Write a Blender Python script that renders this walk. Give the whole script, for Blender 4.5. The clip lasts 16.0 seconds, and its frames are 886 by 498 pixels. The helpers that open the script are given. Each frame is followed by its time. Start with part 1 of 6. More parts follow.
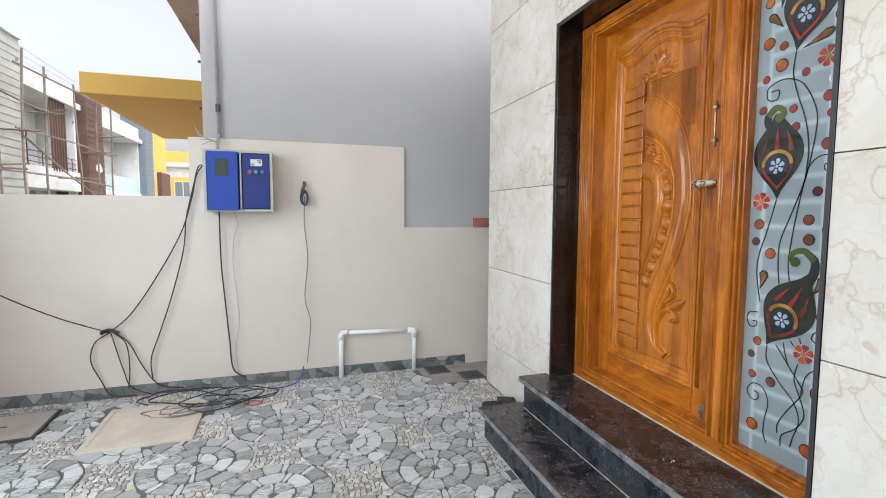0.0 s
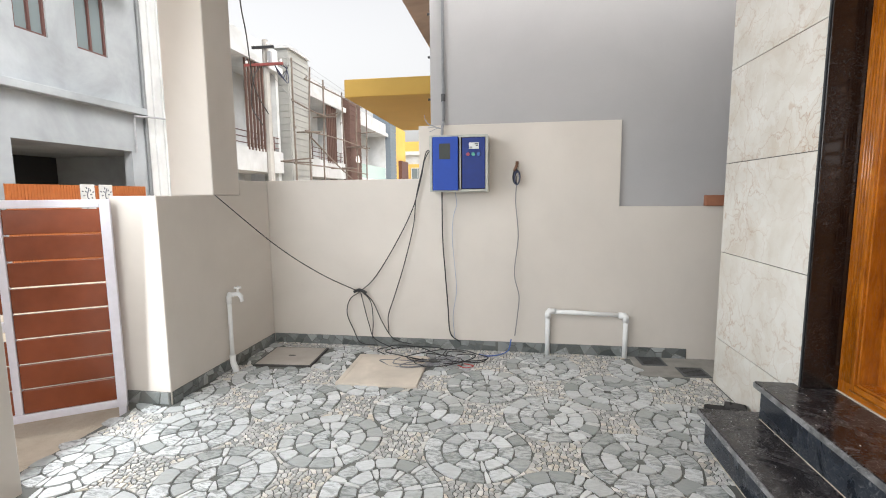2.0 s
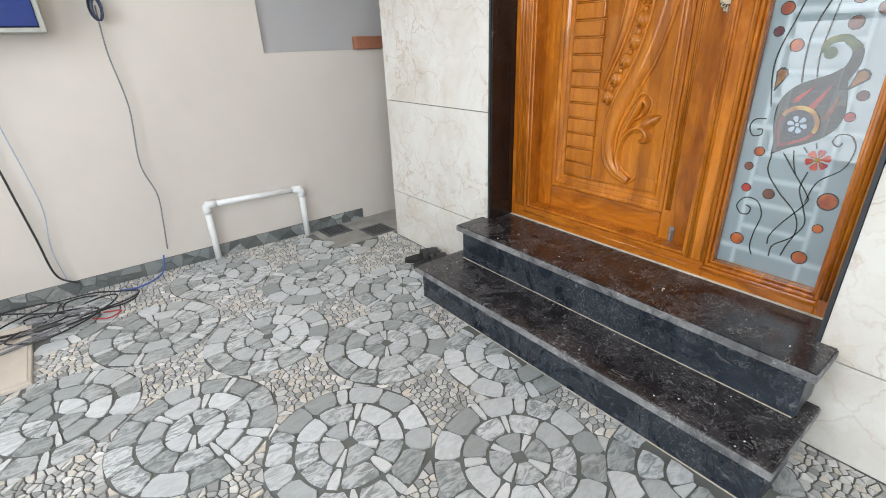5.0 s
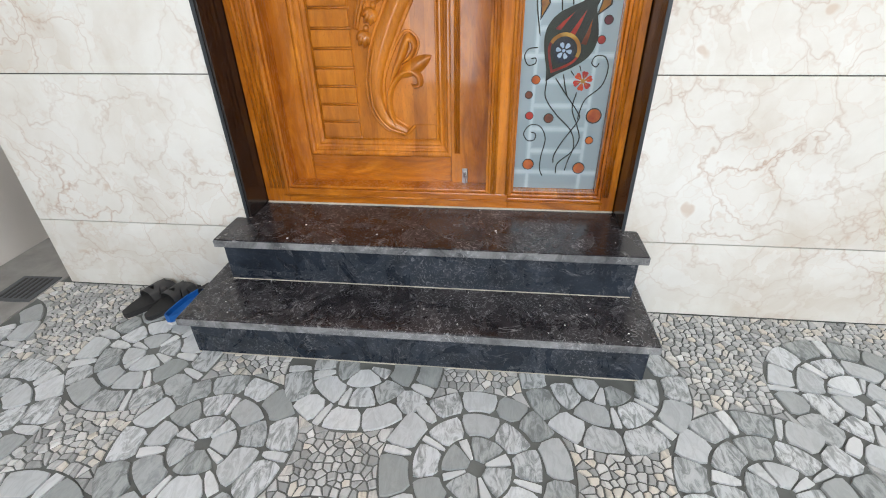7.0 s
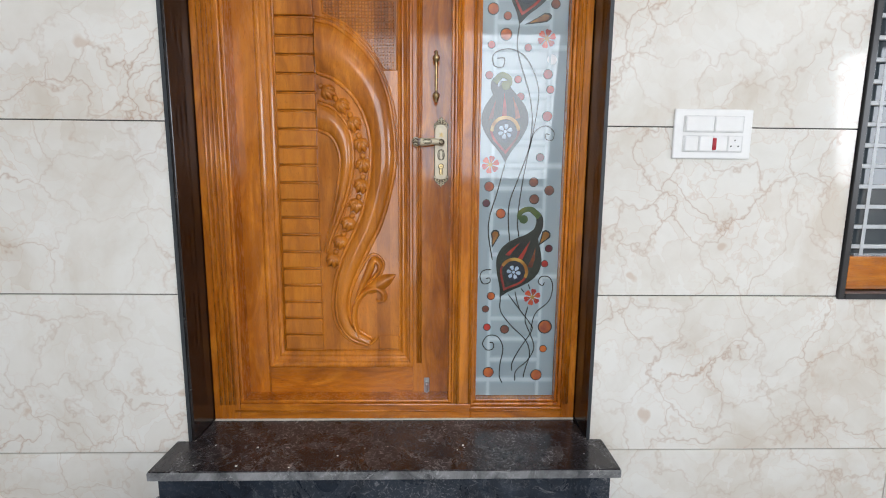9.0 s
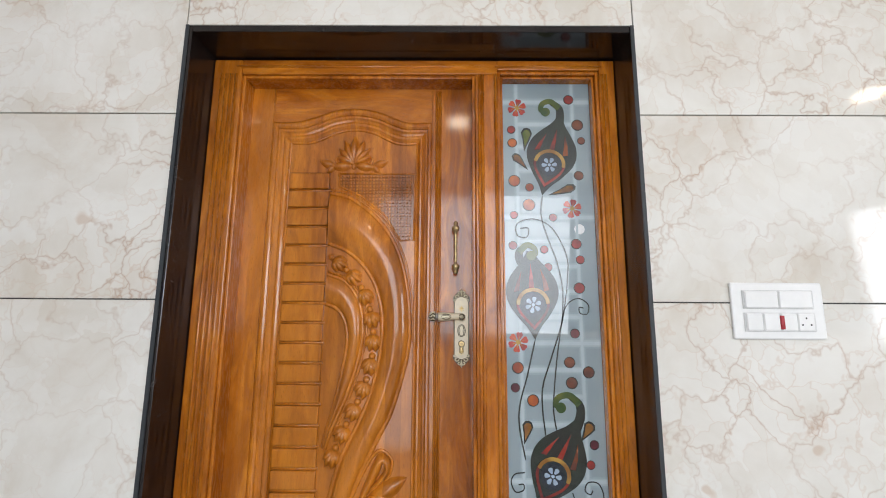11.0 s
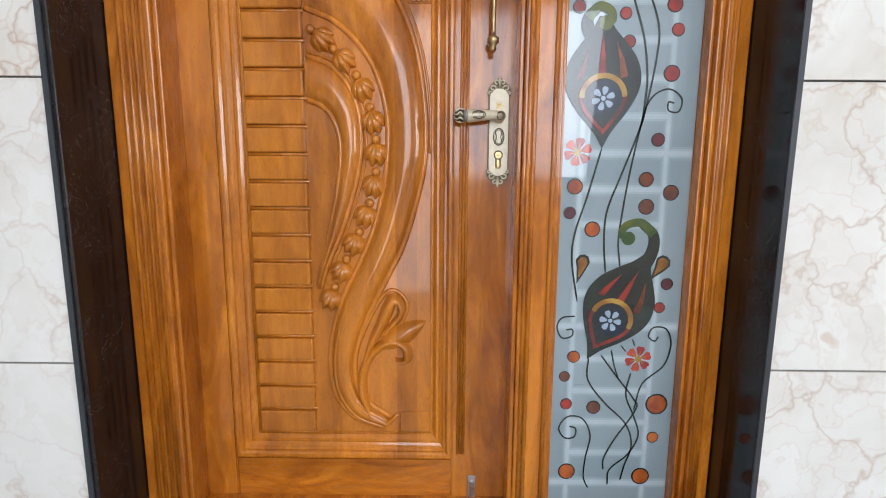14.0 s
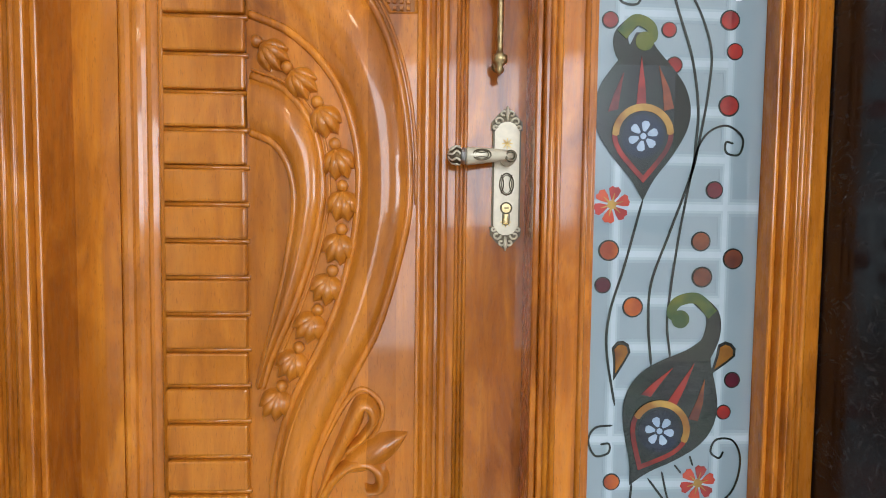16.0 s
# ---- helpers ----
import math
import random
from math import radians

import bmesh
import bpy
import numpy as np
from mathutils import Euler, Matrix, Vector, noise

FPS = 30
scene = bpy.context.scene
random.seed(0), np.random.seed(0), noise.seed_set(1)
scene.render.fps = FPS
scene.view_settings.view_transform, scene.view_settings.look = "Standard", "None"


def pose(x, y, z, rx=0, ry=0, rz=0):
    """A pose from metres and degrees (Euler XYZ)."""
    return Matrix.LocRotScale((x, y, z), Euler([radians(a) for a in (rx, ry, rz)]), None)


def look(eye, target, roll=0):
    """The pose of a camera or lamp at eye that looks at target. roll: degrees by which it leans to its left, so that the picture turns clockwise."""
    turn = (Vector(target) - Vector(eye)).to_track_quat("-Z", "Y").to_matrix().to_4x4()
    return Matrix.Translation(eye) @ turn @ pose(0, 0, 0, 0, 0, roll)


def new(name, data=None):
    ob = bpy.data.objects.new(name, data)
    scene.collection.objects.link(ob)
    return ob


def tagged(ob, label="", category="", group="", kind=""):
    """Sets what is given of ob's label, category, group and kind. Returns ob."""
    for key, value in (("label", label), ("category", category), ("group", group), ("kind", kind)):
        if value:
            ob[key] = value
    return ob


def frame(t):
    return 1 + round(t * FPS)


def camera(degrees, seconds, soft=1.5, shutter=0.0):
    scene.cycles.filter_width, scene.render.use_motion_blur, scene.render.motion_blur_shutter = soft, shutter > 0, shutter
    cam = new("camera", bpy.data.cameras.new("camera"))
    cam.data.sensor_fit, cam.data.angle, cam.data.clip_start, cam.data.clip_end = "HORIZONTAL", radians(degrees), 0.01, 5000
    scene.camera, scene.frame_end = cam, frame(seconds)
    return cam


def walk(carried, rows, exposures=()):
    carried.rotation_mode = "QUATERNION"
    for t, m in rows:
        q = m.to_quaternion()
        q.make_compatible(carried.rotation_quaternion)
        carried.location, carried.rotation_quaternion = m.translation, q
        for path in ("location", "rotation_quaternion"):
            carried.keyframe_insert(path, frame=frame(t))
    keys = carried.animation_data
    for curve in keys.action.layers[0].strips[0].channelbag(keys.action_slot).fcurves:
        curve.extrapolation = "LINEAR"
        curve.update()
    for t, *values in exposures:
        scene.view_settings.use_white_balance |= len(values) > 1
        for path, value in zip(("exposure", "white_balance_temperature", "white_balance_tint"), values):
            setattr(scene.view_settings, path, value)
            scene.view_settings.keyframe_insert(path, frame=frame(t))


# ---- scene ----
cam = camera(87.7, 16.0, 1.0)
PATH = [
    (0, (0.152, 0.258, 1.397), (0.751, 2.16, 1.244), 0.2),
    (0.5, (0.164, 0.243, 1.404), (0.267, 2.23, 1.198), 0.2),
    (1, (0.17, 0.223, 1.385), (-0.028, 2.2, 1.156), -0.0),
    (1.5, (0.188, 0.233, 1.373), (-0.111, 2.197, 1.143), -0.3),
    (2, (0.193, 0.236, 1.376), (-0.112, 2.2, 1.145), -0.5),
    (2.5, (0.194, 0.247, 1.377), (-0.079, 2.213, 1.131), -0.6),
    (3, (0.164, 0.294, 1.37), (0.007, 2.266, 1.078), -0.5),
    (3.5, (0.08, 0.426, 1.357), (0.149, 2.391, 0.987), -0.6),
    (4, (0.001, 0.579, 1.326), (0.396, 2.482, 0.853), -1.0),
    (4.5, (0.014, 0.778, 1.289), (0.76, 2.526, 0.664), -1.9),
    (5, (-0.027, 0.968, 1.295), (1.073, 2.426, 0.48), -2.1),
    (5.2, (-0.019, 1.037, 1.274), (1.197, 2.368, 0.408), -2.2),
    (7.5, (0.009, 1.832, 1.256), (1.758, 1.87, 0.288), -0.2),
    (8, (0.009, 1.863, 1.244), (1.823, 1.828, 0.402), 0.2),
    (8.5, (-0.014, 1.833, 1.288), (1.89, 1.795, 0.679), 0.4),
    (9, (-0.019, 1.828, 1.374), (1.96, 1.778, 1.089), 0.5),
    (9.5, (-0.026, 1.824, 1.438), (1.973, 1.763, 1.476), 0.8),
    (11.8, (0.426, 1.877, 1.496), (2.394, 1.896, 1.851), 0.3),
    (12, (0.479, 1.887, 1.497), (2.449, 1.915, 1.841), 0.2),
    (12.5, (0.588, 1.914, 1.502), (2.57, 1.952, 1.773), 0.2),
    (13, (0.627, 1.911, 1.475), (2.623, 1.953, 1.592), 0.2),
    (13.5, (0.655, 1.915, 1.434), (2.652, 1.948, 1.325), 0.3),
    (14, (0.667, 1.922, 1.369), (2.646, 1.938, 1.082), 0.4),
    (14.5, (0.673, 1.929, 1.343), (2.631, 1.921, 0.936), 0.5),
    (15, (0.701, 1.931, 1.361), (2.667, 1.908, 0.991), 0.5),
    (15.5, (0.817, 1.955, 1.388), (2.801, 1.897, 1.141), 0.6),
    (16, (0.99, 1.95, 1.398), (2.986, 1.866, 1.309), 0.7),
]
walk(cam, [(t, look(eye, target, roll)) for t, eye, target, roll in PATH], [(0.0, 0.92, 6250, 10), (1.0, 0.86, 6600, 11), (3.0, 0.93, 6600, 11), (3.5, 0.93, 6550, 10), (4.5, 1.05, 6400, 10), (7.5, 1.12, 6300, 11), (8.0, 1.05, 6300, 11), (9.0, 0.78, 6250, 12), (9.5, 0.74, 6300, 12), (12.0, 0.78, 6350, 13), (13.5, 0.94, 6150, 13), (15.0, 1.02, 6100, 12), (16.0, 1.1, 6050, 11)])

# ---- world, sun, exposure ----
world = bpy.data.worlds.new("world")
scene.world = world
world.use_nodes = True
wn = world.node_tree.nodes
sky = wn.new("ShaderNodeTexSky")
sky.sky_type = "NISHITA"
sky.sun_disc = False
sky.sun_elevation, sky.sun_rotation = radians(47), radians(130)
sky.air_density, sky.dust_density, sky.ozone_density = 1.6, 6.0, 2.0
# thin even cloud: the blue of the sky is mostly washed out to white
wash = wn.new("ShaderNodeHueSaturation")
wash.inputs["Saturation"].default_value = 0.12
world.node_tree.links.new(sky.outputs[0], wash.inputs["Color"])
world.node_tree.links.new(wash.outputs[0], wn["Background"].inputs[0])
wn["Background"].inputs[1].default_value = 0.15
sun = new("sun", bpy.data.lights.new("sun", "SUN"))
sun.data.energy, sun.data.angle, sun.data.color = 0.8, radians(25), (1.0, 0.96, 0.9)
sun.matrix_world = look((7.0, -6.0, 10.0), (0, 0, 0))

LAMP_W = 1.2
# area lamps added for daylight: open street side, gate, assumed open porch end
for eye, aim, sx, sy, watts in (((-2.3, 1.5, 2.28), (1.6, 1.7, 1.2), 2.4, 1.75, 42.0), ((-2.2, 2.4, 0.72), (1.6, 2.4, 0.5), 0.85, 1.3, 7.0), ((-1.95, -3.85, 2.2), (-0.8, 4.0, 1.3), 2.2, 1.7, 60.0)):
    day = new("opening_daylight", bpy.data.lights.new("opening_daylight", "AREA"))
    day.data.shape, day.data.size, day.data.size_y, day.data.energy, day.data.color = "RECTANGLE", sx, sy, watts, (0.91, 0.965, 1.0)
    day.matrix_world = look(eye, aim)


# ---- material helpers ----


class Mat:
    """A principled material with short calls for its nodes."""

    def __init__(self, name, color=(0.5, 0.5, 0.5), rough=0.6, metal=0.0):
        self.m = bpy.data.materials.new(name)
        self.m.use_nodes = True
        self.t = self.m.node_tree
        self.b = self.t.nodes["Principled BSDF"]
        self.b.inputs["Base Color"].default_value = (*color, 1)
        self.b.inputs["Roughness"].default_value = rough
        self.b.inputs["Metallic"].default_value = metal
        self.tc = None

    def node(self, kind, **sets):
        n = self.t.nodes.new(kind)
        for key, value in sets.items():
            n.inputs[key].default_value = value
        return n

    def link(self, a, b):
        self.t.links.new(a, b)

    def coords(self, scale=(1, 1, 1), world_space=True, rot=(0, 0, 0)):
        src = self.node("ShaderNodeNewGeometry").outputs["Position"] if world_space else self.node("ShaderNodeTexCoord").outputs["Object"]
        mp = self.node("ShaderNodeMapping")
        mp.inputs["Scale"].default_value = scale
        mp.inputs["Rotation"].default_value = rot
        self.link(src, mp.inputs["Vector"])
        return mp.outputs[0]

    def noise(self, vec, scale, detail=4, rough=0.55, distort=0.0):
        n = self.node("ShaderNodeTexNoise", Scale=scale, Detail=detail, Roughness=rough, Distortion=distort)
        self.link(vec, n.inputs["Vector"])
        return n.outputs["Fac"]

    def ramp(self, fac, stops):
        r = self.node("ShaderNodeValToRGB")
        els = r.color_ramp.elements
        while len(els) < len(stops):
            els.new(0.5)
        for e, (p, c) in zip(els, stops):
            e.position, e.color = p, (*c, 1) if len(c) == 3 else c
        self.link(fac, r.inputs[0])
        return r.outputs[0]

    def mix(self, fac, a, b, mode="MIX"):
        n = self.t.nodes.new("ShaderNodeMix")
        n.data_type, n.blend_type = "RGBA", mode
        for slot, v in ((0, fac), (6, a), (7, b)):
            if isinstance(v, (int, float)):
                n.inputs[slot].default_value = v
            elif isinstance(v, tuple):
                n.inputs[slot].default_value = (*v, 1)
            else:
                self.link(v, n.inputs[slot])
        return n.outputs[2]

    def maths(self, op, a, b=0.0):
        n = self.t.nodes.new("ShaderNodeMath")
        n.operation = op
        for slot, v in ((0, a), (1, b)):
            if isinstance(v, (int, float)):
                n.inputs[slot].default_value = v
            else:
                self.link(v, n.inputs[slot])
        return n.outputs[0]

    def color(self, out):
        self.link(out, self.b.inputs["Base Color"])

    def rough(self, fac, lo, hi):
        n = self.node("ShaderNodeMapRange")
        n.inputs["To Min"].default_value, n.inputs["To Max"].default_value = lo, hi
        self.link(fac, n.inputs[0])
        self.link(n.outputs[0], self.b.inputs["Roughness"])

    def bump(self, fac, strength, dist=0.005):
        n = self.node("ShaderNodeBump", Strength=strength, Distance=dist)
        self.link(fac, n.inputs["Height"])
        self.link(n.outputs[0], self.b.inputs["Normal"])


def paint(name, c, rough=0.75, var=0.06, bump=0.15, scale=1.0):
    """Painted plaster: faint roller stipple, broad clouding and a few scuffs."""
    k = Mat(name, c, rough)
    v = k.coords()
    broad = k.noise(v, 0.9 * scale, 5, 0.6, 0.4)
    fine = k.noise(v, 38 * scale, 3)
    lo = tuple(x * (1 - var * 1.6) for x in c)
    hi = tuple(min(1, x * (1 + var * 0.5)) for x in c)
    base = k.ramp(broad, [(0.3, lo), (0.7, hi)])
    scuff = k.ramp(k.noise(v, 6 * scale, 8, 0.7, 1.2), [(0.62, (0, 0, 0)), (0.74, (1, 1, 1))])
    k.color(k.mix(k.maths("MULTIPLY", scuff, 0.12), base, tuple(x * 0.72 for x in c)))
    k.rough(fine, rough - 0.08, min(1, rough + 0.1))
    k.bump(fine, bump, 0.003)
    return k.m


def plain(name, c, rough=0.5, metal=0.0, var=0.12, scale=20):
    """A small thing's surface: near-plain colour with slight soiling."""
    k = Mat(name, c, rough, metal)
    v = k.coords()
    f = k.noise(v, scale, 5, 0.6)
    k.color(k.ramp(f, [(0.3, tuple(x * (1 - var) for x in c)), (0.7, tuple(min(1, x * (1 + var)) for x in c))]))
    k.rough(f, max(0.03, rough - 0.07), rough + 0.1)
    return k.m


BEIGE = paint("beige_wall_paint", (0.64, 0.595, 0.545), 0.7)
GREYPAINT = paint("grey_wall_paint", (0.41, 0.405, 0.41), 0.72)
WHITEWALL = paint("white_render", (0.55, 0.57, 0.58), 0.8, 0.14)
RAWWALL = paint("unpainted_plaster", (0.34, 0.37, 0.395), 0.85, 0.2, 0.3, 0.7)
CEILING = paint("white_ceiling_paint", (0.78, 0.77, 0.75), 0.8)
YELLOW = paint("yellow_wall_paint", (0.64, 0.42, 0.10), 0.7)
CONCRETE = paint("weathered_concrete", (0.56, 0.43, 0.35), 0.9, 0.25, 0.5)
POLECON = paint("pole_concrete", (0.40, 0.39, 0.37), 0.9, 0.2, 0.5)
SLATEPAINT = paint("dark_blue_grey_paint", (0.16, 0.20, 0.24), 0.7)


def marble():
    k = Mat("cream_marble_tile", (0.78, 0.74, 0.66), 0.1)
    v = k.coords((1, 1, 1), rot=(0.0, 0.0, 0.0))
    rnd = k.node("ShaderNodeObjectInfo").outputs["Random"]
    off = k.node("ShaderNodeVectorMath")
    off.operation = "ADD"
    comb = k.node("ShaderNodeCombineXYZ")
    k.link(k.maths("MULTIPLY", rnd, 7.0), comb.inputs[0])
    k.link(k.maths("MULTIPLY", rnd, 13.0), comb.inputs[1])
    k.link(v, off.inputs[0])
    k.link(comb.outputs[0], off.inputs[1])
    p = off.outputs[0]
    warp = k.node("ShaderNodeTexNoise", Scale=2.2, Detail=5.0, Roughness=0.6)
    k.link(p, warp.inputs["Vector"])
    wv = k.node("ShaderNodeVectorMath")
    wv.operation = "MULTIPLY_ADD"
    k.link(warp.outputs["Color"], wv.inputs[0])
    wv.inputs[1].default_value = (0.55, 0.55, 0.55)
    k.link(p, wv.inputs[2])
    veins = k.node("ShaderNodeTexVoronoi", Scale=4.2)
    veins.feature = "DISTANCE_TO_EDGE"
    k.link(wv.outputs[0], veins.inputs["Vector"])
    small = k.node("ShaderNodeTexVoronoi", Scale=11.0)
    small.feature = "DISTANCE_TO_EDGE"
    k.link(wv.outputs[0], small.inputs["Vector"])
    cloud = k.noise(p, 2.6, 6, 0.6, 0.5)
    base = k.ramp(cloud, [(0.30, (0.61, 0.56, 0.485)), (0.47, (0.69, 0.665, 0.61)), (0.62, (0.745, 0.73, 0.685))])
    cells_ = k.node("ShaderNodeTexVoronoi", Scale=11.0)
    k.link(wv.outputs[0], cells_.inputs["Vector"])
    bw = k.node("ShaderNodeRGBToBW")
    k.link(cells_.outputs["Color"], bw.inputs[0])
    lift = k.ramp(bw.outputs[0], [(0.45, (0, 0, 0)), (0.80, (1, 1, 1))])
    tan = k.ramp(bw.outputs[0], [(0.30, (1, 1, 1)), (0.40, (0, 0, 0))])
    chunk = k.mix(k.maths("MULTIPLY", lift, 0.22), base, (0.80, 0.795, 0.77))
    chunk = k.mix(k.maths("MULTIPLY", tan, 0.08), chunk, (0.60, 0.515, 0.42))
    # veins are strong only in some patches
    patch = k.ramp(k.noise(p, 1.9, 3, 0.5, 0.3), [(0.36, (0.05, 0.05, 0.05)), (0.64, (1, 1, 1))])
    thin = k.ramp(veins.outputs["Distance"], [(0.0, (1, 1, 1)), (0.014, (0.4, 0.4, 0.4)), (0.035, (0, 0, 0))])
    thin2 = k.ramp(small.outputs["Distance"], [(0.0, (1, 1, 1)), (0.05, (0, 0, 0))])
    a = k.mix(k.maths("MULTIPLY", k.maths("MULTIPLY", thin2, patch), 0.36), chunk, (0.55, 0.38, 0.27))
    b = k.mix(k.maths("MULTIPLY", thin, k.maths("ADD", k.maths("MULTIPLY", patch, 0.5), 0.12)), a, (0.42, 0.27, 0.18))
    blot = k.ramp(k.noise(p, 9.0, 2, 0.4), [(0.73, (0, 0, 0)), (0.77, (1, 1, 1))])
    k.color(k.mix(k.maths("MULTIPLY", blot, 0.5), b, (0.52, 0.37, 0.26)))
    k.b.inputs["Roughness"].default_value = 0.07
    k.bump(k.noise(v, 1.5, 2), 0.02, 0.01)
    return k.m


MARBLE = marble()
GROUTLINE = plain("dark_tile_joint", (0.10, 0.095, 0.09), 0.9)


def granite(name, lo, hi, rough, speck=0.5):
    k = Mat(name, lo, rough)
    v = k.coords()
    cloud = k.noise(v, 9, 6, 0.65, 0.8)
    base = k.ramp(cloud, [(0.35, lo), (0.7, hi)])
    sp = k.ramp(k.noise(v, 26, 9, 0.8, 3.5), [(0.54, (0, 0, 0)), (0.60, (1, 1, 1))])
    wide = k.ramp(k.noise(v, 4.0, 5, 0.65, 1.2), [(0.42, (0.1, 0.1, 0.1)), (0.58, (1, 1, 1))])
    flecks = k.ramp(k.noise(v, 170, 3, 0.6), [(0.68, (0, 0, 0)), (0.74, (1, 1, 1))])
    c = k.mix(k.maths("MULTIPLY", k.maths("MULTIPLY", sp, wide), speck), base, (0.36, 0.36, 0.37))
    c = k.mix(k.maths("MULTIPLY", flecks, speck * 0.22), c, (0.40, 0.41, 0.42))
    smear = k.ramp(k.noise(v, 12, 7, 0.7, 3.0), [(0.56, (0, 0, 0)), (0.66, (1, 1, 1))])
    c = k.mix(k.maths("MULTIPLY", k.maths("MULTIPLY", smear, wide), speck * 0.55), c, (0.24, 0.24, 0.25))
    vein = k.ramp(k.noise(v, 7, 3, 0.6, 1.6), [(0.488, (0, 0, 0)), (0.5, (1, 1, 1)), (0.512, (0, 0, 0))])
    patch = k.ramp(k.noise(v, 11, 3, 0.6), [(0.5, (0, 0, 0)), (0.66, (1, 1, 1))])
    k.color(k.mix(k.maths("MULTIPLY", k.maths("MULTIPLY", vein, patch), speck * 0.6), c, (0.42, 0.41, 0.41)))
    k.rough(wide, rough, rough + 0.2)
    return k.m


GRANITE = granite("black_granite_top", (0.010, 0.009, 0.011), (0.040, 0.034, 0.037), 0.16, 1.0)
GRANRISER = granite("blue_black_granite_riser", (0.010, 0.014, 0.021), (0.028, 0.037, 0.052), 0.2, 0.6)
GRANEDGE = granite("rough_granite_edge", (0.05, 0.052, 0.055), (0.32, 0.32, 0.325), 0.5, 1.3)
GRANJAMB = granite("polished_granite_jamb", (0.007, 0.005, 0.005), (0.016, 0.011, 0.010), 0.07, 0.08)
JAMBEDGE = plain("grey_jamb_edge", (0.032, 0.037, 0.042), 0.4)


def sand():
    k = Mat("pale_sand", (0.5, 0.42, 0.33), 0.95)
    v = k.coords()
    a = k.noise(v, 3, 8, 0.7)
    f = k.noise(v, 60, 4, 0.7)
    base = k.ramp(a, [(0.3, (0.46, 0.38, 0.29)), (0.7, (0.64, 0.56, 0.46))])
    k.color(k.mix(k.maths("MULTIPLY", f, 0.3), base, (0.40, 0.33, 0.26)))
    k.bump(f, 0.7, 0.01)
    return k.m


SAND = sand()
GROUT = paint("grey_cement_joint", (0.16, 0.165, 0.155), 0.9, 0.25, 0.5, 3.0)

# ---- mesh helpers ----


def mesh_ob(name, bm, mat, parent=None, smooth=False):
    me = bpy.data.meshes.new(name)
    bm.normal_update()
    bm.to_mesh(me)
    bm.free()
    for m in (mat if isinstance(mat, (list, tuple)) else [mat]):
        me.materials.append(m)
    if smooth:
        me.polygons.foreach_set("use_smooth", [True] * len(me.polygons))
    ob = new(name, me)
    if parent:
        ob.parent = parent
    return ob


def part(name, bm, mat, parent, label="", smooth=False):
    ob = mesh_ob(name, bm, mat, parent, smooth)
    if label:
        tagged(ob, label)
    return ob


def root(name, at, label, category, group="", turn=0.0):
    ob = new(name)
    ob.matrix_basis = pose(*at, 0, 0, turn)
    ob.empty_display_size = 0.1
    return tagged(ob, label, category, group)


def put_box(bm, lo, hi, bevel=0.0, seg=1):
    """Adds a box between two corners, with bevelled edges."""
    g = bmesh.ops.create_cube(bm, size=1)
    c = [(a + b) / 2 for a, b in zip(lo, hi)]
    s = [abs(b - a) for a, b in zip(lo, hi)]
    for v in g["verts"]:
        v.co = Vector((c[0] + v.co.x * s[0], c[1] + v.co.y * s[1], c[2] + v.co.z * s[2]))
    if bevel:
        edges = list({e for v in g["verts"] for e in v.link_edges})
        bmesh.ops.bevel(bm, geom=edges, offset=bevel, segments=seg, affect="EDGES", profile=0.5)
    return bm


def box(lo, hi, bevel=0.0, seg=1):
    return put_box(bmesh.new(), lo, hi, bevel, seg)


def put_tube(bm, pts, r, sides=8, cap=True, taper=None):
    """Sweeps a round section along a line of points."""
    pts = [Vector(p) for p in pts]
    rings = []
    up = Vector((0.31, 0.17, 0.93))
    for i, p in enumerate(pts):
        d = (pts[min(i + 1, len(pts) - 1)] - pts[max(i - 1, 0)]).normalized()
        if abs(d.dot(up)) > 0.97:
            up = Vector((0.9, 0.3, 0.1))
        a = d.cross(up).normalized()
        b = d.cross(a).normalized()
        up = -b if (-b).dot(up) > 0 else b
        rr = r if taper is None else r * taper[i]
        rings.append([bm.verts.new(p + rr * (math.cos(k * math.tau / sides) * a + math.sin(k * math.tau / sides) * b)) for k in range(sides)])
    for q, s in zip(rings, rings[1:]):
        best = 0
        for k in range(sides):
            bm.faces.new((q[k], q[(k + 1) % sides], s[(k + 1 + best) % sides], s[(k + best) % sides]))
    if cap:
        bm.faces.new(rings[0][::-1])
        bm.faces.new(rings[-1])
    bmesh.ops.recalc_face_normals(bm, faces=bm.faces[:])
    return bm


def tube(pts, r, sides=8, taper=None):
    return put_tube(bmesh.new(), pts, r, sides, True, taper)


def spline(ctrl, n=8):
    """A smooth line through a few control points (Catmull-Rom)."""
    c = [Vector(p) for p in ctrl]
    c = [c[0] * 2 - c[1]] + c + [c[-1] * 2 - c[-2]]
    out = []
    for a, b, d, e in zip(c, c[1:], c[2:], c[3:]):
        for i in range(n):
            t = i / n
            out.append(0.5 * ((2 * b) + (d - a) * t + (2 * a - 5 * b + 4 * d - e) * t * t + (3 * b - a - 3 * d + e) * t ** 3))
    out.append(c[-2])
    return out


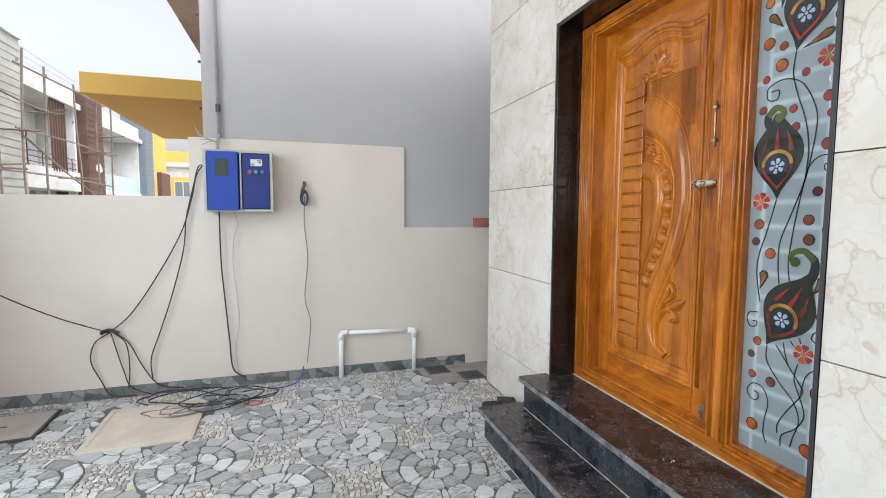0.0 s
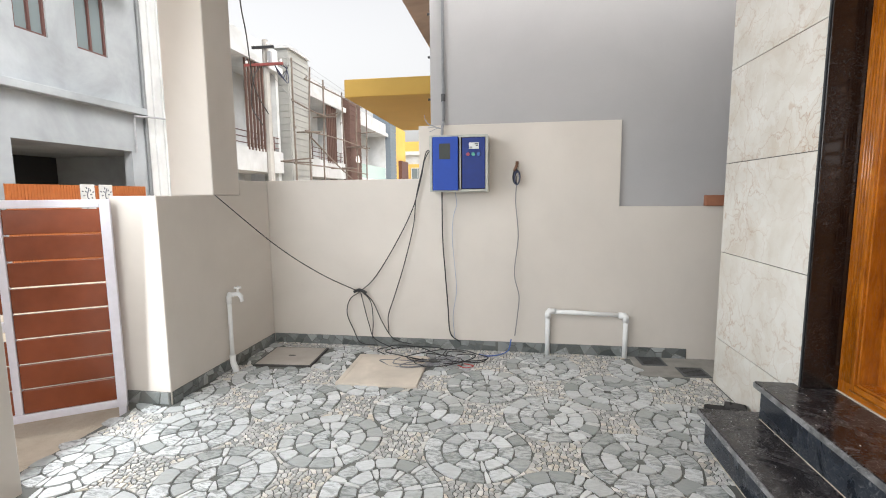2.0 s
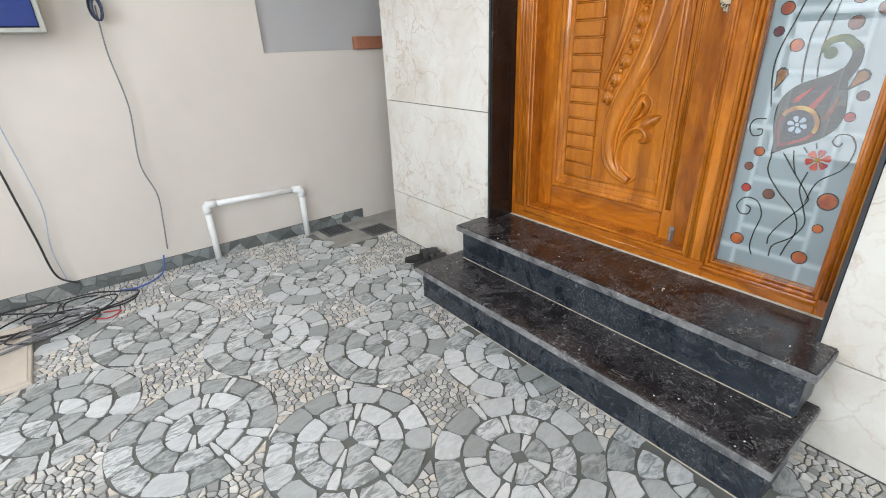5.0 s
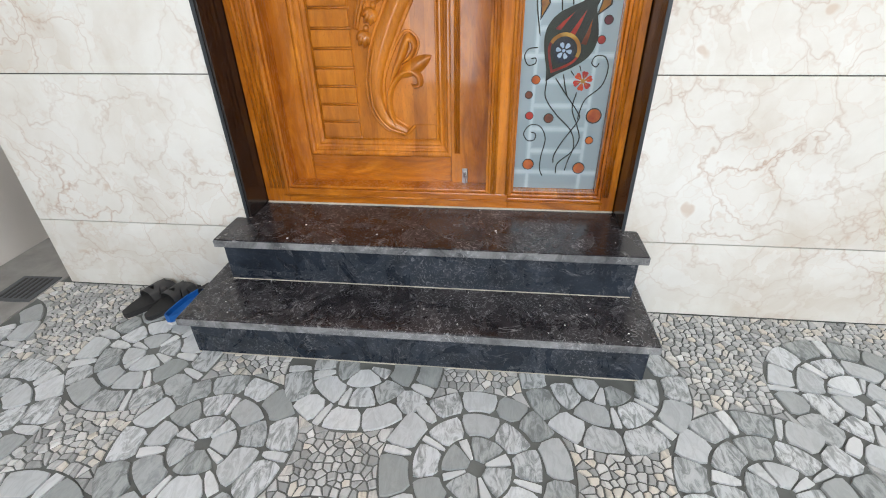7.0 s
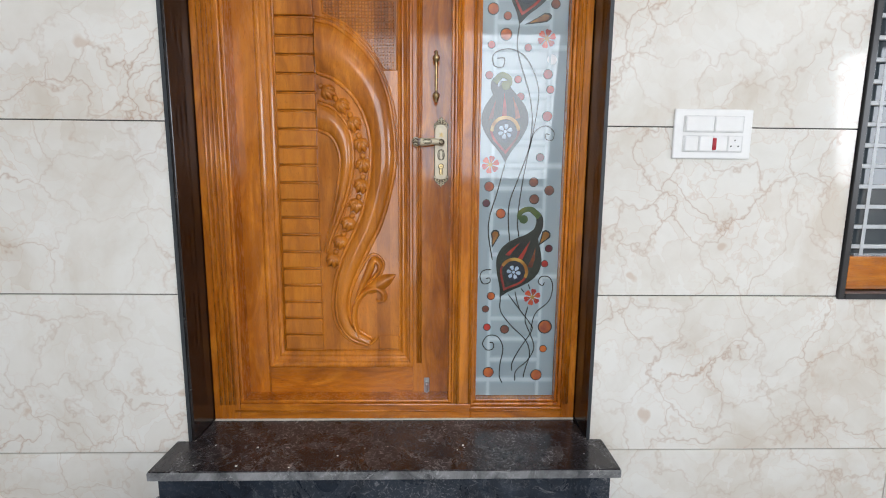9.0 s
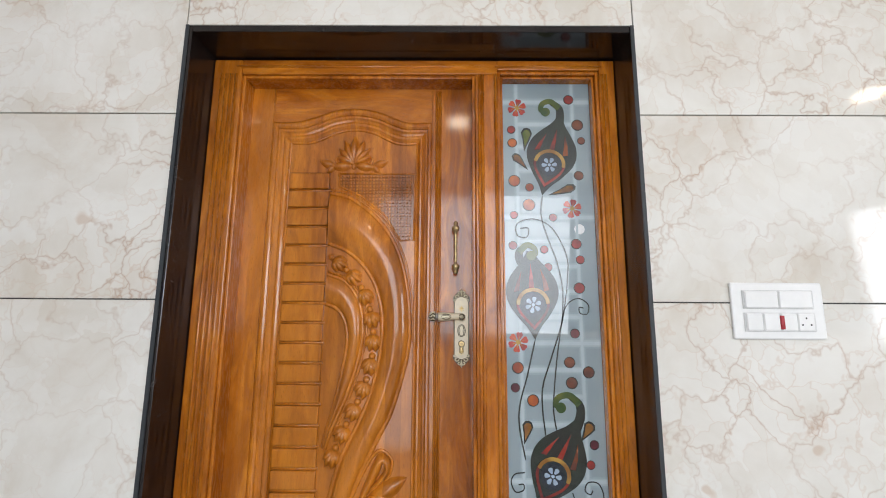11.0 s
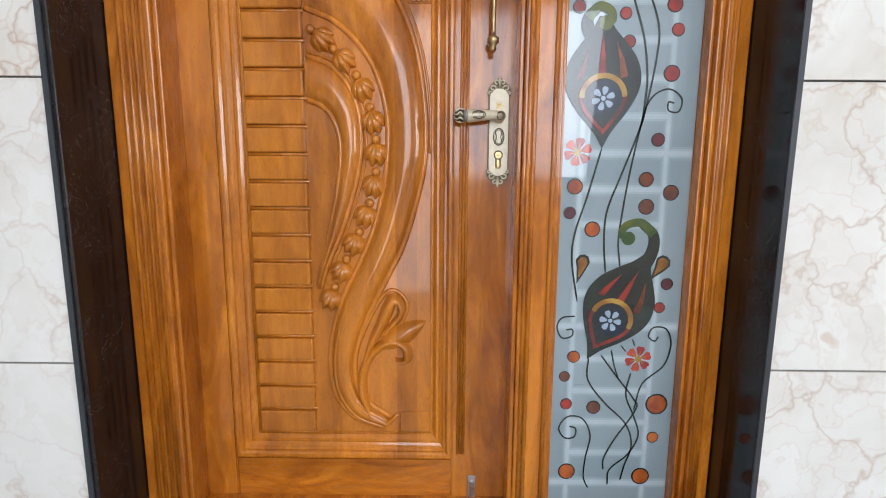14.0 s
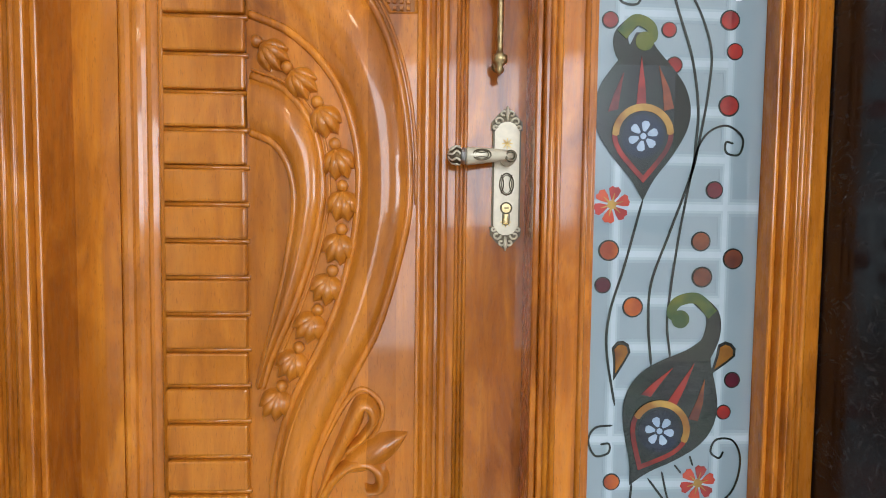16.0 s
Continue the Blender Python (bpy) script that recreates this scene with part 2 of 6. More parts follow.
def put_prism(bm, outline, depth, axis="x", at=0.0):
    """Extrudes a flat outline (pairs) by depth along an axis."""
    def p3(u, w, h):
        return {"x": (h, u, w), "y": (u, h, w), "z": (u, w, h)}[axis]
    lo = [bm.verts.new(p3(u, w, at)) for u, w in outline]
    hi = [bm.verts.new(p3(u, w, at + depth)) for u, w in outline]
    n = len(lo)
    fs = [bm.faces.new(lo[::-1]), bm.faces.new(hi)]
    fs += [bm.faces.new((lo[i], lo[(i + 1) % n], hi[(i + 1) % n], hi[i])) for i in range(n)]
    bmesh.ops.recalc_face_normals(bm, faces=fs)
    return fs


def structure(name, bm, mat, label, category):
    return tagged(mesh_ob(name, bm, mat), label, category, kind="structure")


# ---- main levels of the plan ----
XW, XF, XG, XL = 1.64, 1.797, 1.859, 1.888     # tile face, door frame face, glass, door leaf face
YJ0, YJ1 = 1.222, 2.724                         # clear width between the granite jambs
ZF0, ZF1 = 0.39, 2.487                          # door frame bottom and top
YC = 3.74                                       # house corner
YB = 4.23                                       # boundary wall face
XG0, XG1 = -2.40, -2.06                         # gate-side wall, outer and inner face
ZC = 3.25                                       # porch ceiling

# ---- ground, floors ----
structure("ground", box((-400, -400, -0.42), (400, 400, -0.12)), SAND, "pale dusty sand and earth of the street", "ground")
bm = bmesh.new()
put_box(bm, (XG0 + 0.12, -4.0, -0.13), (7.0, YB + 0.12, -0.004))
floor = structure("floor", bm, GROUT, "crazy-paved porch floor of grey stone circles and pebbles", "floor")

# ---- house front wall, with openings for the door and the window ----
WY0, WY1, WZ0, WZ1 = -0.95, 0.29, 0.963, 2.39   # window opening
bm = bmesh.new()
XB = XW + 0.012
for lo, hi in (((XB, YJ1 + 0.022, 0), (XB + 0.3, YC - 0.012, ZC)), ((XB, WY1, 0), (XB + 0.3, YJ0 - 0.02, ZC)), ((XB, -4.0, 0), (XB + 0.3, WY0, ZC)),
               ((XB, WY0, 0), (XB + 0.3, WY1, WZ0)), ((XB, WY0, WZ1), (XB + 0.3, WY1, ZC)), ((XB, YJ0 - 0.02, ZF1 + 0.03), (XB + 0.3, YJ1 + 0.02, ZC)), ((XB + 0.3, YC - 0.25, 0), (7.0, YC - 0.012, ZC))):
    put_box(bm, lo, hi)
wall_front = structure("wall_front", bm, GROUTLINE, "house front wall clad in polished cream marble tiles", "wall")
structure("wall_hall", box((3.2, -4.0, 0), (3.3, YC - 0.3, ZC)), CEILING, "plain wall inside the house", "wall")
structure("ceiling", box((XG0 - 0.02, -2.6, ZC), (7.0, YC + 0.06, ZC + 0.15)), CEILING, "white painted porch ceiling slab", "ceiling")
structure("wall_south", box((XG0, -4.15, -0.1), (7.0, -4.0, 1.39)), BEIGE, "plain beige wall closing the porch", "wall")

# ---- boundary wall and gate-side wall ----
bm = bmesh.new()
put_prism(bm, [(XG0, -0.1), (7.0, -0.1), (7.0, 1.274), (1.047, 1.274), (1.047, 1.972), (-0.632, 1.972), (-0.632, 1.522), (XG0, 1.522)], 0.028, "y", YB)
put_box(bm, (XG0, YB + 0.0285, -0.1), (-0.633, YB + 0.1, 1.521))
bmesh.ops.bevel(bm, geom=bm.edges[:], offset=0.003, segments=1, affect="EDGES")
wall_north = structure("wall_north", bm, BEIGE, "beige painted boundary wall of stepped height", "wall")
bm = bmesh.new()
put_prism(bm, [(2.87, -0.1), (YB - 0.003, -0.1), (YB - 0.003, 1.515), (3.79, 1.515), (3.79, 1.39), (2.87, 1.39)], XG1 - XG0, "x", XG0)
bmesh.ops.bevel(bm, geom=bm.edges[:], offset=0.005, segments=1, affect="EDGES")
structure("wall_west", bm, BEIGE, "beige painted gate-side wall with a square end", "wall")
structure("column_north", box((XG0 - 0.02, 3.447, 1.392), (XG1 - 0.003, 3.79, ZC), 0.006), BEIGE, "square beige porch column standing on the wall", "column")
structure("wall_west_near", box((XG0, -4.0, -0.1), (XG1 - 0.03, 1.94, 1.39), 0.006), BEIGE, "beige painted gate-side wall near the gate", "wall")
structure("column_south", box((XG0 - 0.02, -1.3, 1.392), (XG1 - 0.033, -0.85, ZC), 0.006), BEIGE, "square beige porch column", "column")

# ---- neighbour's house behind the boundary wall ----
nb = root("neighbour_house", (0, YB + 0.03, 0), "grey painted neighbour house with a raw concrete overhang", "house")
part("wall", box((-0.53, 0, -0.1), (7.0, 3.9, 7.0), 0.004), GREYPAINT, nb, "smooth grey painted wall")
part("overhang", box((-1.12, 0.05, 3.62), (-0.535, 4.2, 3.75), 0.01), CONCRETE, nb, "raw brown concrete balcony slab")

# ---- wood, glass and brass ----


def wood(name, tone=1.0, axis="z", rough=0.2):
    k = Mat(name, (0.36, 0.13, 0.02), rough)
    sc = {"z": (7, 7, 1.3), "y": (7, 1.3, 7)}[axis]
    v = k.coords(sc)
    grain = k.noise(v, 2.6, 8, 0.62, 1.4)
    fine = k.noise(k.coords(tuple(s * 7 for s in sc)), 2.2, 5, 0.7)
    plank = k.noise(k.coords((2.2, 2.2, 0.5) if axis == "z" else (2.2, 0.5, 2.2)), 1.4, 2, 0.4)
    c1, c2, c3 = [tuple(x * k_ for x, k_ in zip(c, tone if isinstance(tone, tuple) else (tone,) * 3)) for c in ((0.20, 0.045, 0.004), (0.475, 0.137, 0.008), (0.75, 0.268, 0.024))]
    base = k.ramp(grain, [(0.28, c1), (0.5, c2), (0.74, c3)])
    base = k.mix(k.maths("MULTIPLY", k.ramp(fine, [(0.45, (0, 0, 0)), (0.72, (1, 1, 1))]), 0.26), base, tuple(x * 0.45 for x in c1))
    base = k.mix(k.ramp(plank, [(0.35, (0, 0, 0)), (0.65, (0.55, 0.55, 0.55))]), base, tuple(x * 0.9 for x in c3))
    knot = k.ramp(k.noise(v, 0.9, 3, 0.5, 2.0), [(0.66, (0, 0, 0)), (0.74, (1, 1, 1))])
    blotch = k.ramp(k.noise(k.coords((3, 3, 1.2) if axis == "z" else (3, 1.2, 3)), 2.4, 6, 0.6, 0.8), [(0.38, (1, 1, 1)), (0.56, (0, 0, 0))])
    base = k.mix(k.maths("MULTIPLY", blotch, 0.3), base, tuple(x * 0.8 for x in c1))
    # glued staves of slightly different tone, and thin dark pores along the grain
    sep = k.node("ShaderNodeSeparateXYZ")
    k.link(k.coords((1, 1, 1)), sep.inputs[0])
    stave = k.t.nodes.new("ShaderNodeTexVoronoi")
    stave.voronoi_dimensions = "1D"
    stave.inputs["Scale"].default_value = 13.0
    k.link(sep.outputs[1 if axis == "z" else 2], stave.inputs["W"])
    tone_ = k.ramp(stave.outputs["Color"], [(0.15, (0.72, 0.68, 0.62)), (0.5, (0.92, 0.92, 0.92)), (0.85, (1.12, 1.14, 1.15))])
    base = k.mix(0.8, base, tone_, "MULTIPLY")
    pore = k.ramp(k.noise(k.coords(tuple(x * 22 for x in sc)), 2.0, 3, 0.6), [(0.60, (0, 0, 0)), (0.68, (1, 1, 1))])
    base = k.mix(k.maths("MULTIPLY", pore, 0.35), base, tuple(x * 0.6 for x in c1))
    k.color(k.mix(k.maths("MULTIPLY", knot, 0.4), base, (0.15, 0.036, 0.006)))
    k.b.inputs["Specular IOR Level"].default_value = 0.15
    k.rough(fine, rough, rough + 0.14)
    k.b.inputs["Coat Weight"].default_value = 0.85
    k.b.inputs["Coat Roughness"].default_value = 0.09
    k.bump(k.mix(0.5, fine, k.noise(k.coords((1, 1, 1)), 9, 2)), 0.35, 0.0015)
    return k.m


WOOD = wood("polished_teak")
WOODH = wood("polished_teak_crosswise", 1.0, "y")
WOODC = wood("carved_teak", 0.92, "z", 0.22)
# darker teak copy: groove shade and polish stain put into the colour
WOODD = wood("shaded_stained_teak", 0.55, "z", 0.35)
SEAL = plain("white_sealant", (0.55, 0.5, 0.42), 0.8)
BRASS = plain("aged_brass", (0.42, 0.31, 0.15), 0.3, 0.9, 0.45, 90)
BRASSL = plain("pale_satin_brass", (0.60, 0.53, 0.385), 0.34, 0.12, 0.1, 60)
GILT = plain("bright_gilt", (0.72, 0.52, 0.16), 0.35, 0.6)
BRASSD = plain("blackened_brass", (0.10, 0.08, 0.05), 0.45, 0.9)
STEEL = plain("dull_steel", (0.45, 0.45, 0.45), 0.35, 1.0)


def frosted():
    k = Mat("frosted_glass", (0.34, 0.42, 0.46), 0.35)
    v = k.coords()
    f = k.noise(v, 3, 3)
    k.color(k.ramp(f, [(0.3, (0.23, 0.30, 0.33)), (0.7, (0.28, 0.35, 0.38))]))
    k.b.inputs["Coat Weight"].default_value = 1.0
    k.b.inputs["Coat Roughness"].default_value = 0.012
    k.b.inputs["Coat IOR"].default_value = 1.75
    return k.m


def stained(name, c, c2=None):
    """Glossy glass paint with a soft two-tone wash."""
    k = Mat(name, c, 0.25)
    k.color(k.ramp(k.noise(k.coords(), 14, 3, 0.5), [(0.38, c), (0.62, c2 or tuple(x * 0.6 for x in c))]))
    k.b.inputs["Coat Weight"].default_value = 1.0
    k.b.inputs["Coat Roughness"].default_value = 0.012
    return k.m


FROST = frosted()
FROSTHALO = stained("soft_frosted_edge", (0.31, 0.385, 0.42), (0.29, 0.365, 0.395))
FROSTMID = stained("mid_frosted_edge", (0.38, 0.46, 0.495), (0.355, 0.435, 0.47))
FROSTBAR = stained("pale_frosted_bar", (0.46, 0.54, 0.58), (0.42, 0.50, 0.54))
INK = stained("black_glass_paint", (0.008, 0.011, 0.010), (0.015, 0.026, 0.018))
OLIVE = stained("olive_glass_paint", (0.10, 0.12, 0.012), (0.03, 0.07, 0.015))
CRIMSON = stained("crimson_glass_paint", (0.30, 0.022, 0.014), (0.10, 0.012, 0.012))
SCARLET = stained("scarlet_glass_paint", (0.52, 0.07, 0.02), (0.40, 0.03, 0.02))
REDG = stained("red_glass_paint", (0.42, 0.03, 0.018), (0.20, 0.02, 0.02))
ORANGEG = stained("orange_glass_paint", (0.50, 0.12, 0.015), (0.24, 0.04, 0.012))
BROWNG = stained("brown_glass_paint", (0.20, 0.055, 0.022), (0.10, 0.03, 0.02))
MAROON = stained("maroon_glass_paint", (0.13, 0.012, 0.022), (0.07, 0.01, 0.02))
AMBER = stained("amber_glass_paint", (0.30, 0.13, 0.015), (0.14, 0.05, 0.012))
EMBER = stained("ember_glass_paint", (0.26, 0.06, 0.012), (0.10, 0.02, 0.01))
GOLDG = stained("gold_glass_paint", (0.46, 0.27, 0.05), (0.26, 0.11, 0.02))
BLUEG = stained("dark_blue_glass_paint", (0.008, 0.022, 0.055), (0.008, 0.014, 0.024))
PALEG = stained("pale_blue_glass_paint", (0.38, 0.46, 0.56), (0.30, 0.38, 0.48))

# ---- entrance steps of black granite ----
Z1, Z2 = 0.192, 0.39
steps = root("entrance_steps", (0, 0, 0), "two black polished granite entrance steps below the door", "steps")
part("riser", box((1.243, 1.165, 0), (1.5, 2.845, Z1 - 0.032), 0.002), GRANRISER, steps, "blue-black granite riser")
part("tread", box((1.212, 1.15, Z1 - 0.03), (1.6, 2.858, Z1), 0.003, 2), [GRANITE], steps, "black granite tread with white scratches")
part("nosing", box((1.206, 1.146, Z1 - 0.033), (1.2125, 2.862, Z1 - 0.004), 0.002), GRANEDGE, steps, "rough grey sawn edge")
for ya, yb in ((1.145, 1.15), (2.858, 2.863)):
    part("nosing", box((1.2125, ya, Z1 - 0.033), (1.598, yb, Z1 - 0.004), 0.002), GRANEDGE, steps)
part("riser", box((1.478, 1.185, Z1 + 0.001), (XW - 0.001, 2.777, Z2 - 0.032), 0.002), GRANRISER, steps)
bm = bmesh.new()
put_prism(bm, [(1.452, 1.165), (XW - 0.002, 1.165), (XW - 0.002, YJ0 + 0.002), (XF + 0.03, YJ0 + 0.002), (XF + 0.03, YJ1 - 0.002), (XW - 0.002, YJ1 - 0.002), (XW - 0.002, 2.79), (1.452, 2.79)], 0.03, "z", Z2 - 0.03)
part("tread", bm, GRANITE, steps)
part("nosing", box((1.446, 1.161, Z2 - 0.033), (1.4525, 2.794, Z2 - 0.004), 0.002), GRANEDGE, steps)
for ya, yb in ((1.159, 1.165), (2.79, 2.796)):
    part("nosing", box((1.4525, ya, Z2 - 0.033), (XW - 0.003, yb, Z2 - 0.004), 0.002), GRANEDGE, steps)
part("joint", box((1.474, 1.19, Z1 - 0.002), (1.479, 2.772, Z1 + 0.0018), 0.0006), SEAL, steps, "white cement joint")
part("joint", box((1.239, 1.17, -0.001), (1.2435, 2.84, 0.003), 0.0008), SEAL, steps, "white cement joint")
rng = random.Random(77)
bm = bmesh.new()
for k in range(46):
    deep = k % 3 == 0
    x = rng.uniform(1.465, 1.62) if deep else rng.uniform(1.225, 1.47)
    z = Z2 if deep else Z1
    y, r = rng.uniform(1.2, 2.75), rng.uniform(0.0012, 0.0035)
    put_box(bm, (x, y, z), (x + r * rng.uniform(0.7, 2.2), y + r * rng.uniform(0.7, 2.2), z + r * 0.7))
tagged(part("plaster_chips", bm, plain("plaster_chip", (0.78, 0.77, 0.74), 0.8), steps), kind="stuff")
part("base", box((1.5, 1.3, 0), (1.9, 2.7, Z2 - 0.04)), GRANRISER, steps)

# ---- granite jambs round the door recess ----
bm = bmesh.new()
put_box(bm, (XW - 0.002, YJ1, Z2 + 0.001), (XF + 0.16, YJ1 + 0.021, ZF1 + 0.03), 0.002)
put_box(bm, (XW - 0.002, YJ0 - 0.010, Z2 + 0.001), (XF + 0.16, YJ0, ZF1 + 0.03), 0.002)
put_box(bm, (XW - 0.002, YJ0 + 0.001, ZF1 + 0.006), (XF + 0.16, YJ1 - 0.001, ZF1 + 0.03), 0.002)
tagged(mesh_ob("trim_granite", bm, GRANJAMB), "dark polished granite lining of the door recess", "door lining", kind="structure")
bm = bmesh.new()
put_box(bm, (XW - 0.006, YJ1 + 0.010, Z2 + 0.002), (XW - 0.0025, YJ1 + 0.022, ZF1 + 0.03))
put_box(bm, (XW - 0.006, YJ0 - 0.011, Z2 + 0.002), (XW - 0.0025, YJ0 + 0.001, ZF1 + 0.03))
tagged(mesh_ob("trim_edge", bm, JAMBEDGE), "thin grey edge strip on the granite lining", "trim", kind="structure")

# ---- door set ----
YD = 2.617                        # hinge edge of the leaf; u runs from here towards the lock
door = root("door_1", (0, 0, 0), "closed carved polished teak front door in its frame", "door")
tagged(door, kind="structure")
YG1, YG0, ZG0, ZG1 = 1.638, 1.302, 0.465, 2.427
YM = 1.742                        # leaf meets the mullion


def fr(lo, hi, mat=WOOD, bevel=0.004):
    return part("door_frame", box(lo, hi, bevel, 2), mat, door)


ZS, ZH = 0.458, 2.43              # sill top and head underside
fr((XF, YD, ZF0 + 0.001), (XF + 0.15, YJ1 - 0.002, ZF1))
OG = 0.022                        # the side light's mouldings fill this margin
fr((XF, YJ0 + 0.002, ZF0 + 0.001), (XF + 0.15, YG0 - OG, ZF1))
fr((XF, YG1 + OG, ZS), (XF + 0.15, YM, ZH))
fr((XF + 0.001, YG1 + OG, ZH), (XF + 0.15, YD, ZF1), WOODH)
fr((XF + 0.001, YG1 + OG, ZF0 + 0.001), (XF + 0.15, YD, ZS), WOODH)
fr((XF + 0.001, YG0 - OG, ZG1 + OG), (XF + 0.15, YG1 + OG, ZF1), WOODH)
fr((XF + 0.001, YG0 - OG, ZF0 + 0.001), (XF + 0.15, YG1 + OG, ZG0 - OG), WOODH)
part("sealant", box((XF - 0.008, YJ0 + 0.004, ZF0 - 0.001), (XF + 0.002, YJ1 - 0.004, ZF0 + 0.006), 0.002), SEAL, door, "thin white sealant bead")
# stepped mouldings that run round the leaf and round the side light
for y0, y1, zlo, zhi in ((YM, YD, ZS, ZH), (YG0 - OG, YG1 + OG, ZG0 - OG, ZG1 + OG)):
    for inset, x0, w in ((0.0, XF + 0.012, 0.012), (0.0125, XF + 0.027, 0.0095)):
        a, b, c, d = y0 + inset, y1 - inset, zlo + inset, zhi - inset
        bm = bmesh.new()
        put_box(bm, (x0, b - w, c), (XF + 0.14, b, d), 0.003, 2)
        put_box(bm, (x0, a, c), (XF + 0.14, a + w, d), 0.003, 2)
        put_box(bm, (x0, a + w, d - w), (XF + 0.14, b - w, d), 0.003, 2)
        put_box(bm, (x0, a + w, c), (XF + 0.14, b - w, c + w), 0.003, 2)
        if y0 == YM and inset:
            bm.free()
            continue
        part("moulding", bm, WOOD, door)
# raised beads on the faces of the frame
for y, z0, z1 in ((YD + 0.019, ZS, ZH), (YD + 0.037, ZS, ZH), (YD + 0.055, ZS, ZH), (YD + 0.073, ZS, ZH), (YM - 0.014, ZS, ZH), (YM - 0.026, ZS, ZH), (YG1 + 0.03, ZS, ZH), (YG0 - 0.03, ZS, ZH), (YG0 - 0.044, ZS, ZH)):
    part("bead", tube([(XF + 0.001, y, z0), (XF + 0.001, y, z1)], 0.006, 8), WOOD, door, smooth=True)
for z in (ZS - 0.03, ZH + 0.03):
    for y0, y1 in ((YM - 0.02, YD + 0.02), (YG0 - 0.03, YG1 + 0.03)):
        part("bead", tube([(XF + 0.001, y0, z), (XF + 0.001, y1, z)], 0.005, 6), WOODH, door, smooth=True)


# the leaf
def at(u, w, h=0.0, x=XL):
    return Vector((x - h, YD - u, w))


LW = YD - YM
XP = XL + 0.028                   # sunk ground of the panel
leaf = part("leaf", box((XP, YM + 0.002, ZS + 0.002), (XP + 0.03, YD - 0.002, ZH - 0.002)), WOODC, door, "carved teak leaf")
ARCH = [(0.098, 2.276), (0.190, 2.277), (0.250, 2.293), (0.325, 2.321), (0.409, 2.332), (0.500, 2.319), (0.575, 2.289), (0.625, 2.275), (0.712, 2.276)]
arch = [(p.x, p.y) for p in spline([(a, b, 0) for a, b in ARCH], 6)]
UL, UR, WB = arch[0][0], arch[-1][0], 0.585


def flat(outline, depth, x):
    bm = bmesh.new()
    put_prism(bm, [(YD - u, w) for u, w in outline], -depth, "x", x)
    return bm


def board(outline, mat, name="rail", depth=0.028, bevel=0.004):
    bm = flat(outline, depth, XP)
    bmesh.ops.bevel(bm, geom=bm.edges[:], offset=bevel, segments=2, affect="EDGES", clamp_overlap=True)
    return part(name, bm, mat, leaf)


T0, T1 = ZS + 0.003, ZH - 0.003
board([(0.003, T0), (UL, T0), (UL, T1), (0.003, T1)], WOOD, "stile")
board([(UR + 0.001, T0), (LW - 0.003, T0), (LW - 0.003, T1), (UR + 0.001, T1)], WOOD, "stile")
board([(UL + 0.001, T0), (UR, T0), (UR, WB), (UL + 0.001, WB)], WOODH, "rail")
board([(UL + 0.001, T1)] + [(max(UL + 0.001, min(UR, u)), w) for u, w in arch] + [(UR, T1)], WOODH, "rail")
for u in (0.730, 0.738, 0.746):
    part("bead", tube([at(u, T0 + 0.14), at(u, T1 - 0.02)], 0.004, 8), WOOD, leaf, smooth=True)
for u in (LW - 0.006,):
    part("bead", tube([at(u, T0), at(u, T1)], 0.006, 6), WOOD, leaf, smooth=True)


def loop_bead(name, pts, r, mat=WOOD, x=XL, sides=8):
    part(name, tube([at(u, w, 0.0, x) for u, w in pts], r, sides), mat, leaf, smooth=True)


def inset_arch(d, x0, x1, drop):
    k = (x1 - x0) / (UR - UL)
    return [(x0 + (u - UL) * k, w - drop) for u, w in arch]


I0, I1, IB = 0.163, 0.656, 0.652
inn = inset_arch(0, I0, I1, 0.076)


def ring_line(k):
    """The panel's outline, part of the way from the stiles (0) to the raised field (1)."""
    a, b, c = UL + (I0 - UL) * k, UR + (I1 - UR) * k, WB + (IB - WB) * k
    return [(a, c)] + inset_arch(0, a, b, 0.076 * k) + [(b, c)]


PROFILE = [(-0.02, 0.004), (0.0, -0.003), (0.08, -0.006), (0.2, -0.006), (0.29, -0.001), (0.32, 0.005), (0.42, 0.0055), (0.5, 0.011), (0.6, 0.0145), (0.68, 0.011), (0.78, 0.011), (0.86, 0.0155), (0.94, 0.020), (1.02, 0.024)]
bm = bmesh.new()
rings = [[bm.verts.new(at(u, w, -dep)) for u, w in ring_line(k)] for k, dep in PROFILE]
for q, r in zip(rings, rings[1:]):
    for k in range(len(q)):
        m_ = (k + 1) % len(q)
        bm.faces.new((q[k], q[m_], r[m_], r[k]))
bmesh.ops.recalc_face_normals(bm, faces=bm.faces[:])
if sum(f.normal.x * f.calc_area() for f in bm.faces) > 0:
    bmesh.ops.reverse_faces(bm, faces=bm.faces[:])
part("moulding", bm, WOOD, leaf, "stepped moulding round the carved panel")
field = board([(I0, IB)] + [(I1, IB)] + inn[::-1], WOODC, "panel", 0.008, 0.002)
XQ = XP - 0.008                   # face of the raised field
loop_bead("moulding", [(I0, IB)] + inn + [(I1, IB), (I0, IB)], 0.0055, WOOD, XQ)

# dark backing paints the shade in the gaps between the slats
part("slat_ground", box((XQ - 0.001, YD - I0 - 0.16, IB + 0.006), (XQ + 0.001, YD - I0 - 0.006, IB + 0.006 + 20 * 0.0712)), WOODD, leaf)
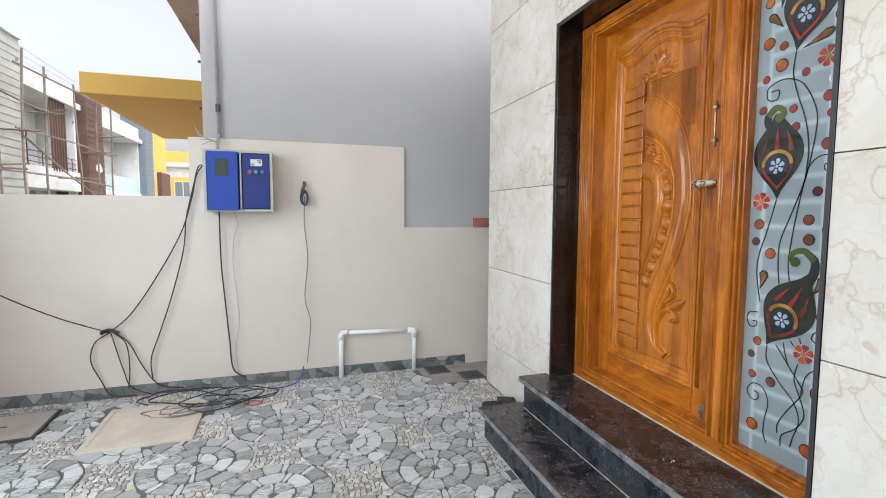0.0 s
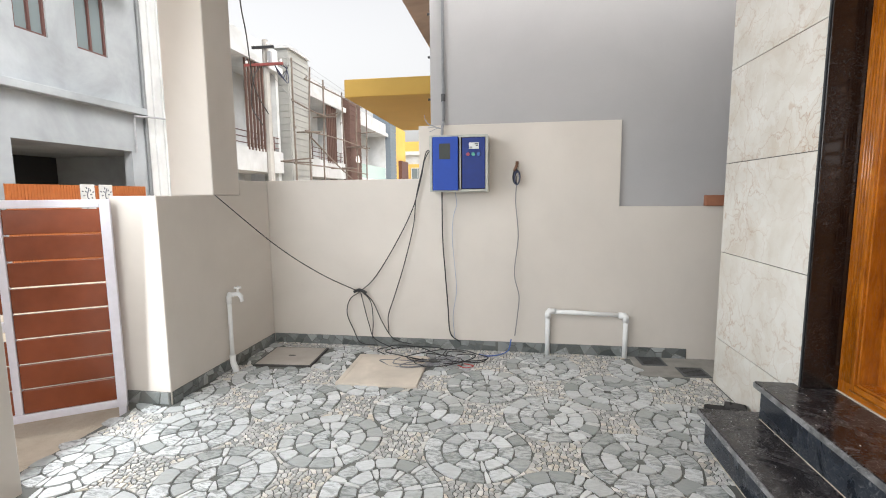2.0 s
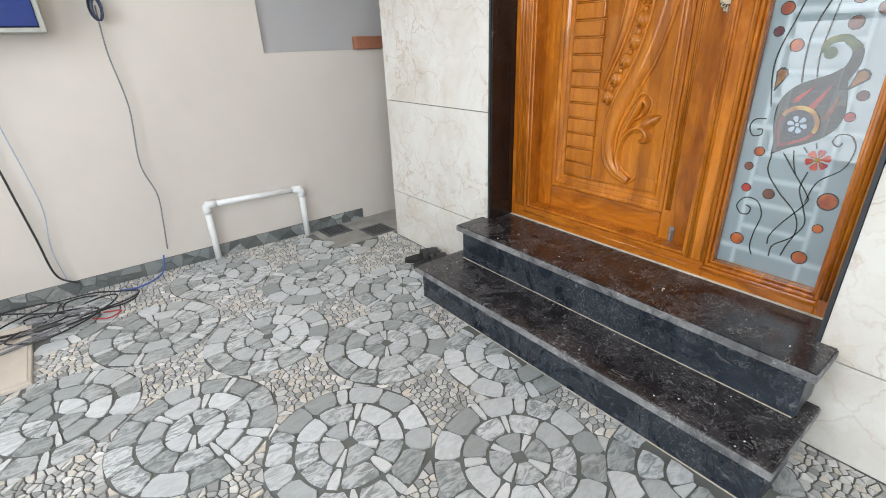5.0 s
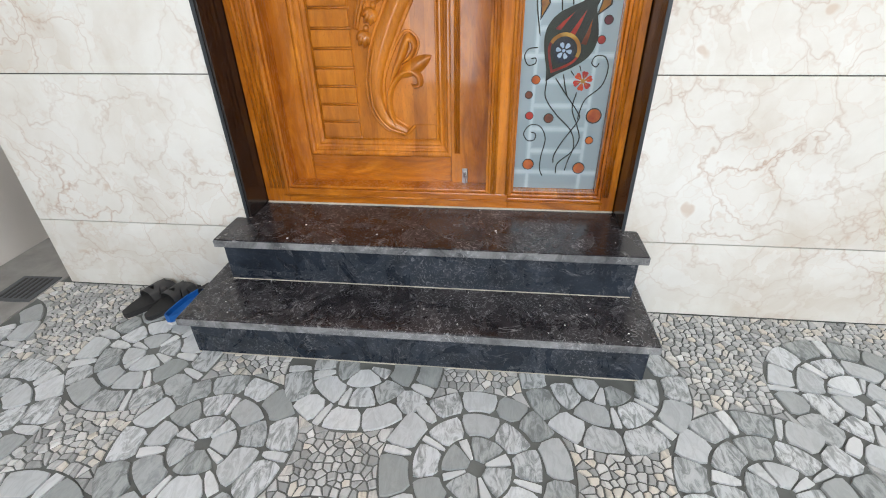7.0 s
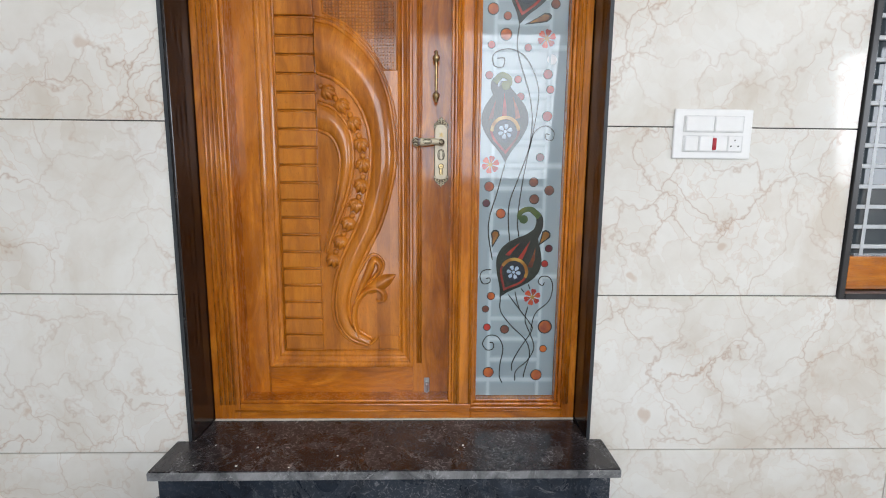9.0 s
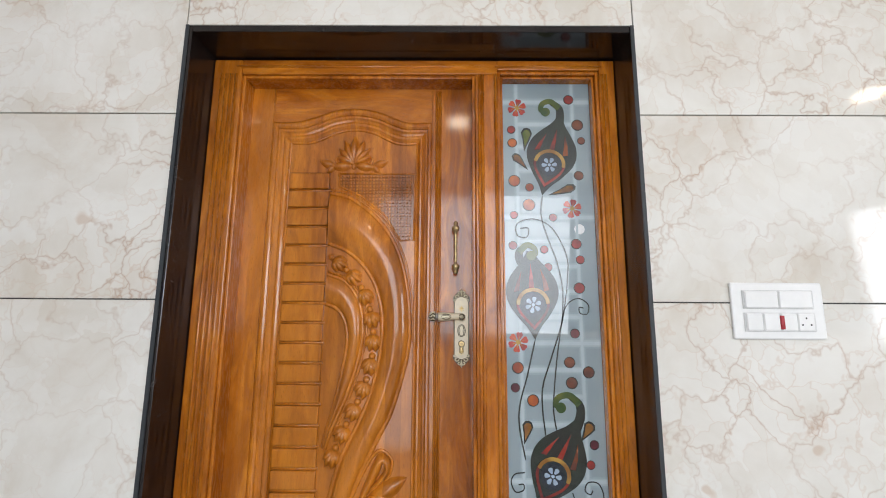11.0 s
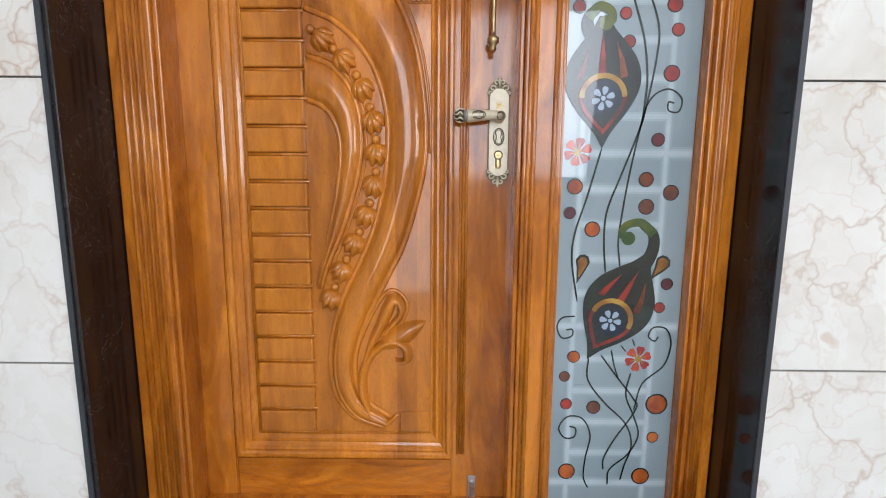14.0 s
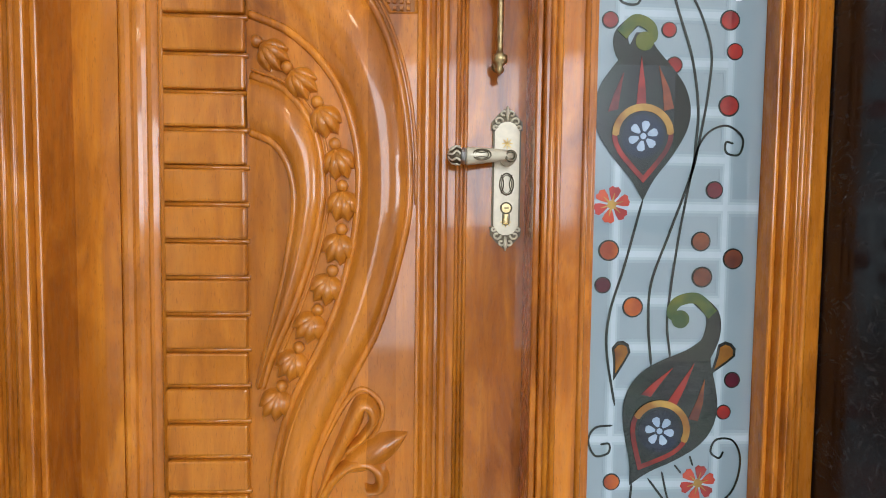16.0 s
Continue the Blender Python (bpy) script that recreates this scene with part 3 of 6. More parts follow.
# twenty slats up the hinge side
SW, SH = 0.159, 0.0712
for i in range(20):
    b = IB + 0.004 + i * SH
    shift = -0.0002 * i
    part("slat", box((XQ - 0.015, YD - I0 - 0.004 - SW - shift, b + 0.0045), (XQ + 0.001, YD - I0 - 0.006, b + SH - 0.0045), 0.005, 2), WOODC, leaf)
    part("slat_bead", tube([at(I0 + 0.006, b, 0.002, XQ), at(I0 + 0.008 + SW + shift, b, 0.002, XQ)], 0.0052, 8), WOODC, leaf, smooth=True)


def ribbon(name, a, b, h, mat=WOODC, cols=7, n=7, x=XQ, power=0.7):
    """A swelling band between two carved edges."""
    pa, pb = spline([(*p, 0) for p in a], n), spline([(*p, 0) for p in b], n)
    m = min(len(pa), len(pb))
    pa = [pa[round(i * (len(pa) - 1) / (m - 1))] for i in range(m)]
    pb = [pb[round(i * (len(pb) - 1) / (m - 1))] for i in range(m)]
    bm = bmesh.new()
    rows = []
    for p, q in zip(pa, pb):
        rows.append([bm.verts.new(at(*(p.lerp(q, k / cols)).xy, (h * math.sin(math.pi * k / cols) ** power if 0 < k < cols else -0.002), x)) for k in range(cols + 1)])
    for r, s in zip(rows, rows[1:]):
        for k in range(cols):
            bm.faces.new((r[k], r[k + 1], s[k + 1], s[k]))
    bmesh.ops.recalc_face_normals(bm, faces=bm.faces[:])
    if sum(f.normal.x for f in bm.faces) > 0:
        bmesh.ops.reverse_faces(bm, faces=bm.faces[:])
    return part(name, bm, mat, leaf, smooth=True)


def line(name, pts, r, mat=WOOD, x=XQ, n=8, taper=None):
    p = spline([(*q, 0) for q in pts], n)
    tp = None if taper is None else [taper[0] + (taper[1] - taper[0]) * i / (len(p) - 1) for i in range(len(p))]
    return part(name, tube([at(q.x, q.y, 0.0, x) for q in p], r, 6, tp), mat, leaf, smooth=True)


SWEEP_OUT = [(0.327, 1.999), (0.402, 1.981), (0.492, 1.915), (0.559, 1.834), (0.605, 1.730), (0.631, 1.595), (0.636, 1.444), (0.613, 1.321), (0.575, 1.196), (0.536, 1.118), (0.489, 1.022), (0.457, 0.945), (0.438, 0.862), (0.456, 0.766), (0.535, 0.702)]
SWEEP_IN = [(0.329, 1.804), (0.400, 1.775), (0.461, 1.723), (0.506, 1.655), (0.533, 1.565), (0.539, 1.474), (0.528, 1.366), (0.497, 1.242), (0.458, 1.148), (0.411, 1.053), (0.382, 0.958), (0.370, 0.861), (0.385, 0.765), (0.440, 0.697), (0.519, 0.672)]
ribbon("scroll", SWEEP_OUT, SWEEP_IN, 0.026)
line("bead", SWEEP_OUT, 0.009)
line("bead", SWEEP_IN, 0.009)
line("bead", [(0.327, 2.016), (0.410, 1.997), (0.502, 1.930), (0.572, 1.843), (0.620, 1.732), (0.646, 1.595), (0.651, 1.444)], 0.004)


def between(a, b, k):
    """A line part of the way from one carved edge to the other."""
    return [(p[0] + (q[0] - p[0]) * k, p[1] + (q[1] - p[1]) * k) for p, q in zip(a, b)]


# grooved strands that gather where the sweep narrows
for k in (0.3, 0.55, 0.8):
    line("strand", between(SWEEP_OUT, SWEEP_IN, k)[8:], 0.012 - 0.003 * k, WOODC, XQ - 0.014, taper=(0.3, 1.0))
RING_OUT = [(0.331, 1.688), (0.400, 1.658), (0.453, 1.580), (0.467, 1.473), (0.451, 1.366), (0.412, 1.242), (0.372, 1.148), (0.348, 1.077)]
RING_IN = [(0.330, 1.579), (0.376, 1.557), (0.406, 1.504), (0.413, 1.427), (0.397, 1.319), (0.381, 1.242), (0.357, 1.148), (0.344, 1.084)]
ribbon("scroll", RING_OUT, RING_IN, 0.02)
line("bead", RING_OUT, 0.0085)
line("bead", RING_IN, 0.0085)
line("strand", between(RING_OUT, RING_IN, 0.78), 0.0075, WOODC, XQ - 0.006)
line("bead", [(0.331, 1.700), (0.408, 1.668), (0.466, 1.585), (0.481, 1.473), (0.465, 1.362), (0.425, 1.236), (0.380, 1.130)], 0.003)

# a vine of bell flowers between the two scrolls
VINE = [(0.339, 1.755), (0.397, 1.708), (0.456, 1.645), (0.491, 1.566), (0.507, 1.485), (0.507, 1.400), (0.490, 1.318), (0.462, 1.240), (0.425, 1.165), (0.391, 1.088), (0.368, 1.023)]
vine = [Vector((*p, 0)) for p in VINE]


def petal(bm, base, d, length, width, h, x=XQ):
    """A pointed, domed petal from base along d."""
    side = Vector((-d.y, d.x, 0))
    n = 6
    rows = []
    for i in range(n + 1):
        t = i / n
        w = width * math.sin(math.pi * min(1, t * 0.92 + 0.08)) ** 0.8 + 0.0004
        c = base + d * (length * t)
        rows.append([bm.verts.new(at(*(c + side * (w * s)).xy, h * (1 - s * s) * (0.35 + 0.65 * math.sin(math.pi * t * 0.9 + 0.2)) - 0.001, x)) for s in (-1, -0.5, 0, 0.5, 1)])
    for r, s in zip(rows, rows[1:]):
        for k in range(4):
            bm.faces.new((r[k], r[k + 1], s[k + 1], s[k]))


def rot2(d, deg):
    c, s = math.cos(radians(deg)), math.sin(radians(deg))
    return Vector((d.x * c - d.y * s, d.x * s + d.y * c, 0))


for p, q in zip(vine, vine[1:]):
    d = (q - p).normalized()
    bm = bmesh.new()
    start = p + d * 0.006
    for ang, ln in ((-34, 0.050), (34, 0.050), (-12, 0.060), (12, 0.060)):
        petal(bm, start + d * 0.012, rot2(d, ang), ln, 0.0185, 0.024 if abs(ang) > 20 else 0.03)
    bmesh.ops.recalc_face_normals(bm, faces=bm.faces[:])
    for f in bm.faces:
        if f.normal.x > 0:
            f.normal_flip()
    g = bmesh.ops.create_uvsphere(bm, u_segments=8, v_segments=6, radius=0.0125)
    for v in g["verts"]:
        v.co = v.co + at(start.x, start.y, 0.004, XQ)
    part("flower", bm, WOODC, leaf, smooth=True)

# plume and curl at the foot
ribbon("scroll", [(0.455, 0.839), (0.473, 0.914), (0.499, 0.983), (0.533, 1.058), (0.568, 1.058), (0.584, 1.017), (0.557, 0.973), (0.523, 0.956)], [(0.462, 0.840), (0.491, 0.902), (0.523, 0.956), (0.548, 1.007), (0.552, 1.030), (0.559, 1.012), (0.541, 0.984), (0.518, 0.961)], 0.028)
ribbon("scroll", [(0.475, 0.706), (0.446, 0.786), (0.459, 0.867), (0.505, 0.926), (0.558, 0.943), (0.597, 0.915), (0.600, 0.874), (0.573, 0.860)], [(0.494, 0.706), (0.474, 0.787), (0.483, 0.856), (0.519, 0.903), (0.551, 0.915), (0.570, 0.901), (0.572, 0.880), (0.552, 0.882)], 0.028)
BUD = [(0.510, 0.910), (0.643, 0.990)]
bm = bmesh.new()
petal(bm, Vector((*BUD[0], 0)), (Vector((*BUD[1], 0)) - Vector((*BUD[0], 0))).normalized(), 0.15, 0.032, 0.03)
bmesh.ops.recalc_face_normals(bm, faces=bm.faces[:])
for f in bm.faces:
    if f.normal.x > 0:
        f.normal_flip()
part("bud", bm, WOODC, leaf, smooth=True)
line("bead", [(0.463, 0.770), (0.464, 0.840), (0.491, 0.891), (0.535, 0.933), (0.574, 0.929), (0.595, 0.892), (0.570, 0.866)], 0.007)
line("bead", [(0.432, 0.867), (0.472, 0.971), (0.522, 1.058), (0.556, 1.072), (0.587, 1.035), (0.569, 0.980), (0.514, 0.942)], 0.006)
line("bead", [(0.376, 0.866), (0.394, 0.762), (0.445, 0.705), (0.515, 0.676), (0.561, 0.711)], 0.007)
line("bead", [(0.409, 0.855), (0.426, 0.774), (0.468, 0.719), (0.538, 0.702)], 0.006)
part("block", box((XQ - 0.006, YD - I1 + 0.006, IB + 0.006), (XQ + 0.001, YD - I1 + 0.092, IB + 0.066), 0.003), WOODC, leaf)

# sunk lattice beside the top of the sweep
LAT = [(0.357, 2.078), (0.649, 2.077), (0.648, 1.816), (0.598, 1.816), (0.538, 1.913), (0.445, 1.989), (0.359, 2.027)]
board2 = flat(LAT, 0.001, XQ)
# the same dark teak paints the shade behind the lattice
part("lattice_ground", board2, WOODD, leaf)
bm = bmesh.new()
lu0, lu1, lw0, lw1 = LAT[0][0], LAT[1][0], LAT[3][1], LAT[0][1]
pitch = 0.0128


def inside(u, w, poly):
    ok = False
    for (a, b), (c, d) in zip(poly, poly[1:] + poly[:1]):
        if (b > w) != (d > w) and u < (c - a) * (w - b) / (d - b) + a:
            ok = not ok
    return ok


for i in range(int((lu1 - lu0) / pitch)):
    for j in range(int((lw1 - lw0) / pitch)):
        u, w = lu0 + (i + 0.5) * pitch, lw0 + (j + 0.5) * pitch
        if inside(u, w, LAT):
            vs = [bm.verts.new(at(u + a * 0.0045, w + b * 0.0045, 0.0, XQ)) for a, b in ((-1, -1), (1, -1), (1, 1), (-1, 1))]
            vt = [bm.verts.new(at(u + a * 0.003, w + b * 0.003, 0.005, XQ)) for a, b in ((-1, -1), (1, -1), (1, 1), (-1, 1))]
            bm.faces.new(vt)
            for k in range(4):
                bm.faces.new((vs[k], vs[(k + 1) % 4], vt[(k + 1) % 4], vt[k]))
bmesh.ops.recalc_face_normals(bm, faces=bm.faces[:])
part("lattice", bm, WOODC, leaf, "fine square lattice carving")
loop_bead("bead", LAT + LAT[:1], 0.004, WOOD, XQ)

# palmette crest
CX, CW = 0.412, 2.116
bm = bmesh.new()
for ang, ln, wd in ((0, 0.118, 0.019), (-22, 0.105, 0.018), (22, 0.105, 0.018), (-44, 0.09, 0.017), (44, 0.09, 0.017), (-66, 0.072, 0.016), (66, 0.072, 0.016)):
    petal(bm, Vector((CX, CW, 0)), rot2(Vector((0, 1, 0)), ang), ln, wd, 0.022)
for s in (-1, 1):
    petal(bm, Vector((CX + s * 0.01, CW - 0.006, 0)), Vector((s, -0.12, 0)).normalized(), 0.075, 0.02, 0.02)
    petal(bm, Vector((CX + s * 0.075, CW - 0.008, 0)), Vector((s, 0.35, 0)).normalized(), 0.06, 0.018, 0.018)
    petal(bm, Vector((CX + s * 0.075, CW - 0.006, 0)), Vector((s * 0.5, -0.6, 0)).normalized(), 0.04, 0.014, 0.016)
petal(bm, Vector((CX, CW + 0.004, 0)), Vector((0, -1, 0)), 0.028, 0.012, 0.012)
bmesh.ops.recalc_face_normals(bm, faces=bm.faces[:])
for f in bm.faces:
    if f.normal.x > 0:
        f.normal_flip()
part("crest", bm, WOODC, leaf, "carved palmette crest", smooth=True)
for s in (-1, 1):
    line("scroll", [(CX + s * 0.012, CW), (CX + s * 0.05, CW - 0.012), (CX + s * 0.07, CW + 0.018), (CX + s * 0.05, CW + 0.03), (CX + s * 0.045, CW + 0.012)], 0.006)

# pull handle, lever handle on its plate, and the bolt
HU = 0.804
pull = part("pull_handle", bmesh.new(), BRASS, leaf)
PW0, PW1 = 1.684, 1.879


def turned(u, w0, w1, prof, off):
    pts = [at(u, w0 + (w1 - w0) * t, off) for t, _ in prof]
    return tube(pts, 1.0, 10, [r for _, r in prof])


part("grip", turned(HU, PW0, PW1, [(0, 0.002), (0.03, 0.009), (0.08, 0.006), (0.11, 0.014), (0.17, 0.014), (0.2, 0.006), (0.25, 0.0055), (0.5, 0.006), (0.75, 0.0055), (0.8, 0.006), (0.83, 0.014), (0.89, 0.014), (0.92, 0.006), (0.97, 0.009), (1, 0.002)], 0.036), BRASS, pull, smooth=True)
for w in (PW0 + 0.026, PW1 - 0.026):
    part("post", tube([at(HU, w), at(HU, w, 0.036)], 0.006, 8), BRASS, pull, smooth=True)
    part("rosette", tube([at(HU, w, -0.001), at(HU, w, 0.006)], 0.011, 12), BRASS, pull)

LU = 0.826
LW0, LW1 = 1.390, 1.601
WH0 = 1.533
plate = part("lock_plate", flat([(LU + 0.0245 * math.cos(a), (LW0 + 0.02 if math.sin(a) < 0 else LW1 - 0.02) + 0.024 * math.sin(a)) for a in [(k + 0.5) * math.tau / 16 for k in range(16)]], 0.007, XL + 0.001), BRASSL, leaf, "pale satin brass lock plate")
part("plate_edge", flat([(LU + 0.0285 * math.cos(a), (LW0 + 0.02 if math.sin(a) < 0 else LW1 - 0.02) + 0.028 * math.sin(a)) for a in [(k + 0.5) * math.tau / 16 for k in range(16)]], 0.004, XL + 0.001), BRASSD, plate)
for w in (LW0 + 0.022, WH0 + 0.03):
    for k in range(8):
        part("engraving", tube([at(LU, w, 0.0066), at(LU + 0.0105 * math.cos(k * math.tau / 8), w + 0.0105 * math.sin(k * math.tau / 8), 0.0062)], 0.0011, 5), GILT, plate)
for w, s in ((LW0, -1), (LW1, 1)):
    ground = part("finial", flat([(LU - 0.031, w - s * 0.012), (LU + 0.031, w - s * 0.012), (LU + 0.030, w + s * 0.004), (LU + 0.018, w + s * 0.018), (LU + 0.004, w + s * 0.030), (LU - 0.004, w + s * 0.030), (LU - 0.018, w + s * 0.018), (LU - 0.030, w + s * 0.004)], 0.003, XL + 0.001), BRASSD, plate, "pierced brass scroll finial")
    for side in (-1, 1):
        for cu, cw, rad in ((0.017, 0.004, 0.0085), (0.008, 0.018, 0.007), (0.024, -0.008, 0.005)):
            curl = [at(LU + side * (cu - rad * (1 - k / 16) * math.cos(k * 0.5)), w + s * (cw + rad * (1 - k / 16) * math.sin(k * 0.5)), 0.005) for k in range(12)]
            part("scroll", tube(curl, 0.0023, 6), BRASSL, ground, smooth=True)
    part("scroll", tube([at(LU, w + s * 0.006, 0.004), at(LU, w + s * 0.022, 0.006), at(LU, w + s * 0.034, 0.003)], 1.0, 6, [0.002, 0.0045, 0.0015]), BRASSL, ground, smooth=True)
WH = 1.533
part("boss", tube([at(LU, WH, 0.004), at(LU, WH, 0.03)], 0.014, 12), BRASSL, plate, smooth=True)
part("lever", tube([at(LU + 0.004, WH + 0.002, 0.034), at(LU - 0.015, WH + 0.002, 0.041), at(LU - 0.05, WH + 0.0005, 0.043), at(LU - 0.080, WH - 0.001, 0.043), at(LU - 0.0825, WH - 0.001, 0.043)], 1.0, 12, [0.010, 0.0105, 0.0145, 0.0168, 0.0155]), BRASSL, plate, "pale brass lever", smooth=True)
part("lever_collar", tube([at(LU - 0.0825, WH - 0.001, 0.043), at(LU - 0.086, WH - 0.001, 0.043), at(LU - 0.092, WH - 0.001, 0.043)], 1.0, 12, [0.013, 0.0165, 0.0135]), STEEL, plate, "dark steel collar")
knob = part("lever_knob", tube([at(LU - 0.092, WH - 0.001, 0.043), at(LU - 0.094, WH - 0.001, 0.043), at(LU - 0.103, WH - 0.001, 0.043), at(LU - 0.112, WH - 0.001, 0.043), at(LU - 0.117, WH - 0.001, 0.043)], 1.0, 12, [0.012, 0.0165, 0.0165, 0.012, 0.003]), BRASSD, plate, "chased brass knob of the lever", smooth=True)
for k in range(8):
    a = k * math.tau / 8
    part("chasing", tube(spline([at(LU - 0.094, WH + 0.0165 * math.sin(a), 0.043 + 0.0165 * math.cos(a)), at(LU - 0.101, WH + 0.0172 * math.sin(a + 0.35), 0.043 + 0.0172 * math.cos(a + 0.35)), at(LU - 0.108, WH + 0.0145 * math.sin(a), 0.043 + 0.0145 * math.cos(a)), at(LU - 0.115, WH + 0.006 * math.sin(a + 0.3), 0.043 + 0.006 * math.cos(a + 0.3))], 3), 0.0022, 5), BRASSL, knob, smooth=True)
KEYW = WH - 0.094
part("keyhole", tube([at(LU + 0.0105 * math.cos(k * math.tau / 16), KEYW + 0.0105 * math.sin(k * math.tau / 16), 0.0078) for k in range(17)], 0.0014, 6), BRASSD, plate, "dark ring of the key cylinder")
part("key_cylinder", tube([at(LU, KEYW, 0.004), at(LU, KEYW, 0.009)], 0.0088, 14), BRASS, plate, "brass key cylinder")
part("key_slot", box((XL - 0.0096, YD - LU - 0.0045, KEYW - 0.0012), (XL - 0.008, YD - LU + 0.0045, KEYW + 0.0012)), BRASSD, plate)
part("cylinder_foot", box((XL - 0.0078, YD - LU - 0.005, KEYW - 0.031), (XL, YD - LU + 0.005, KEYW - 0.009), 0.002), BRASS, plate)
for side in (-1, 1):
    part("engraved_line", tube([at(LU + side * 0.0062, KEYW - 0.0105, 0.0074), at(LU + side * 0.0062, KEYW - 0.030, 0.0074), at(LU, KEYW - 0.0335, 0.0074)], 0.001, 5), BRASSD, plate)
    part("engraved_line", tube(spline([at(LU + side * 0.0105, WH - 0.030, 0.0074), at(LU + side * 0.0055, WH - 0.048, 0.0074), at(LU + side * 0.0105, WH - 0.066, 0.0074)], 5), 0.001, 5), BRASSD, plate)
    part("engraved_line", tube(spline([at(LU - 0.069, WH + side * 0.0065, 0.0578), at(LU - 0.055, WH + side * 0.0035, 0.0585), at(LU - 0.041, WH + side * 0.0065, 0.0578)], 5), 0.0009, 5), BRASSD, plate)
    part("screw", tube([at(LU + side * 0.023, LW1 - 0.012, 0.002), at(LU + side * 0.023, LW1 - 0.012, 0.0055)], 0.0042, 8), BRASSD, plate)
for cu, cw, ru, rw, h in ((LU, WH - 0.048, 0.0135, 0.021, 0.008), (LU - 0.055, WH, 0.0165, 0.0095, 0.0575)):
    oval = [(cu + ru * math.cos(k * math.tau / 20), cw + rw * math.sin(k * math.tau / 20)) for k in range(21)]
    ring = part("medallion", tube([at(u, q, h) for u, q in oval], 0.0013, 6), BRASSD, plate, "engraved oval medallion")
    part("inner_ring", tube([at(cu + (u - cu) * 0.72, cw + (q - cw) * 0.84, h) for u, q in oval], 0.0008, 6), BRASSD, ring)
part("boss_ring", tube([at(LU + 0.009 * math.cos(k * math.tau / 14), WH + 0.009 * math.sin(k * math.tau / 14), 0.047) for k in range(15)], 0.0024, 6), BRASSD, plate)
BU, BW = 0.771, 0.500
bolt = part("bolt", box((XL - 0.004, YD - BU - 0.012, BW - 0.035), (XL, YD - BU + 0.012, BW + 0.035), 0.002), STEEL, leaf, "small dark steel bolt")
part("bolt_rod", tube([at(BU, BW + 0.02, 0.008), at(BU, BW - 0.06, 0.008)], 0.005, 8), STEEL, bolt)
part("bolt_knob", tube([at(BU, BW + 0.006, 0.006), at(BU + 0.004, BW + 0.004, 0.026)], 0.0065, 8), STEEL, bolt)

# ---- side light with painted glass; g runs from its hinge-side foot ----
glass = part("glass", box((XG, YG0 + 0.001, ZG0 + 0.001), (XG + 0.008, YG1 - 0.001, ZG1 - 0.001)), FROST, door, "frosted grey-blue glass painted with peacock feathers")


def gp(g, v, h=0.0):
    return Vector((XG - h, YG1 - g, ZG0 + v))


def gpoly(name, outline, mat, h):
    bm = bmesh.new()
    put_prism(bm, [(YG1 - g, ZG0 + v) for g, v in outline], -0.0006, "x", XG - h)
    return part(name, bm, mat, glass)


def gline(name, ctrl, r, mat=None, n=8, taper=1.0, h=0.0012):
    """A painted line of even breadth, flat on the glass."""
    p = [q.xy for q in spline([(*c, 0) for c in ctrl], n)]
    bm = bmesh.new()
    lo, hi = [], []
    for i, q in enumerate(p):
        d = (p[min(i + 1, len(p) - 1)] - p[max(i - 1, 0)]).normalized()
        s = Vector((-d.y, d.x)) * r * (1 + (taper - 1) * i / (len(p) - 1)) * (1.0 if taper != 1.0 or 0 < i < len(p) - 1 else 0.4)
        for row, k in ((lo, -1), (hi, 1)):
            row.append((bm.verts.new(gp(*(q + s * k), h)), bm.verts.new(gp(*(q + s * k), h + 0.0007))))
    for i in range(len(p) - 1):
        a, b, c, d = lo[i], lo[i + 1], hi[i + 1], hi[i]
        bm.faces.new((a[1], b[1], c[1], d[1]))
        bm.faces.new((a[0], b[0], b[1], a[1]))
        bm.faces.new((d[0], c[0], c[1], d[1]))
    bmesh.ops.recalc_face_normals(bm, faces=bm.faces[:])
    if sum(f.normal.x for f in bm.faces) > 0:
        bmesh.ops.reverse_faces(bm, faces=bm.faces[:])
    return part(name, bm, mat or INK, glass)


def disc(g, v, r, n=18):
    return [(g + r * math.cos(k * math.tau / n), v + r * math.sin(k * math.tau / n)) for k in range(n)]


# the window grille behind the frosting: its blurred paleness painted as nested strips
GW, GH = YG1 - YG0, ZG1 - ZG0
BAR0, BAR1 = 0.055, 0.268
for k in range(21):
    v = 0.073 + k * 0.0906
    g0, g1 = (0.002, GW - 0.003) if k % 5 == 0 else (BAR0, BAR1)
    for half, mat, h in ((0.017, FROSTHALO, 0.0), (0.011, FROSTMID, 0.0002), (0.006, FROSTBAR, 0.0004)):
        gpoly("grille_bar", [(g0, v - half), (g1, v - half), (g1, v + half), (g0, v + half)], mat, h)
for g in (BAR0, BAR1):
    for half, mat, h in ((0.013, FROSTHALO, 0.0001), (0.008, FROSTMID, 0.0003), (0.0045, FROSTBAR, 0.0005)):
        gpoly("grille_bar", [(g - half, 0.002), (g + half, 0.002), (g + half, GH - 0.003), (g - half, GH - 0.003)], mat, h)


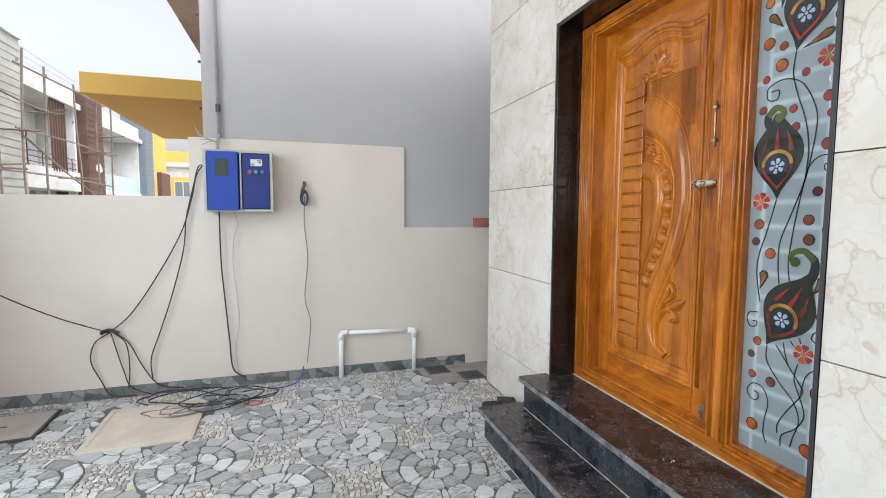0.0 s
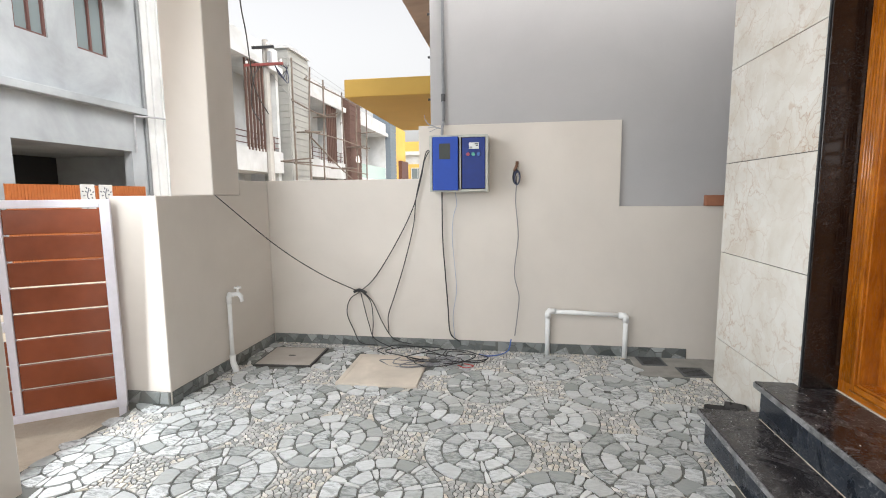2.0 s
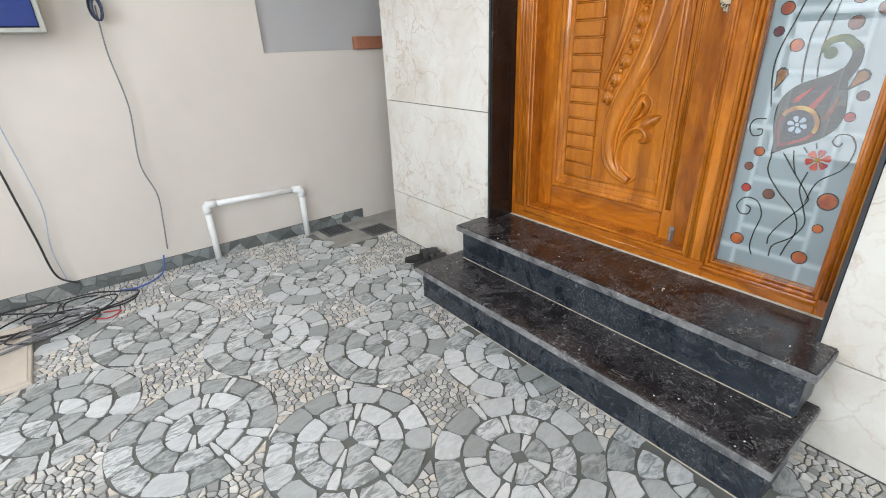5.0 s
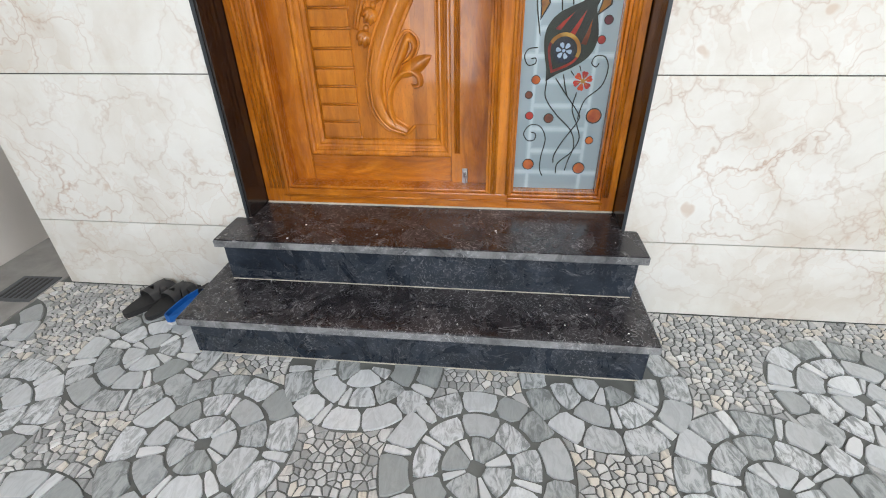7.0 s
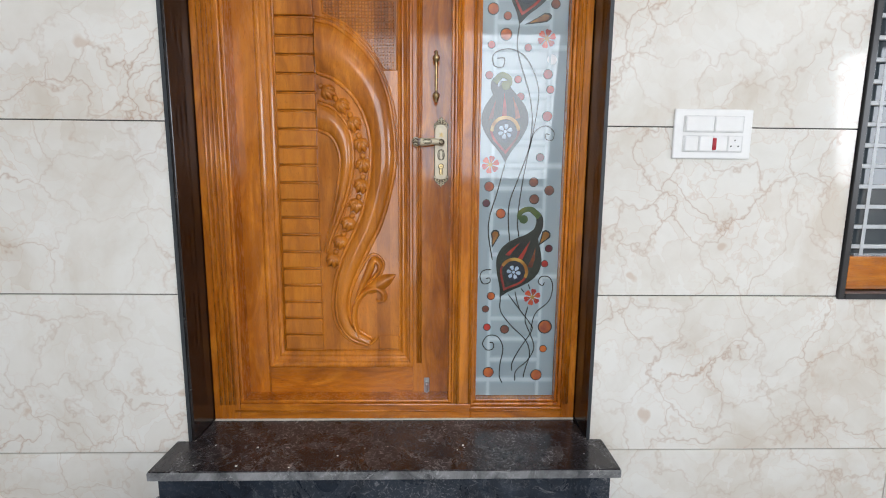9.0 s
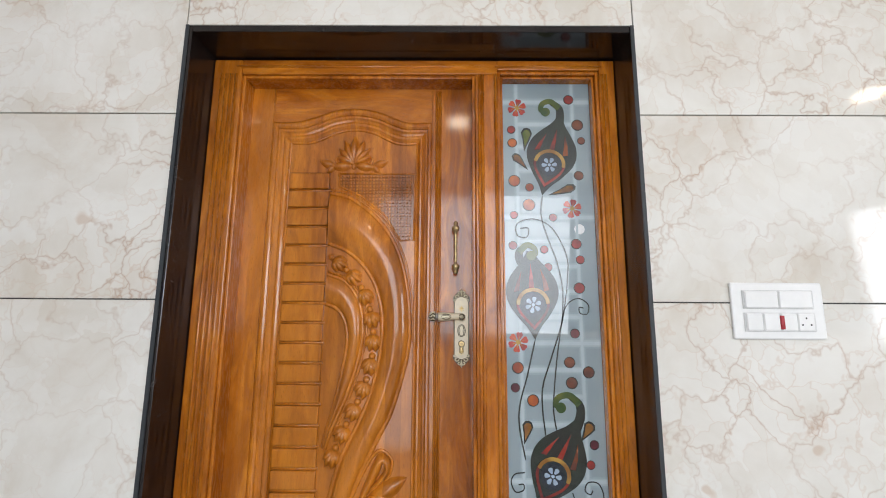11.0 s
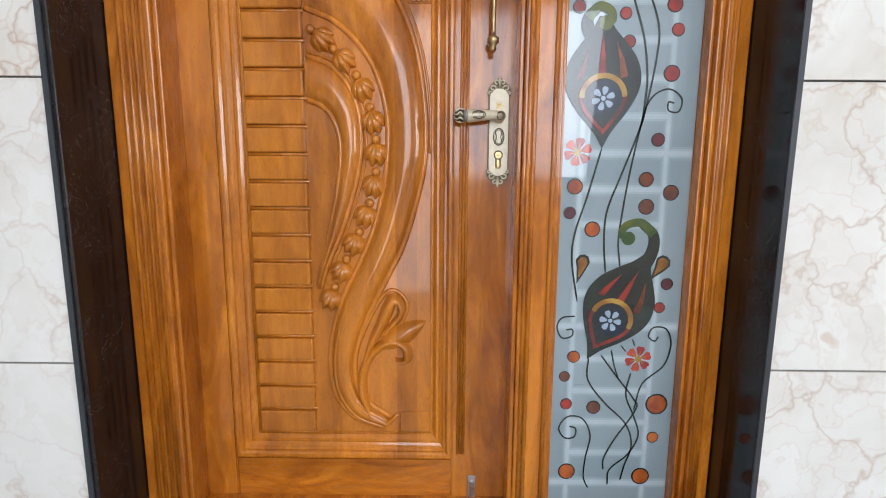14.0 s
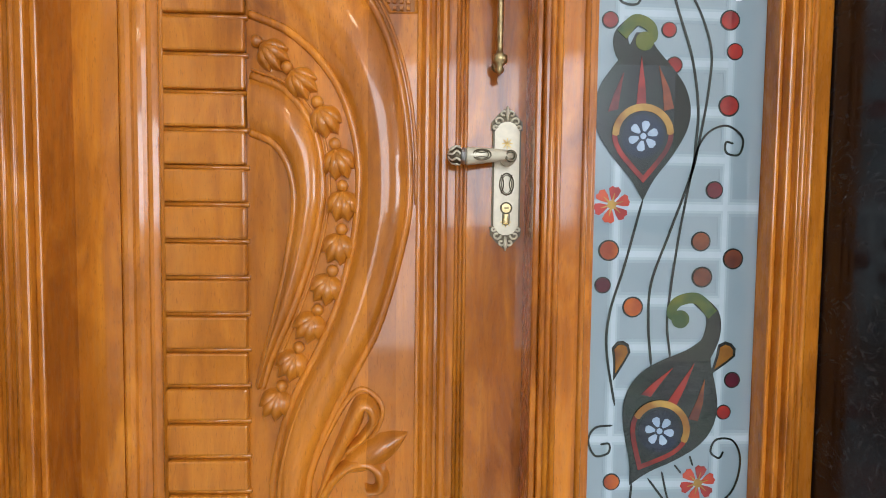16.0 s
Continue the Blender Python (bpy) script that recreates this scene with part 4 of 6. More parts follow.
def feather(cx, cy, lean, size, hook):
    """A painted peacock feather: drop-shaped body, flames, rings, rosette and a curled tip (lean: degrees; hook: the line of its curl)."""
    def tr(a, b):
        c, s = math.cos(radians(lean)), math.sin(radians(lean))
        return (cx + size * (a * c - b * s), cy + size * (a * s + b * c))
    body = [(0, -1.75), (0.24, -1.32), (0.62, -0.85), (0.92, -0.35), (1.0, 0.1), (0.88, 0.55), (0.6, 0.95), (0.3, 1.3), (0.12, 1.62)]
    ring = [p.xy for p in spline([(a, b, 0) for a, b in body], 4)]
    ring = list(ring) + [Vector((-p.x, p.y)) for p in ring[::-1][:-1]]
    gpoly("feather", [tr(p.x, p.y) for p in ring], INK, 0.0020)
    gline("feather_neck", hook[:4], size * 0.2, INK, taper=0.6)
    gline("feather_tip", hook[2:], size * 0.125, OLIVE, taper=0.75, h=0.0022)
    gpoly("feather_curl", disc(*hook[-1], size * 0.19), OLIVE, 0.0026)
    EY = -0.45                    # height of the eye in the drop
    for a, b, w, mat in ((-0.5, 0.8, 0.16, CRIMSON), (-0.02, 1.1, 0.17, CRIMSON), (0.46, 0.9, 0.16, EMBER)):
        gpoly("flame", [tr(a * 1.2 - w * 0.7, EY + 0.5), tr(a * 1.2 + w * 0.6, EY + 0.55), tr(a * 1.05 + w * 0.45, b * 0.55), tr(a * 0.75, b + 0.05), tr(a * 1.05 - w * 0.4, b * 0.5)], mat, 0.0028)
    drop = [(0, -0.98), (0.27, -0.68), (0.55, -0.32), (0.66, 0.0), (0.58, 0.32), (0.32, 0.56), (0, 0.64)]
    for k, mat, h in ((0.96, CRIMSON, 0.0032), (0.8, INK, 0.0038)):
        q = [p.xy * k for p in spline([(a, b, 0) for a, b in drop], 3)]
        gpoly("eye_ring", [tr(p.x, p.y + EY) for p in list(q) + [Vector((-p.x, p.y)) for p in q[::-1][1:-1]]], mat, h)
    arc = [tr(0.57 * math.cos(radians(d)), 0.56 * math.sin(radians(d)) + EY + 0.02) for d in range(0, 181, 20)]
    gline("eye_arc", arc, size * 0.07, GOLDG, h=0.0046)
    gpoly("eye", disc(*tr(0, EY), size * 0.45), BLUEG, 0.0044)
    for k in range(6):
        c = k * math.tau / 6 + 0.3 + radians(lean)
        o = tr(0, EY)
        petal_ = [(o[0] + size * (r * math.cos(c + d)), o[1] + size * (r * math.sin(c + d))) for r, d in ((0.1, -0.25), (0.19, -0.36), (0.27, -0.32), (0.31, -0.14), (0.31, 0.14), (0.27, 0.32), (0.19, 0.36), (0.1, 0.25))]
        gpoly("rosette_petal", petal_, PALEG, 0.0052)
    gpoly("rosette_centre", disc(*tr(0, EY), size * 0.065, 8), PALEG, 0.0052)


FS = 0.0935
feather(0.184, 1.673, -14, FS, [(0.206, 1.765), (0.220, 1.812), (0.219, 1.858), (0.188, 1.886), (0.157, 1.879), (0.149, 1.854), (0.166, 1.844)])
feather(0.099, 1.154, 2, FS, [(0.088, 1.240), (0.060, 1.268), (0.055, 1.300), (0.080, 1.327), (0.108, 1.318), (0.114, 1.297), (0.099, 1.289)])
feather(0.170, 0.581, -27, FS, [(0.226, 0.680), (0.250, 0.728), (0.250, 0.772), (0.218, 0.803), (0.180, 0.797), (0.168, 0.774), (0.186, 0.763)])


def bloom(g, v, r):
    for k in range(6):
        a = k * math.tau / 6 + 0.3
        out = [(g + r * q * math.cos(a + d), v + r * q * math.sin(a + d)) for q, d in ((0.25, -0.3), (0.6, -0.42), (0.9, -0.36), (1.0, -0.12), (0.93, 0.06), (1.0, 0.2), (0.88, 0.4), (0.6, 0.42), (0.25, 0.3))]
        gpoly("bloom_petal", out, REDG if k % 2 else SCARLET, 0.0014)
        gline("bloom_vein", [(g + r * 0.2 * math.cos(a), v + r * 0.2 * math.sin(a)), (g + r * 0.62 * math.cos(a), v + r * 0.62 * math.sin(a))], r * 0.05, GOLDG, 2, 0.3, 0.0022)
    gpoly("bloom_centre", disc(g, v, r * 0.24, 10), GOLDG, 0.0024)


for g, v in ((0.058, 1.861), (0.253, 1.465), (0.045, 0.982), (0.233, 0.437)):
    bloom(g, v, 0.036)
for mat, spots in (
    (ORANGEG, ((0.042, 0.895, 0.019), (0.092, 0.786, 0.019), (0.060, 0.441, 0.016), (0.288, 0.211, 0.015), (0.056, 0.106, 0.022), (0.262, 0.094, 0.023), (0.038, 1.720, 0.017), (0.043, 1.571, 0.021), (0.099, 1.546, 0.015), (0.095, 1.479, 0.022), (0.292, 0.308, 0.028))),
    (REDG, ((0.267, 1.173, 0.019), (0.280, 0.579, 0.014), (0.046, 0.306, 0.015), (0.256, 1.895, 0.018), (0.035, 1.773, 0.015), (0.039, 1.440, 0.014), (0.182, 1.431, 0.014), (0.033, 1.327, 0.015), (0.146, 1.312, 0.014), (0.263, 1.333, 0.018), (0.275, 1.275, 0.015), (0.158, 1.247, 0.015))),
    (BROWNG, ((0.222, 0.914, 0.018), (0.287, 0.881, 0.019), (0.227, 0.845, 0.019), (0.038, 0.385, 0.014), (0.121, 0.297, 0.018), (0.286, 1.792, 0.021), (0.298, 1.729, 0.014), (0.283, 1.592, 0.017))),
    (MAROON, ((0.245, 1.013, 0.016), (0.032, 0.828, 0.015), (0.295, 0.643, 0.015))),
):
    for g, v, r in spots:
        gpoly("dot", disc(g, v, r * 1.08, 24), INK, 0.0006)
        gpoly("dot", disc(g, v, r * 0.92, 24), mat, 0.0014)


def teardrop(base, tipp, w, mat):
    a, b = Vector(base), Vector(tipp)
    d = b - a
    s = Vector((-d.y, d.x)).normalized()
    out = [b, a + d * 0.45 + s * w * 0.7, a + d * 0.15 + s * w, a - d * 0.05 + s * w * 0.6, a - d * 0.1, a - d * 0.05 - s * w * 0.6, a + d * 0.15 - s * w, a + d * 0.45 - s * w * 0.55]
    gpoly("teardrop", [tuple(p) for p in out], INK, 0.0012)
    c = sum(out, Vector((0, 0))) / len(out)
    gpoly("teardrop", [tuple(c + (p - c) * 0.72) for p in out], mat, 0.0022)


for a, b, w, m in (((0.094, 1.772), (0.082, 1.685), 0.021, OLIVE), ((0.045, 1.670), (0.096, 1.612), 0.017, AMBER), ((0.260, 1.547), (0.164, 1.515), 0.017, AMBER), ((0.074, 0.713), (0.058, 0.642), 0.019, AMBER), ((0.287, 0.710), (0.250, 0.653), 0.021, AMBER)):
    teardrop(a, b, w, m)
gline("stem", [(0.145, 1.514), (0.139, 1.439), (0.158, 1.361), (0.191, 1.265), (0.207, 1.171), (0.205, 1.097), (0.197, 1.040), (0.160, 0.931), (0.127, 0.833), (0.124, 0.751), (0.132, 0.671)], 0.0024)
gline("stem", [(0.060, 1.390), (0.090, 1.390), (0.084, 1.358), (0.050, 1.364), (0.051, 1.408), (0.113, 1.425), (0.178, 1.390), (0.225, 1.293), (0.227, 1.208), (0.207, 1.078), (0.196, 1.030), (0.178, 0.922), (0.165, 0.815), (0.161, 0.751), (0.169, 0.688)], 0.0022)
gline("stem", [(0.105, 0.992), (0.074, 0.868), (0.048, 0.778), (0.043, 0.703), (0.062, 0.593)], 0.0024)
gline("stem", [(0.198, 1.046), (0.211, 1.096), (0.234, 1.126), (0.267, 1.135), (0.296, 1.113), (0.291, 1.082), (0.266, 1.084), (0.264, 1.104), (0.279, 1.102)], 0.0020)
gline("stem", [(0.100, 0.438), (0.102, 0.376), (0.149, 0.312), (0.211, 0.250), (0.231, 0.187), (0.215, 0.125), (0.206, 0.081)], 0.0022)
gline("stem", [(0.132, 0.448), (0.183, 0.381), (0.228, 0.323), (0.236, 0.291), (0.183, 0.203), (0.157, 0.147), (0.157, 0.113)], 0.0022)
gline("stem", [(0.216, 0.397), (0.207, 0.334), (0.233, 0.270), (0.248, 0.215), (0.222, 0.159), (0.175, 0.113), (0.171, 0.067)], 0.0022)
gline("stem", [(0.160, 0.461), (0.170, 0.418), (0.183, 0.381)], 0.0020)
gline("stem", [(0.185, 0.474), (0.199, 0.457)], 0.0018)
gline("stem", [(0.215, 0.492), (0.222, 0.472)], 0.0018)
gline("curl", [(0.283, 0.500), (0.274, 0.487), (0.257, 0.500), (0.268, 0.524), (0.302, 0.521), (0.318, 0.480), (0.303, 0.419), (0.249, 0.366), (0.231, 0.291)], 0.0020)
gline("curl", [(0.059, 0.554), (0.025, 0.549), (0.012, 0.524), (0.026, 0.494), (0.052, 0.499), (0.053, 0.517), (0.036, 0.516)], 0.0020)
gline("curl", [(0.057, 0.241), (0.075, 0.234), (0.072, 0.210), (0.046, 0.207), (0.029, 0.236), (0.052, 0.269), (0.093, 0.263), (0.116, 0.214), (0.106, 0.147), (0.104, 0.090), (0.117, 0.056)], 0.0020)
part("sticker", tube([gp(*(0.277, 1.388), 0.0), gp(*(0.277, 1.388), 0.001)], 0.019, 20), plain("white_sticker", (0.85, 0.86, 0.86), 0.4), glass, "round white sticker")

# ---- marble tiles on the house front ----
TZ = (0.0, 0.343, 0.963, 1.576, 2.193, 2.81, ZC)
tile_mesh = {}


def tile(lo, hi, parent):
    """One marble slab; alike sizes share a mesh."""
    size = tuple(round(b - a, 4) for a, b in zip(lo, hi))
    if min(size) < 0.008:
        return
    if size not in tile_mesh:
        bm = box((0, 0, 0), size, 0.0012)
        me = bpy.data.meshes.new("tile")
        bm.to_mesh(me)
        bm.free()
        me.materials.append(MARBLE)
        tile_mesh[size] = me
    ob = new("tile", tile_mesh[size])
    ob.location = lo
    ob.parent = parent


G = 0.002
for z0, z1 in zip(TZ, TZ[1:]):
    spans = [(-4.0, YC)]
    cuts = []
    if z1 > Z2 and z0 < ZF1:
        cuts.append((YJ0 - 0.0105, YJ1 + 0.0215, Z2, ZF1 + 0.031))
    if z1 > WZ0 and z0 < WZ1:
        cuts.append((WY0 - 0.012, WY1 + 0.012, WZ0 - 0.012, WZ1 + 0.012))
    # upright bands between the openings' edges and the tile joints
    marks = sorted({-4.0, YC, -3.45, -2.25, -1.1, 0.0} | {m for c in cuts for m in c[:2]} | ({1.2, 2.4} if not any(c[0] > 1 for c in cuts) else set()))
    for y0, y1 in zip(marks, marks[1:]):
        ym = (y0 + y1) / 2
        lows = [(z0, z1)]
        for c in cuts:
            if c[0] < ym < c[1]:
                lows = [(z0, min(z1, c[2]))] if c[2] > z0 else []
                if c[3] < z1:
                    lows.append((max(z0, c[3]), z1))
        for a, b in lows:
            if b - a > 0.02:
                tile((XW, y0 + G, a + G), (XW + 0.0115, y1 - G, b - G), wall_front)
    for k in range(3):
        tile((XW + 0.012 + k * 1.2, YC - 0.0115, z0 + G), (XW + 0.01 + (k + 1) * 1.2, YC, z1 - G), wall_front)

# ---- window with granite edge, wooden frame and white grille ----
win = root("window_1", (0, 0, 0), "wooden window with dark glass and white grille bars", "window")
tagged(win, kind="structure")
BLACKM = plain("black_window_edge", (0.02, 0.02, 0.022), 0.3)
GRILLE = plain("white_grille_paint", (0.48, 0.51, 0.53), 0.4)
bm = bmesh.new()
put_box(bm, (XW - 0.01, WY1 - 0.012, WZ0 - 0.01), (XW + 0.12, WY1 + 0.011, WZ1 + 0.01), 0.002)
put_box(bm, (XW - 0.01, WY0 - 0.011, WZ0 - 0.01), (XW + 0.12, WY0 + 0.012, WZ1 + 0.01), 0.002)
put_box(bm, (XW - 0.01, WY0 + 0.013, WZ0 - 0.01), (XW + 0.12, WY1 - 0.013, WZ0 + 0.012), 0.002)
put_box(bm, (XW - 0.01, WY0 + 0.013, WZ1 - 0.012), (XW + 0.12, WY1 - 0.013, WZ1 + 0.01), 0.002)
part("window_edge", bm, BLACKM, win, "thin black granite edge")
a, b, c, d = WY0 + 0.014, WY1 - 0.014, WZ0 + 0.014, WZ1 - 0.014
for lo, hi, m in (((XW + 0.05, b - 0.05, c), (XW + 0.11, b, d), WOOD), ((XW + 0.05, a, c), (XW + 0.11, a + 0.05, d), WOOD), ((XW + 0.05, a + 0.051, c), (XW + 0.11, b - 0.051, c + 0.13), WOODH), ((XW + 0.05, a + 0.051, d - 0.07), (XW + 0.11, b - 0.051, d), WOODH)):
    part("window_frame", box(lo, hi, 0.005, 2), m, win)
DARKGLASS = Mat("dark_window_glass", (0.06, 0.075, 0.085), 0.03).m
part("pane", box((XW + 0.095, a + 0.03, c + 0.1), (XW + 0.101, b - 0.03, d - 0.05)), DARKGLASS, win, "dark reflecting window glass")
for y in (b - 0.12, (a + b) / 2, a + 0.12):
    part("grille_upright", box((XW + 0.0765, y - 0.007, c + 0.131), (XW + 0.0775, y + 0.007, d - 0.071)), GRILLE, win)
for k in range(15):
    z = c + 0.165 + k * 0.077
    part("grille_bar", box((XW + 0.078, a + 0.052, z - 0.008), (XW + 0.09, b - 0.052, z + 0.008), 0.002), GRILLE, win)

# ---- switch plate ----
SWHITE = plain("white_switch_plastic", (0.80, 0.80, 0.79), 0.3, 0, 0.03)
SEDGE = plain("switch_gap_grey", (0.66, 0.66, 0.65), 0.4)
sw = root("switch_plate", (XW, 0.835, 1.552), "white plastic switch plate with two rows of switches", "switch plate")
part("plate", box((-0.011, -0.14, -0.086), (0, 0.14, 0.086), 0.005, 2), SWHITE, sw)
for row, n in ((0.034, 2), (-0.034, 4)):
    part("module_frame", box((-0.0135, -0.108, row - 0.029), (-0.0105, 0.108, row + 0.029), 0.002), SEDGE, sw)
    for k in range(n):
        wid = 0.208 / n
        y1 = 0.104 - k * wid
        if n == 4 and k == 3:
            part("socket", box((-0.016, y1 - wid + 0.002, row - 0.026), (-0.013, y1 - 0.002, row + 0.026), 0.002), SWHITE, sw)
            for dy, dz in ((0.013, -0.008), (-0.013, -0.008), (0, 0.012)):
                part("socket_hole", tube([(-0.0163, y1 - wid / 2 + dy, row + dz), (-0.0155, y1 - wid / 2 + dy, row + dz)], 0.003, 8), BLACKM, sw)
        else:
            part("switch", box((-0.0175, y1 - wid + 0.002, row - 0.026), (-0.013, y1 - 0.002, row + 0.026), 0.003), SWHITE, sw)
part("indicator", box((-0.019, -0.012, -0.056), (-0.013, 0.002, -0.014), 0.002), plain("red_indicator", (0.35, 0.02, 0.03), 0.25), sw, "small red indicator switch")

# ---- meter box with its conduit ----
BLUE = plain("blue_powder_coat", (0.006, 0.050, 0.33), 0.6, 0, 0.08, 8)
BOXGREY = plain("grey_green_steel", (0.40, 0.41, 0.37), 0.45)
bx = root("meter_box", (0, YB, 0), "blue and grey steel meter box with its door ajar", "meter box")
X0, X1, B0, B1, D = -0.500, -0.022, 1.405, 1.862, 0.21
part("casing", box((X0, -D + 0.02, B0), (X1, -0.002, B1), 0.004), BOXGREY, bx, "grey steel casing")
bm = bmesh.new()
for lo, hi in (((X0, -D, B0), (X0 + 0.022, -D + 0.02, B1)), ((X1 - 0.022, -D, B0), (X1, -D + 0.02, B1)), ((X0 + 0.022, -D, B0), (X1 - 0.022, -D + 0.02, B0 + 0.02)), ((X0 + 0.022, -D, B1 - 0.02), (X1 - 0.022, -D + 0.02, B1))):
    put_box(bm, lo, hi, 0.002)
part("rim", bm, BOXGREY, bx)
part("inside", box((X0 + 0.022, -D + 0.014, B0 + 0.02), (X1 - 0.022, -D + 0.019, B1 - 0.02)), plain("dark_brown_inside", (0.05, 0.028, 0.018), 0.8), bx)
bdoor = part("box_door", box((X0 + 0.03, -D - 0.030, B0 + 0.012), (X0 + 0.238, -D - 0.004, B1 - 0.016), 0.003), BLUE, bx, "blue steel door standing ajar")
part("inspection_window", box((X0 + 0.085, -D - 0.0325, B1 - 0.195), (X0 + 0.175, -D - 0.0205, B1 - 0.07), 0.001), plain("dusty_meter_window", (0.035, 0.04, 0.035), 0.6), bdoor, "dusty inspection window")
bpanel = part("box_panel", box((X0 + 0.268, -D - 0.008, B0 + 0.025), (X1 - 0.024, -D + 0.01, B1 - 0.025), 0.002), plain("dark_blue_panel", (0.006, 0.026, 0.17), 0.6), bx, "darker blue control panel")
part("hinge_post", box((X0 + 0.248, -D - 0.014, B0 + 0.02), (X0 + 0.26, -D + 0.012, B1 - 0.02), 0.002), BOXGREY, bx)
part("label_plate", box((X0 + 0.325, -D - 0.0105, B1 - 0.115), (X0 + 0.405, -D - 0.0075, B1 - 0.065)), plain("label_white", (0.62, 0.63, 0.62), 0.4), bpanel, "pale instrument label")
for u0, u1, w0, w1 in ((0.331, 0.352, 0.098, 0.104), (0.331, 0.347, 0.107, 0.111), (0.372, 0.398, 0.072, 0.08), (0.38, 0.398, 0.084, 0.094)):
    part("label_print", box((X0 + u0, -D - 0.0115, B1 - w1), (X0 + u1, -D - 0.0104, B1 - w0)), plain("label_print", (0.06, 0.06, 0.07), 0.5), bpanel)
for k, (cn, cc) in enumerate((("red_button", (0.25, 0.01, 0.05)), ("green_button", (0.02, 0.25, 0.2)), ("blue_button", (0.02, 0.10, 0.35)))):
    u = X0 + 0.318 + k * 0.043
    part("button", tube([(u, -D - 0.02, B1 - 0.158), (u, -D - 0.007, B1 - 0.158)], 0.0145, 14), plain(cn, cc, 0.3), bpanel)
CONDUIT = plain("grey_conduit", (0.30, 0.31, 0.33), 0.5)
cd = root("conduit", (-0.415, YB + 0.02, 0), "grey conduit pipe running up the neighbour wall", "pipe")
part("pipe", tube([(0, -0.02, 1.975), (0, -0.02, 6.0)], 0.0125, 10), CONDUIT, cd, smooth=True)
part("pipe", tube([(0, -0.1, 1.864), (0, -0.09, 1.94), (0, -0.02, 2.0)], 0.012, 8), CONDUIT, cd, smooth=True)
for z in (2.2, 3.3):
    part("coupling", tube([(0, -0.02, z - 0.03), (0, -0.02, z + 0.03)], 0.018, 10), plain("dark_clip", (0.06, 0.06, 0.065), 0.5), cd)
for k in range(5):
    part("loose_wire", tube(spline([(0.0, -0.1, 1.93), (-0.04 - 0.02 * k, -0.13, 1.93 + 0.012 * k), (-0.10 - 0.01 * k, -0.15, 1.90 + 0.035 * k)], 5), 0.003, 6), CONDUIT, cd)

# ---- hook with its coiled blue cable ----
BLACKC = plain("black_cable", (0.025, 0.025, 0.027), 0.5)
GREYC = plain("grey_cable", (0.20, 0.20, 0.215), 0.5)
LILAC = plain("pale_blue_cable", (0.38, 0.42, 0.52), 0.5)
NAVY = plain("navy_cable", (0.014, 0.022, 0.07), 0.45)
RUST = plain("rusty_tap", (0.14, 0.065, 0.035), 0.7)
hk = root("wall_hook", (0.209, 4.230, 1.592), "rusty wall spigot with a navy cable coil hung on it", "hook")
part("spigot", tube([(0.0, 0.03, 0.03), (0, -0.05, 0.03), (-0.012, -0.062, 0.0), (-0.02, -0.07, -0.02)], 0.012, 8), RUST, hk)
part("knob", tube([(0, -0.045, 0.035), (0.004, -0.05, 0.06)], 0.014, 8), RUST, hk)
for k in range(9):
    wob = 0.006 * math.sin(k * 2.3)
    part("coil", tube([((0.024 + wob) * math.cos(a) + 0.004 * (k % 3) - 0.004, -0.05 - 0.004 * k, -0.075 + wob + (0.056 + wob) * math.sin(a)) for a in [j * math.tau / 14 for j in range(15)]], 0.0036, 6), NAVY if k % 3 else BLACKC, hk)

# ---- hanging cables ----


def cable(name, pts, r, mat, label, n=8):
    return tagged(mesh_ob(name, tube(spline(pts, n), r, 6), mat, smooth=True), label, "cable", "cables on the boundary wall")


cable("cable", [(-2.052, 3.45, 1.392), (-1.725, 3.732, 0.977), (-1.452, 3.966, 0.707), (-1.192, 4.190, 0.511)], 0.0044, BLACKC, "black cable sagging from the column to the knot")
cable("cable", [(-1.194, 4.195, 0.509), (-1.048, 4.195, 0.643), (-0.860, 4.195, 0.931), (-0.692, 4.195, 1.251), (-0.614, 4.195, 1.503), (-0.577, 4.195, 1.671), (-0.532, 4.195, 1.751), (-0.498, 4.195, 1.722)], 0.0044, BLACKC, "black cable running up to the meter box")
cable("cable", [(-0.498, 4.195, 1.741), (-0.557, 4.195, 1.751), (-0.598, 4.195, 1.599), (-0.655, 4.195, 1.358), (-0.683, 4.195, 1.113), (-0.775, 4.195, 0.761), (-0.868, 4.195, 0.477), (-0.929, 4.195, 0.294), (-0.926, 4.195, 0.136)], 0.0044, BLACKC, "black cable looping down from the meter box")
for pts in ([(-1.194, 4.195, 0.509), (-1.287, 4.195, 0.439), (-1.318, 4.195, 0.306), (-1.258, 4.195, 0.149), (-1.196, 4.195, 0.034), (-1.035, 4.195, 0.015)], [(-1.183, 4.195, 0.505), (-1.150, 4.195, 0.364), (-1.111, 4.195, 0.208), (-1.061, 4.195, 0.077), (-0.876, 4.195, -0.010)], [(-1.172, 4.195, 0.515), (-1.090, 4.195, 0.419), (-1.073, 4.195, 0.236), (-1.087, 4.195, 0.076)], [(-1.157, 4.195, 0.511), (-1.069, 4.195, 0.419), (-0.988, 4.195, 0.239), (-0.885, 4.195, 0.085), (-0.718, 4.195, 0.040)]):
    cable("cable", pts, 0.0043, BLACKC, "black cable strand below the knot")
tagged(mesh_ob("cable_knot", tube(spline([(-1.247, 4.195, 0.508), (-1.193, 4.195, 0.530), (-1.130, 4.195, 0.501)], 4), 0.013, 8), BLACKC), "taped knot of black cables", "cable knot")
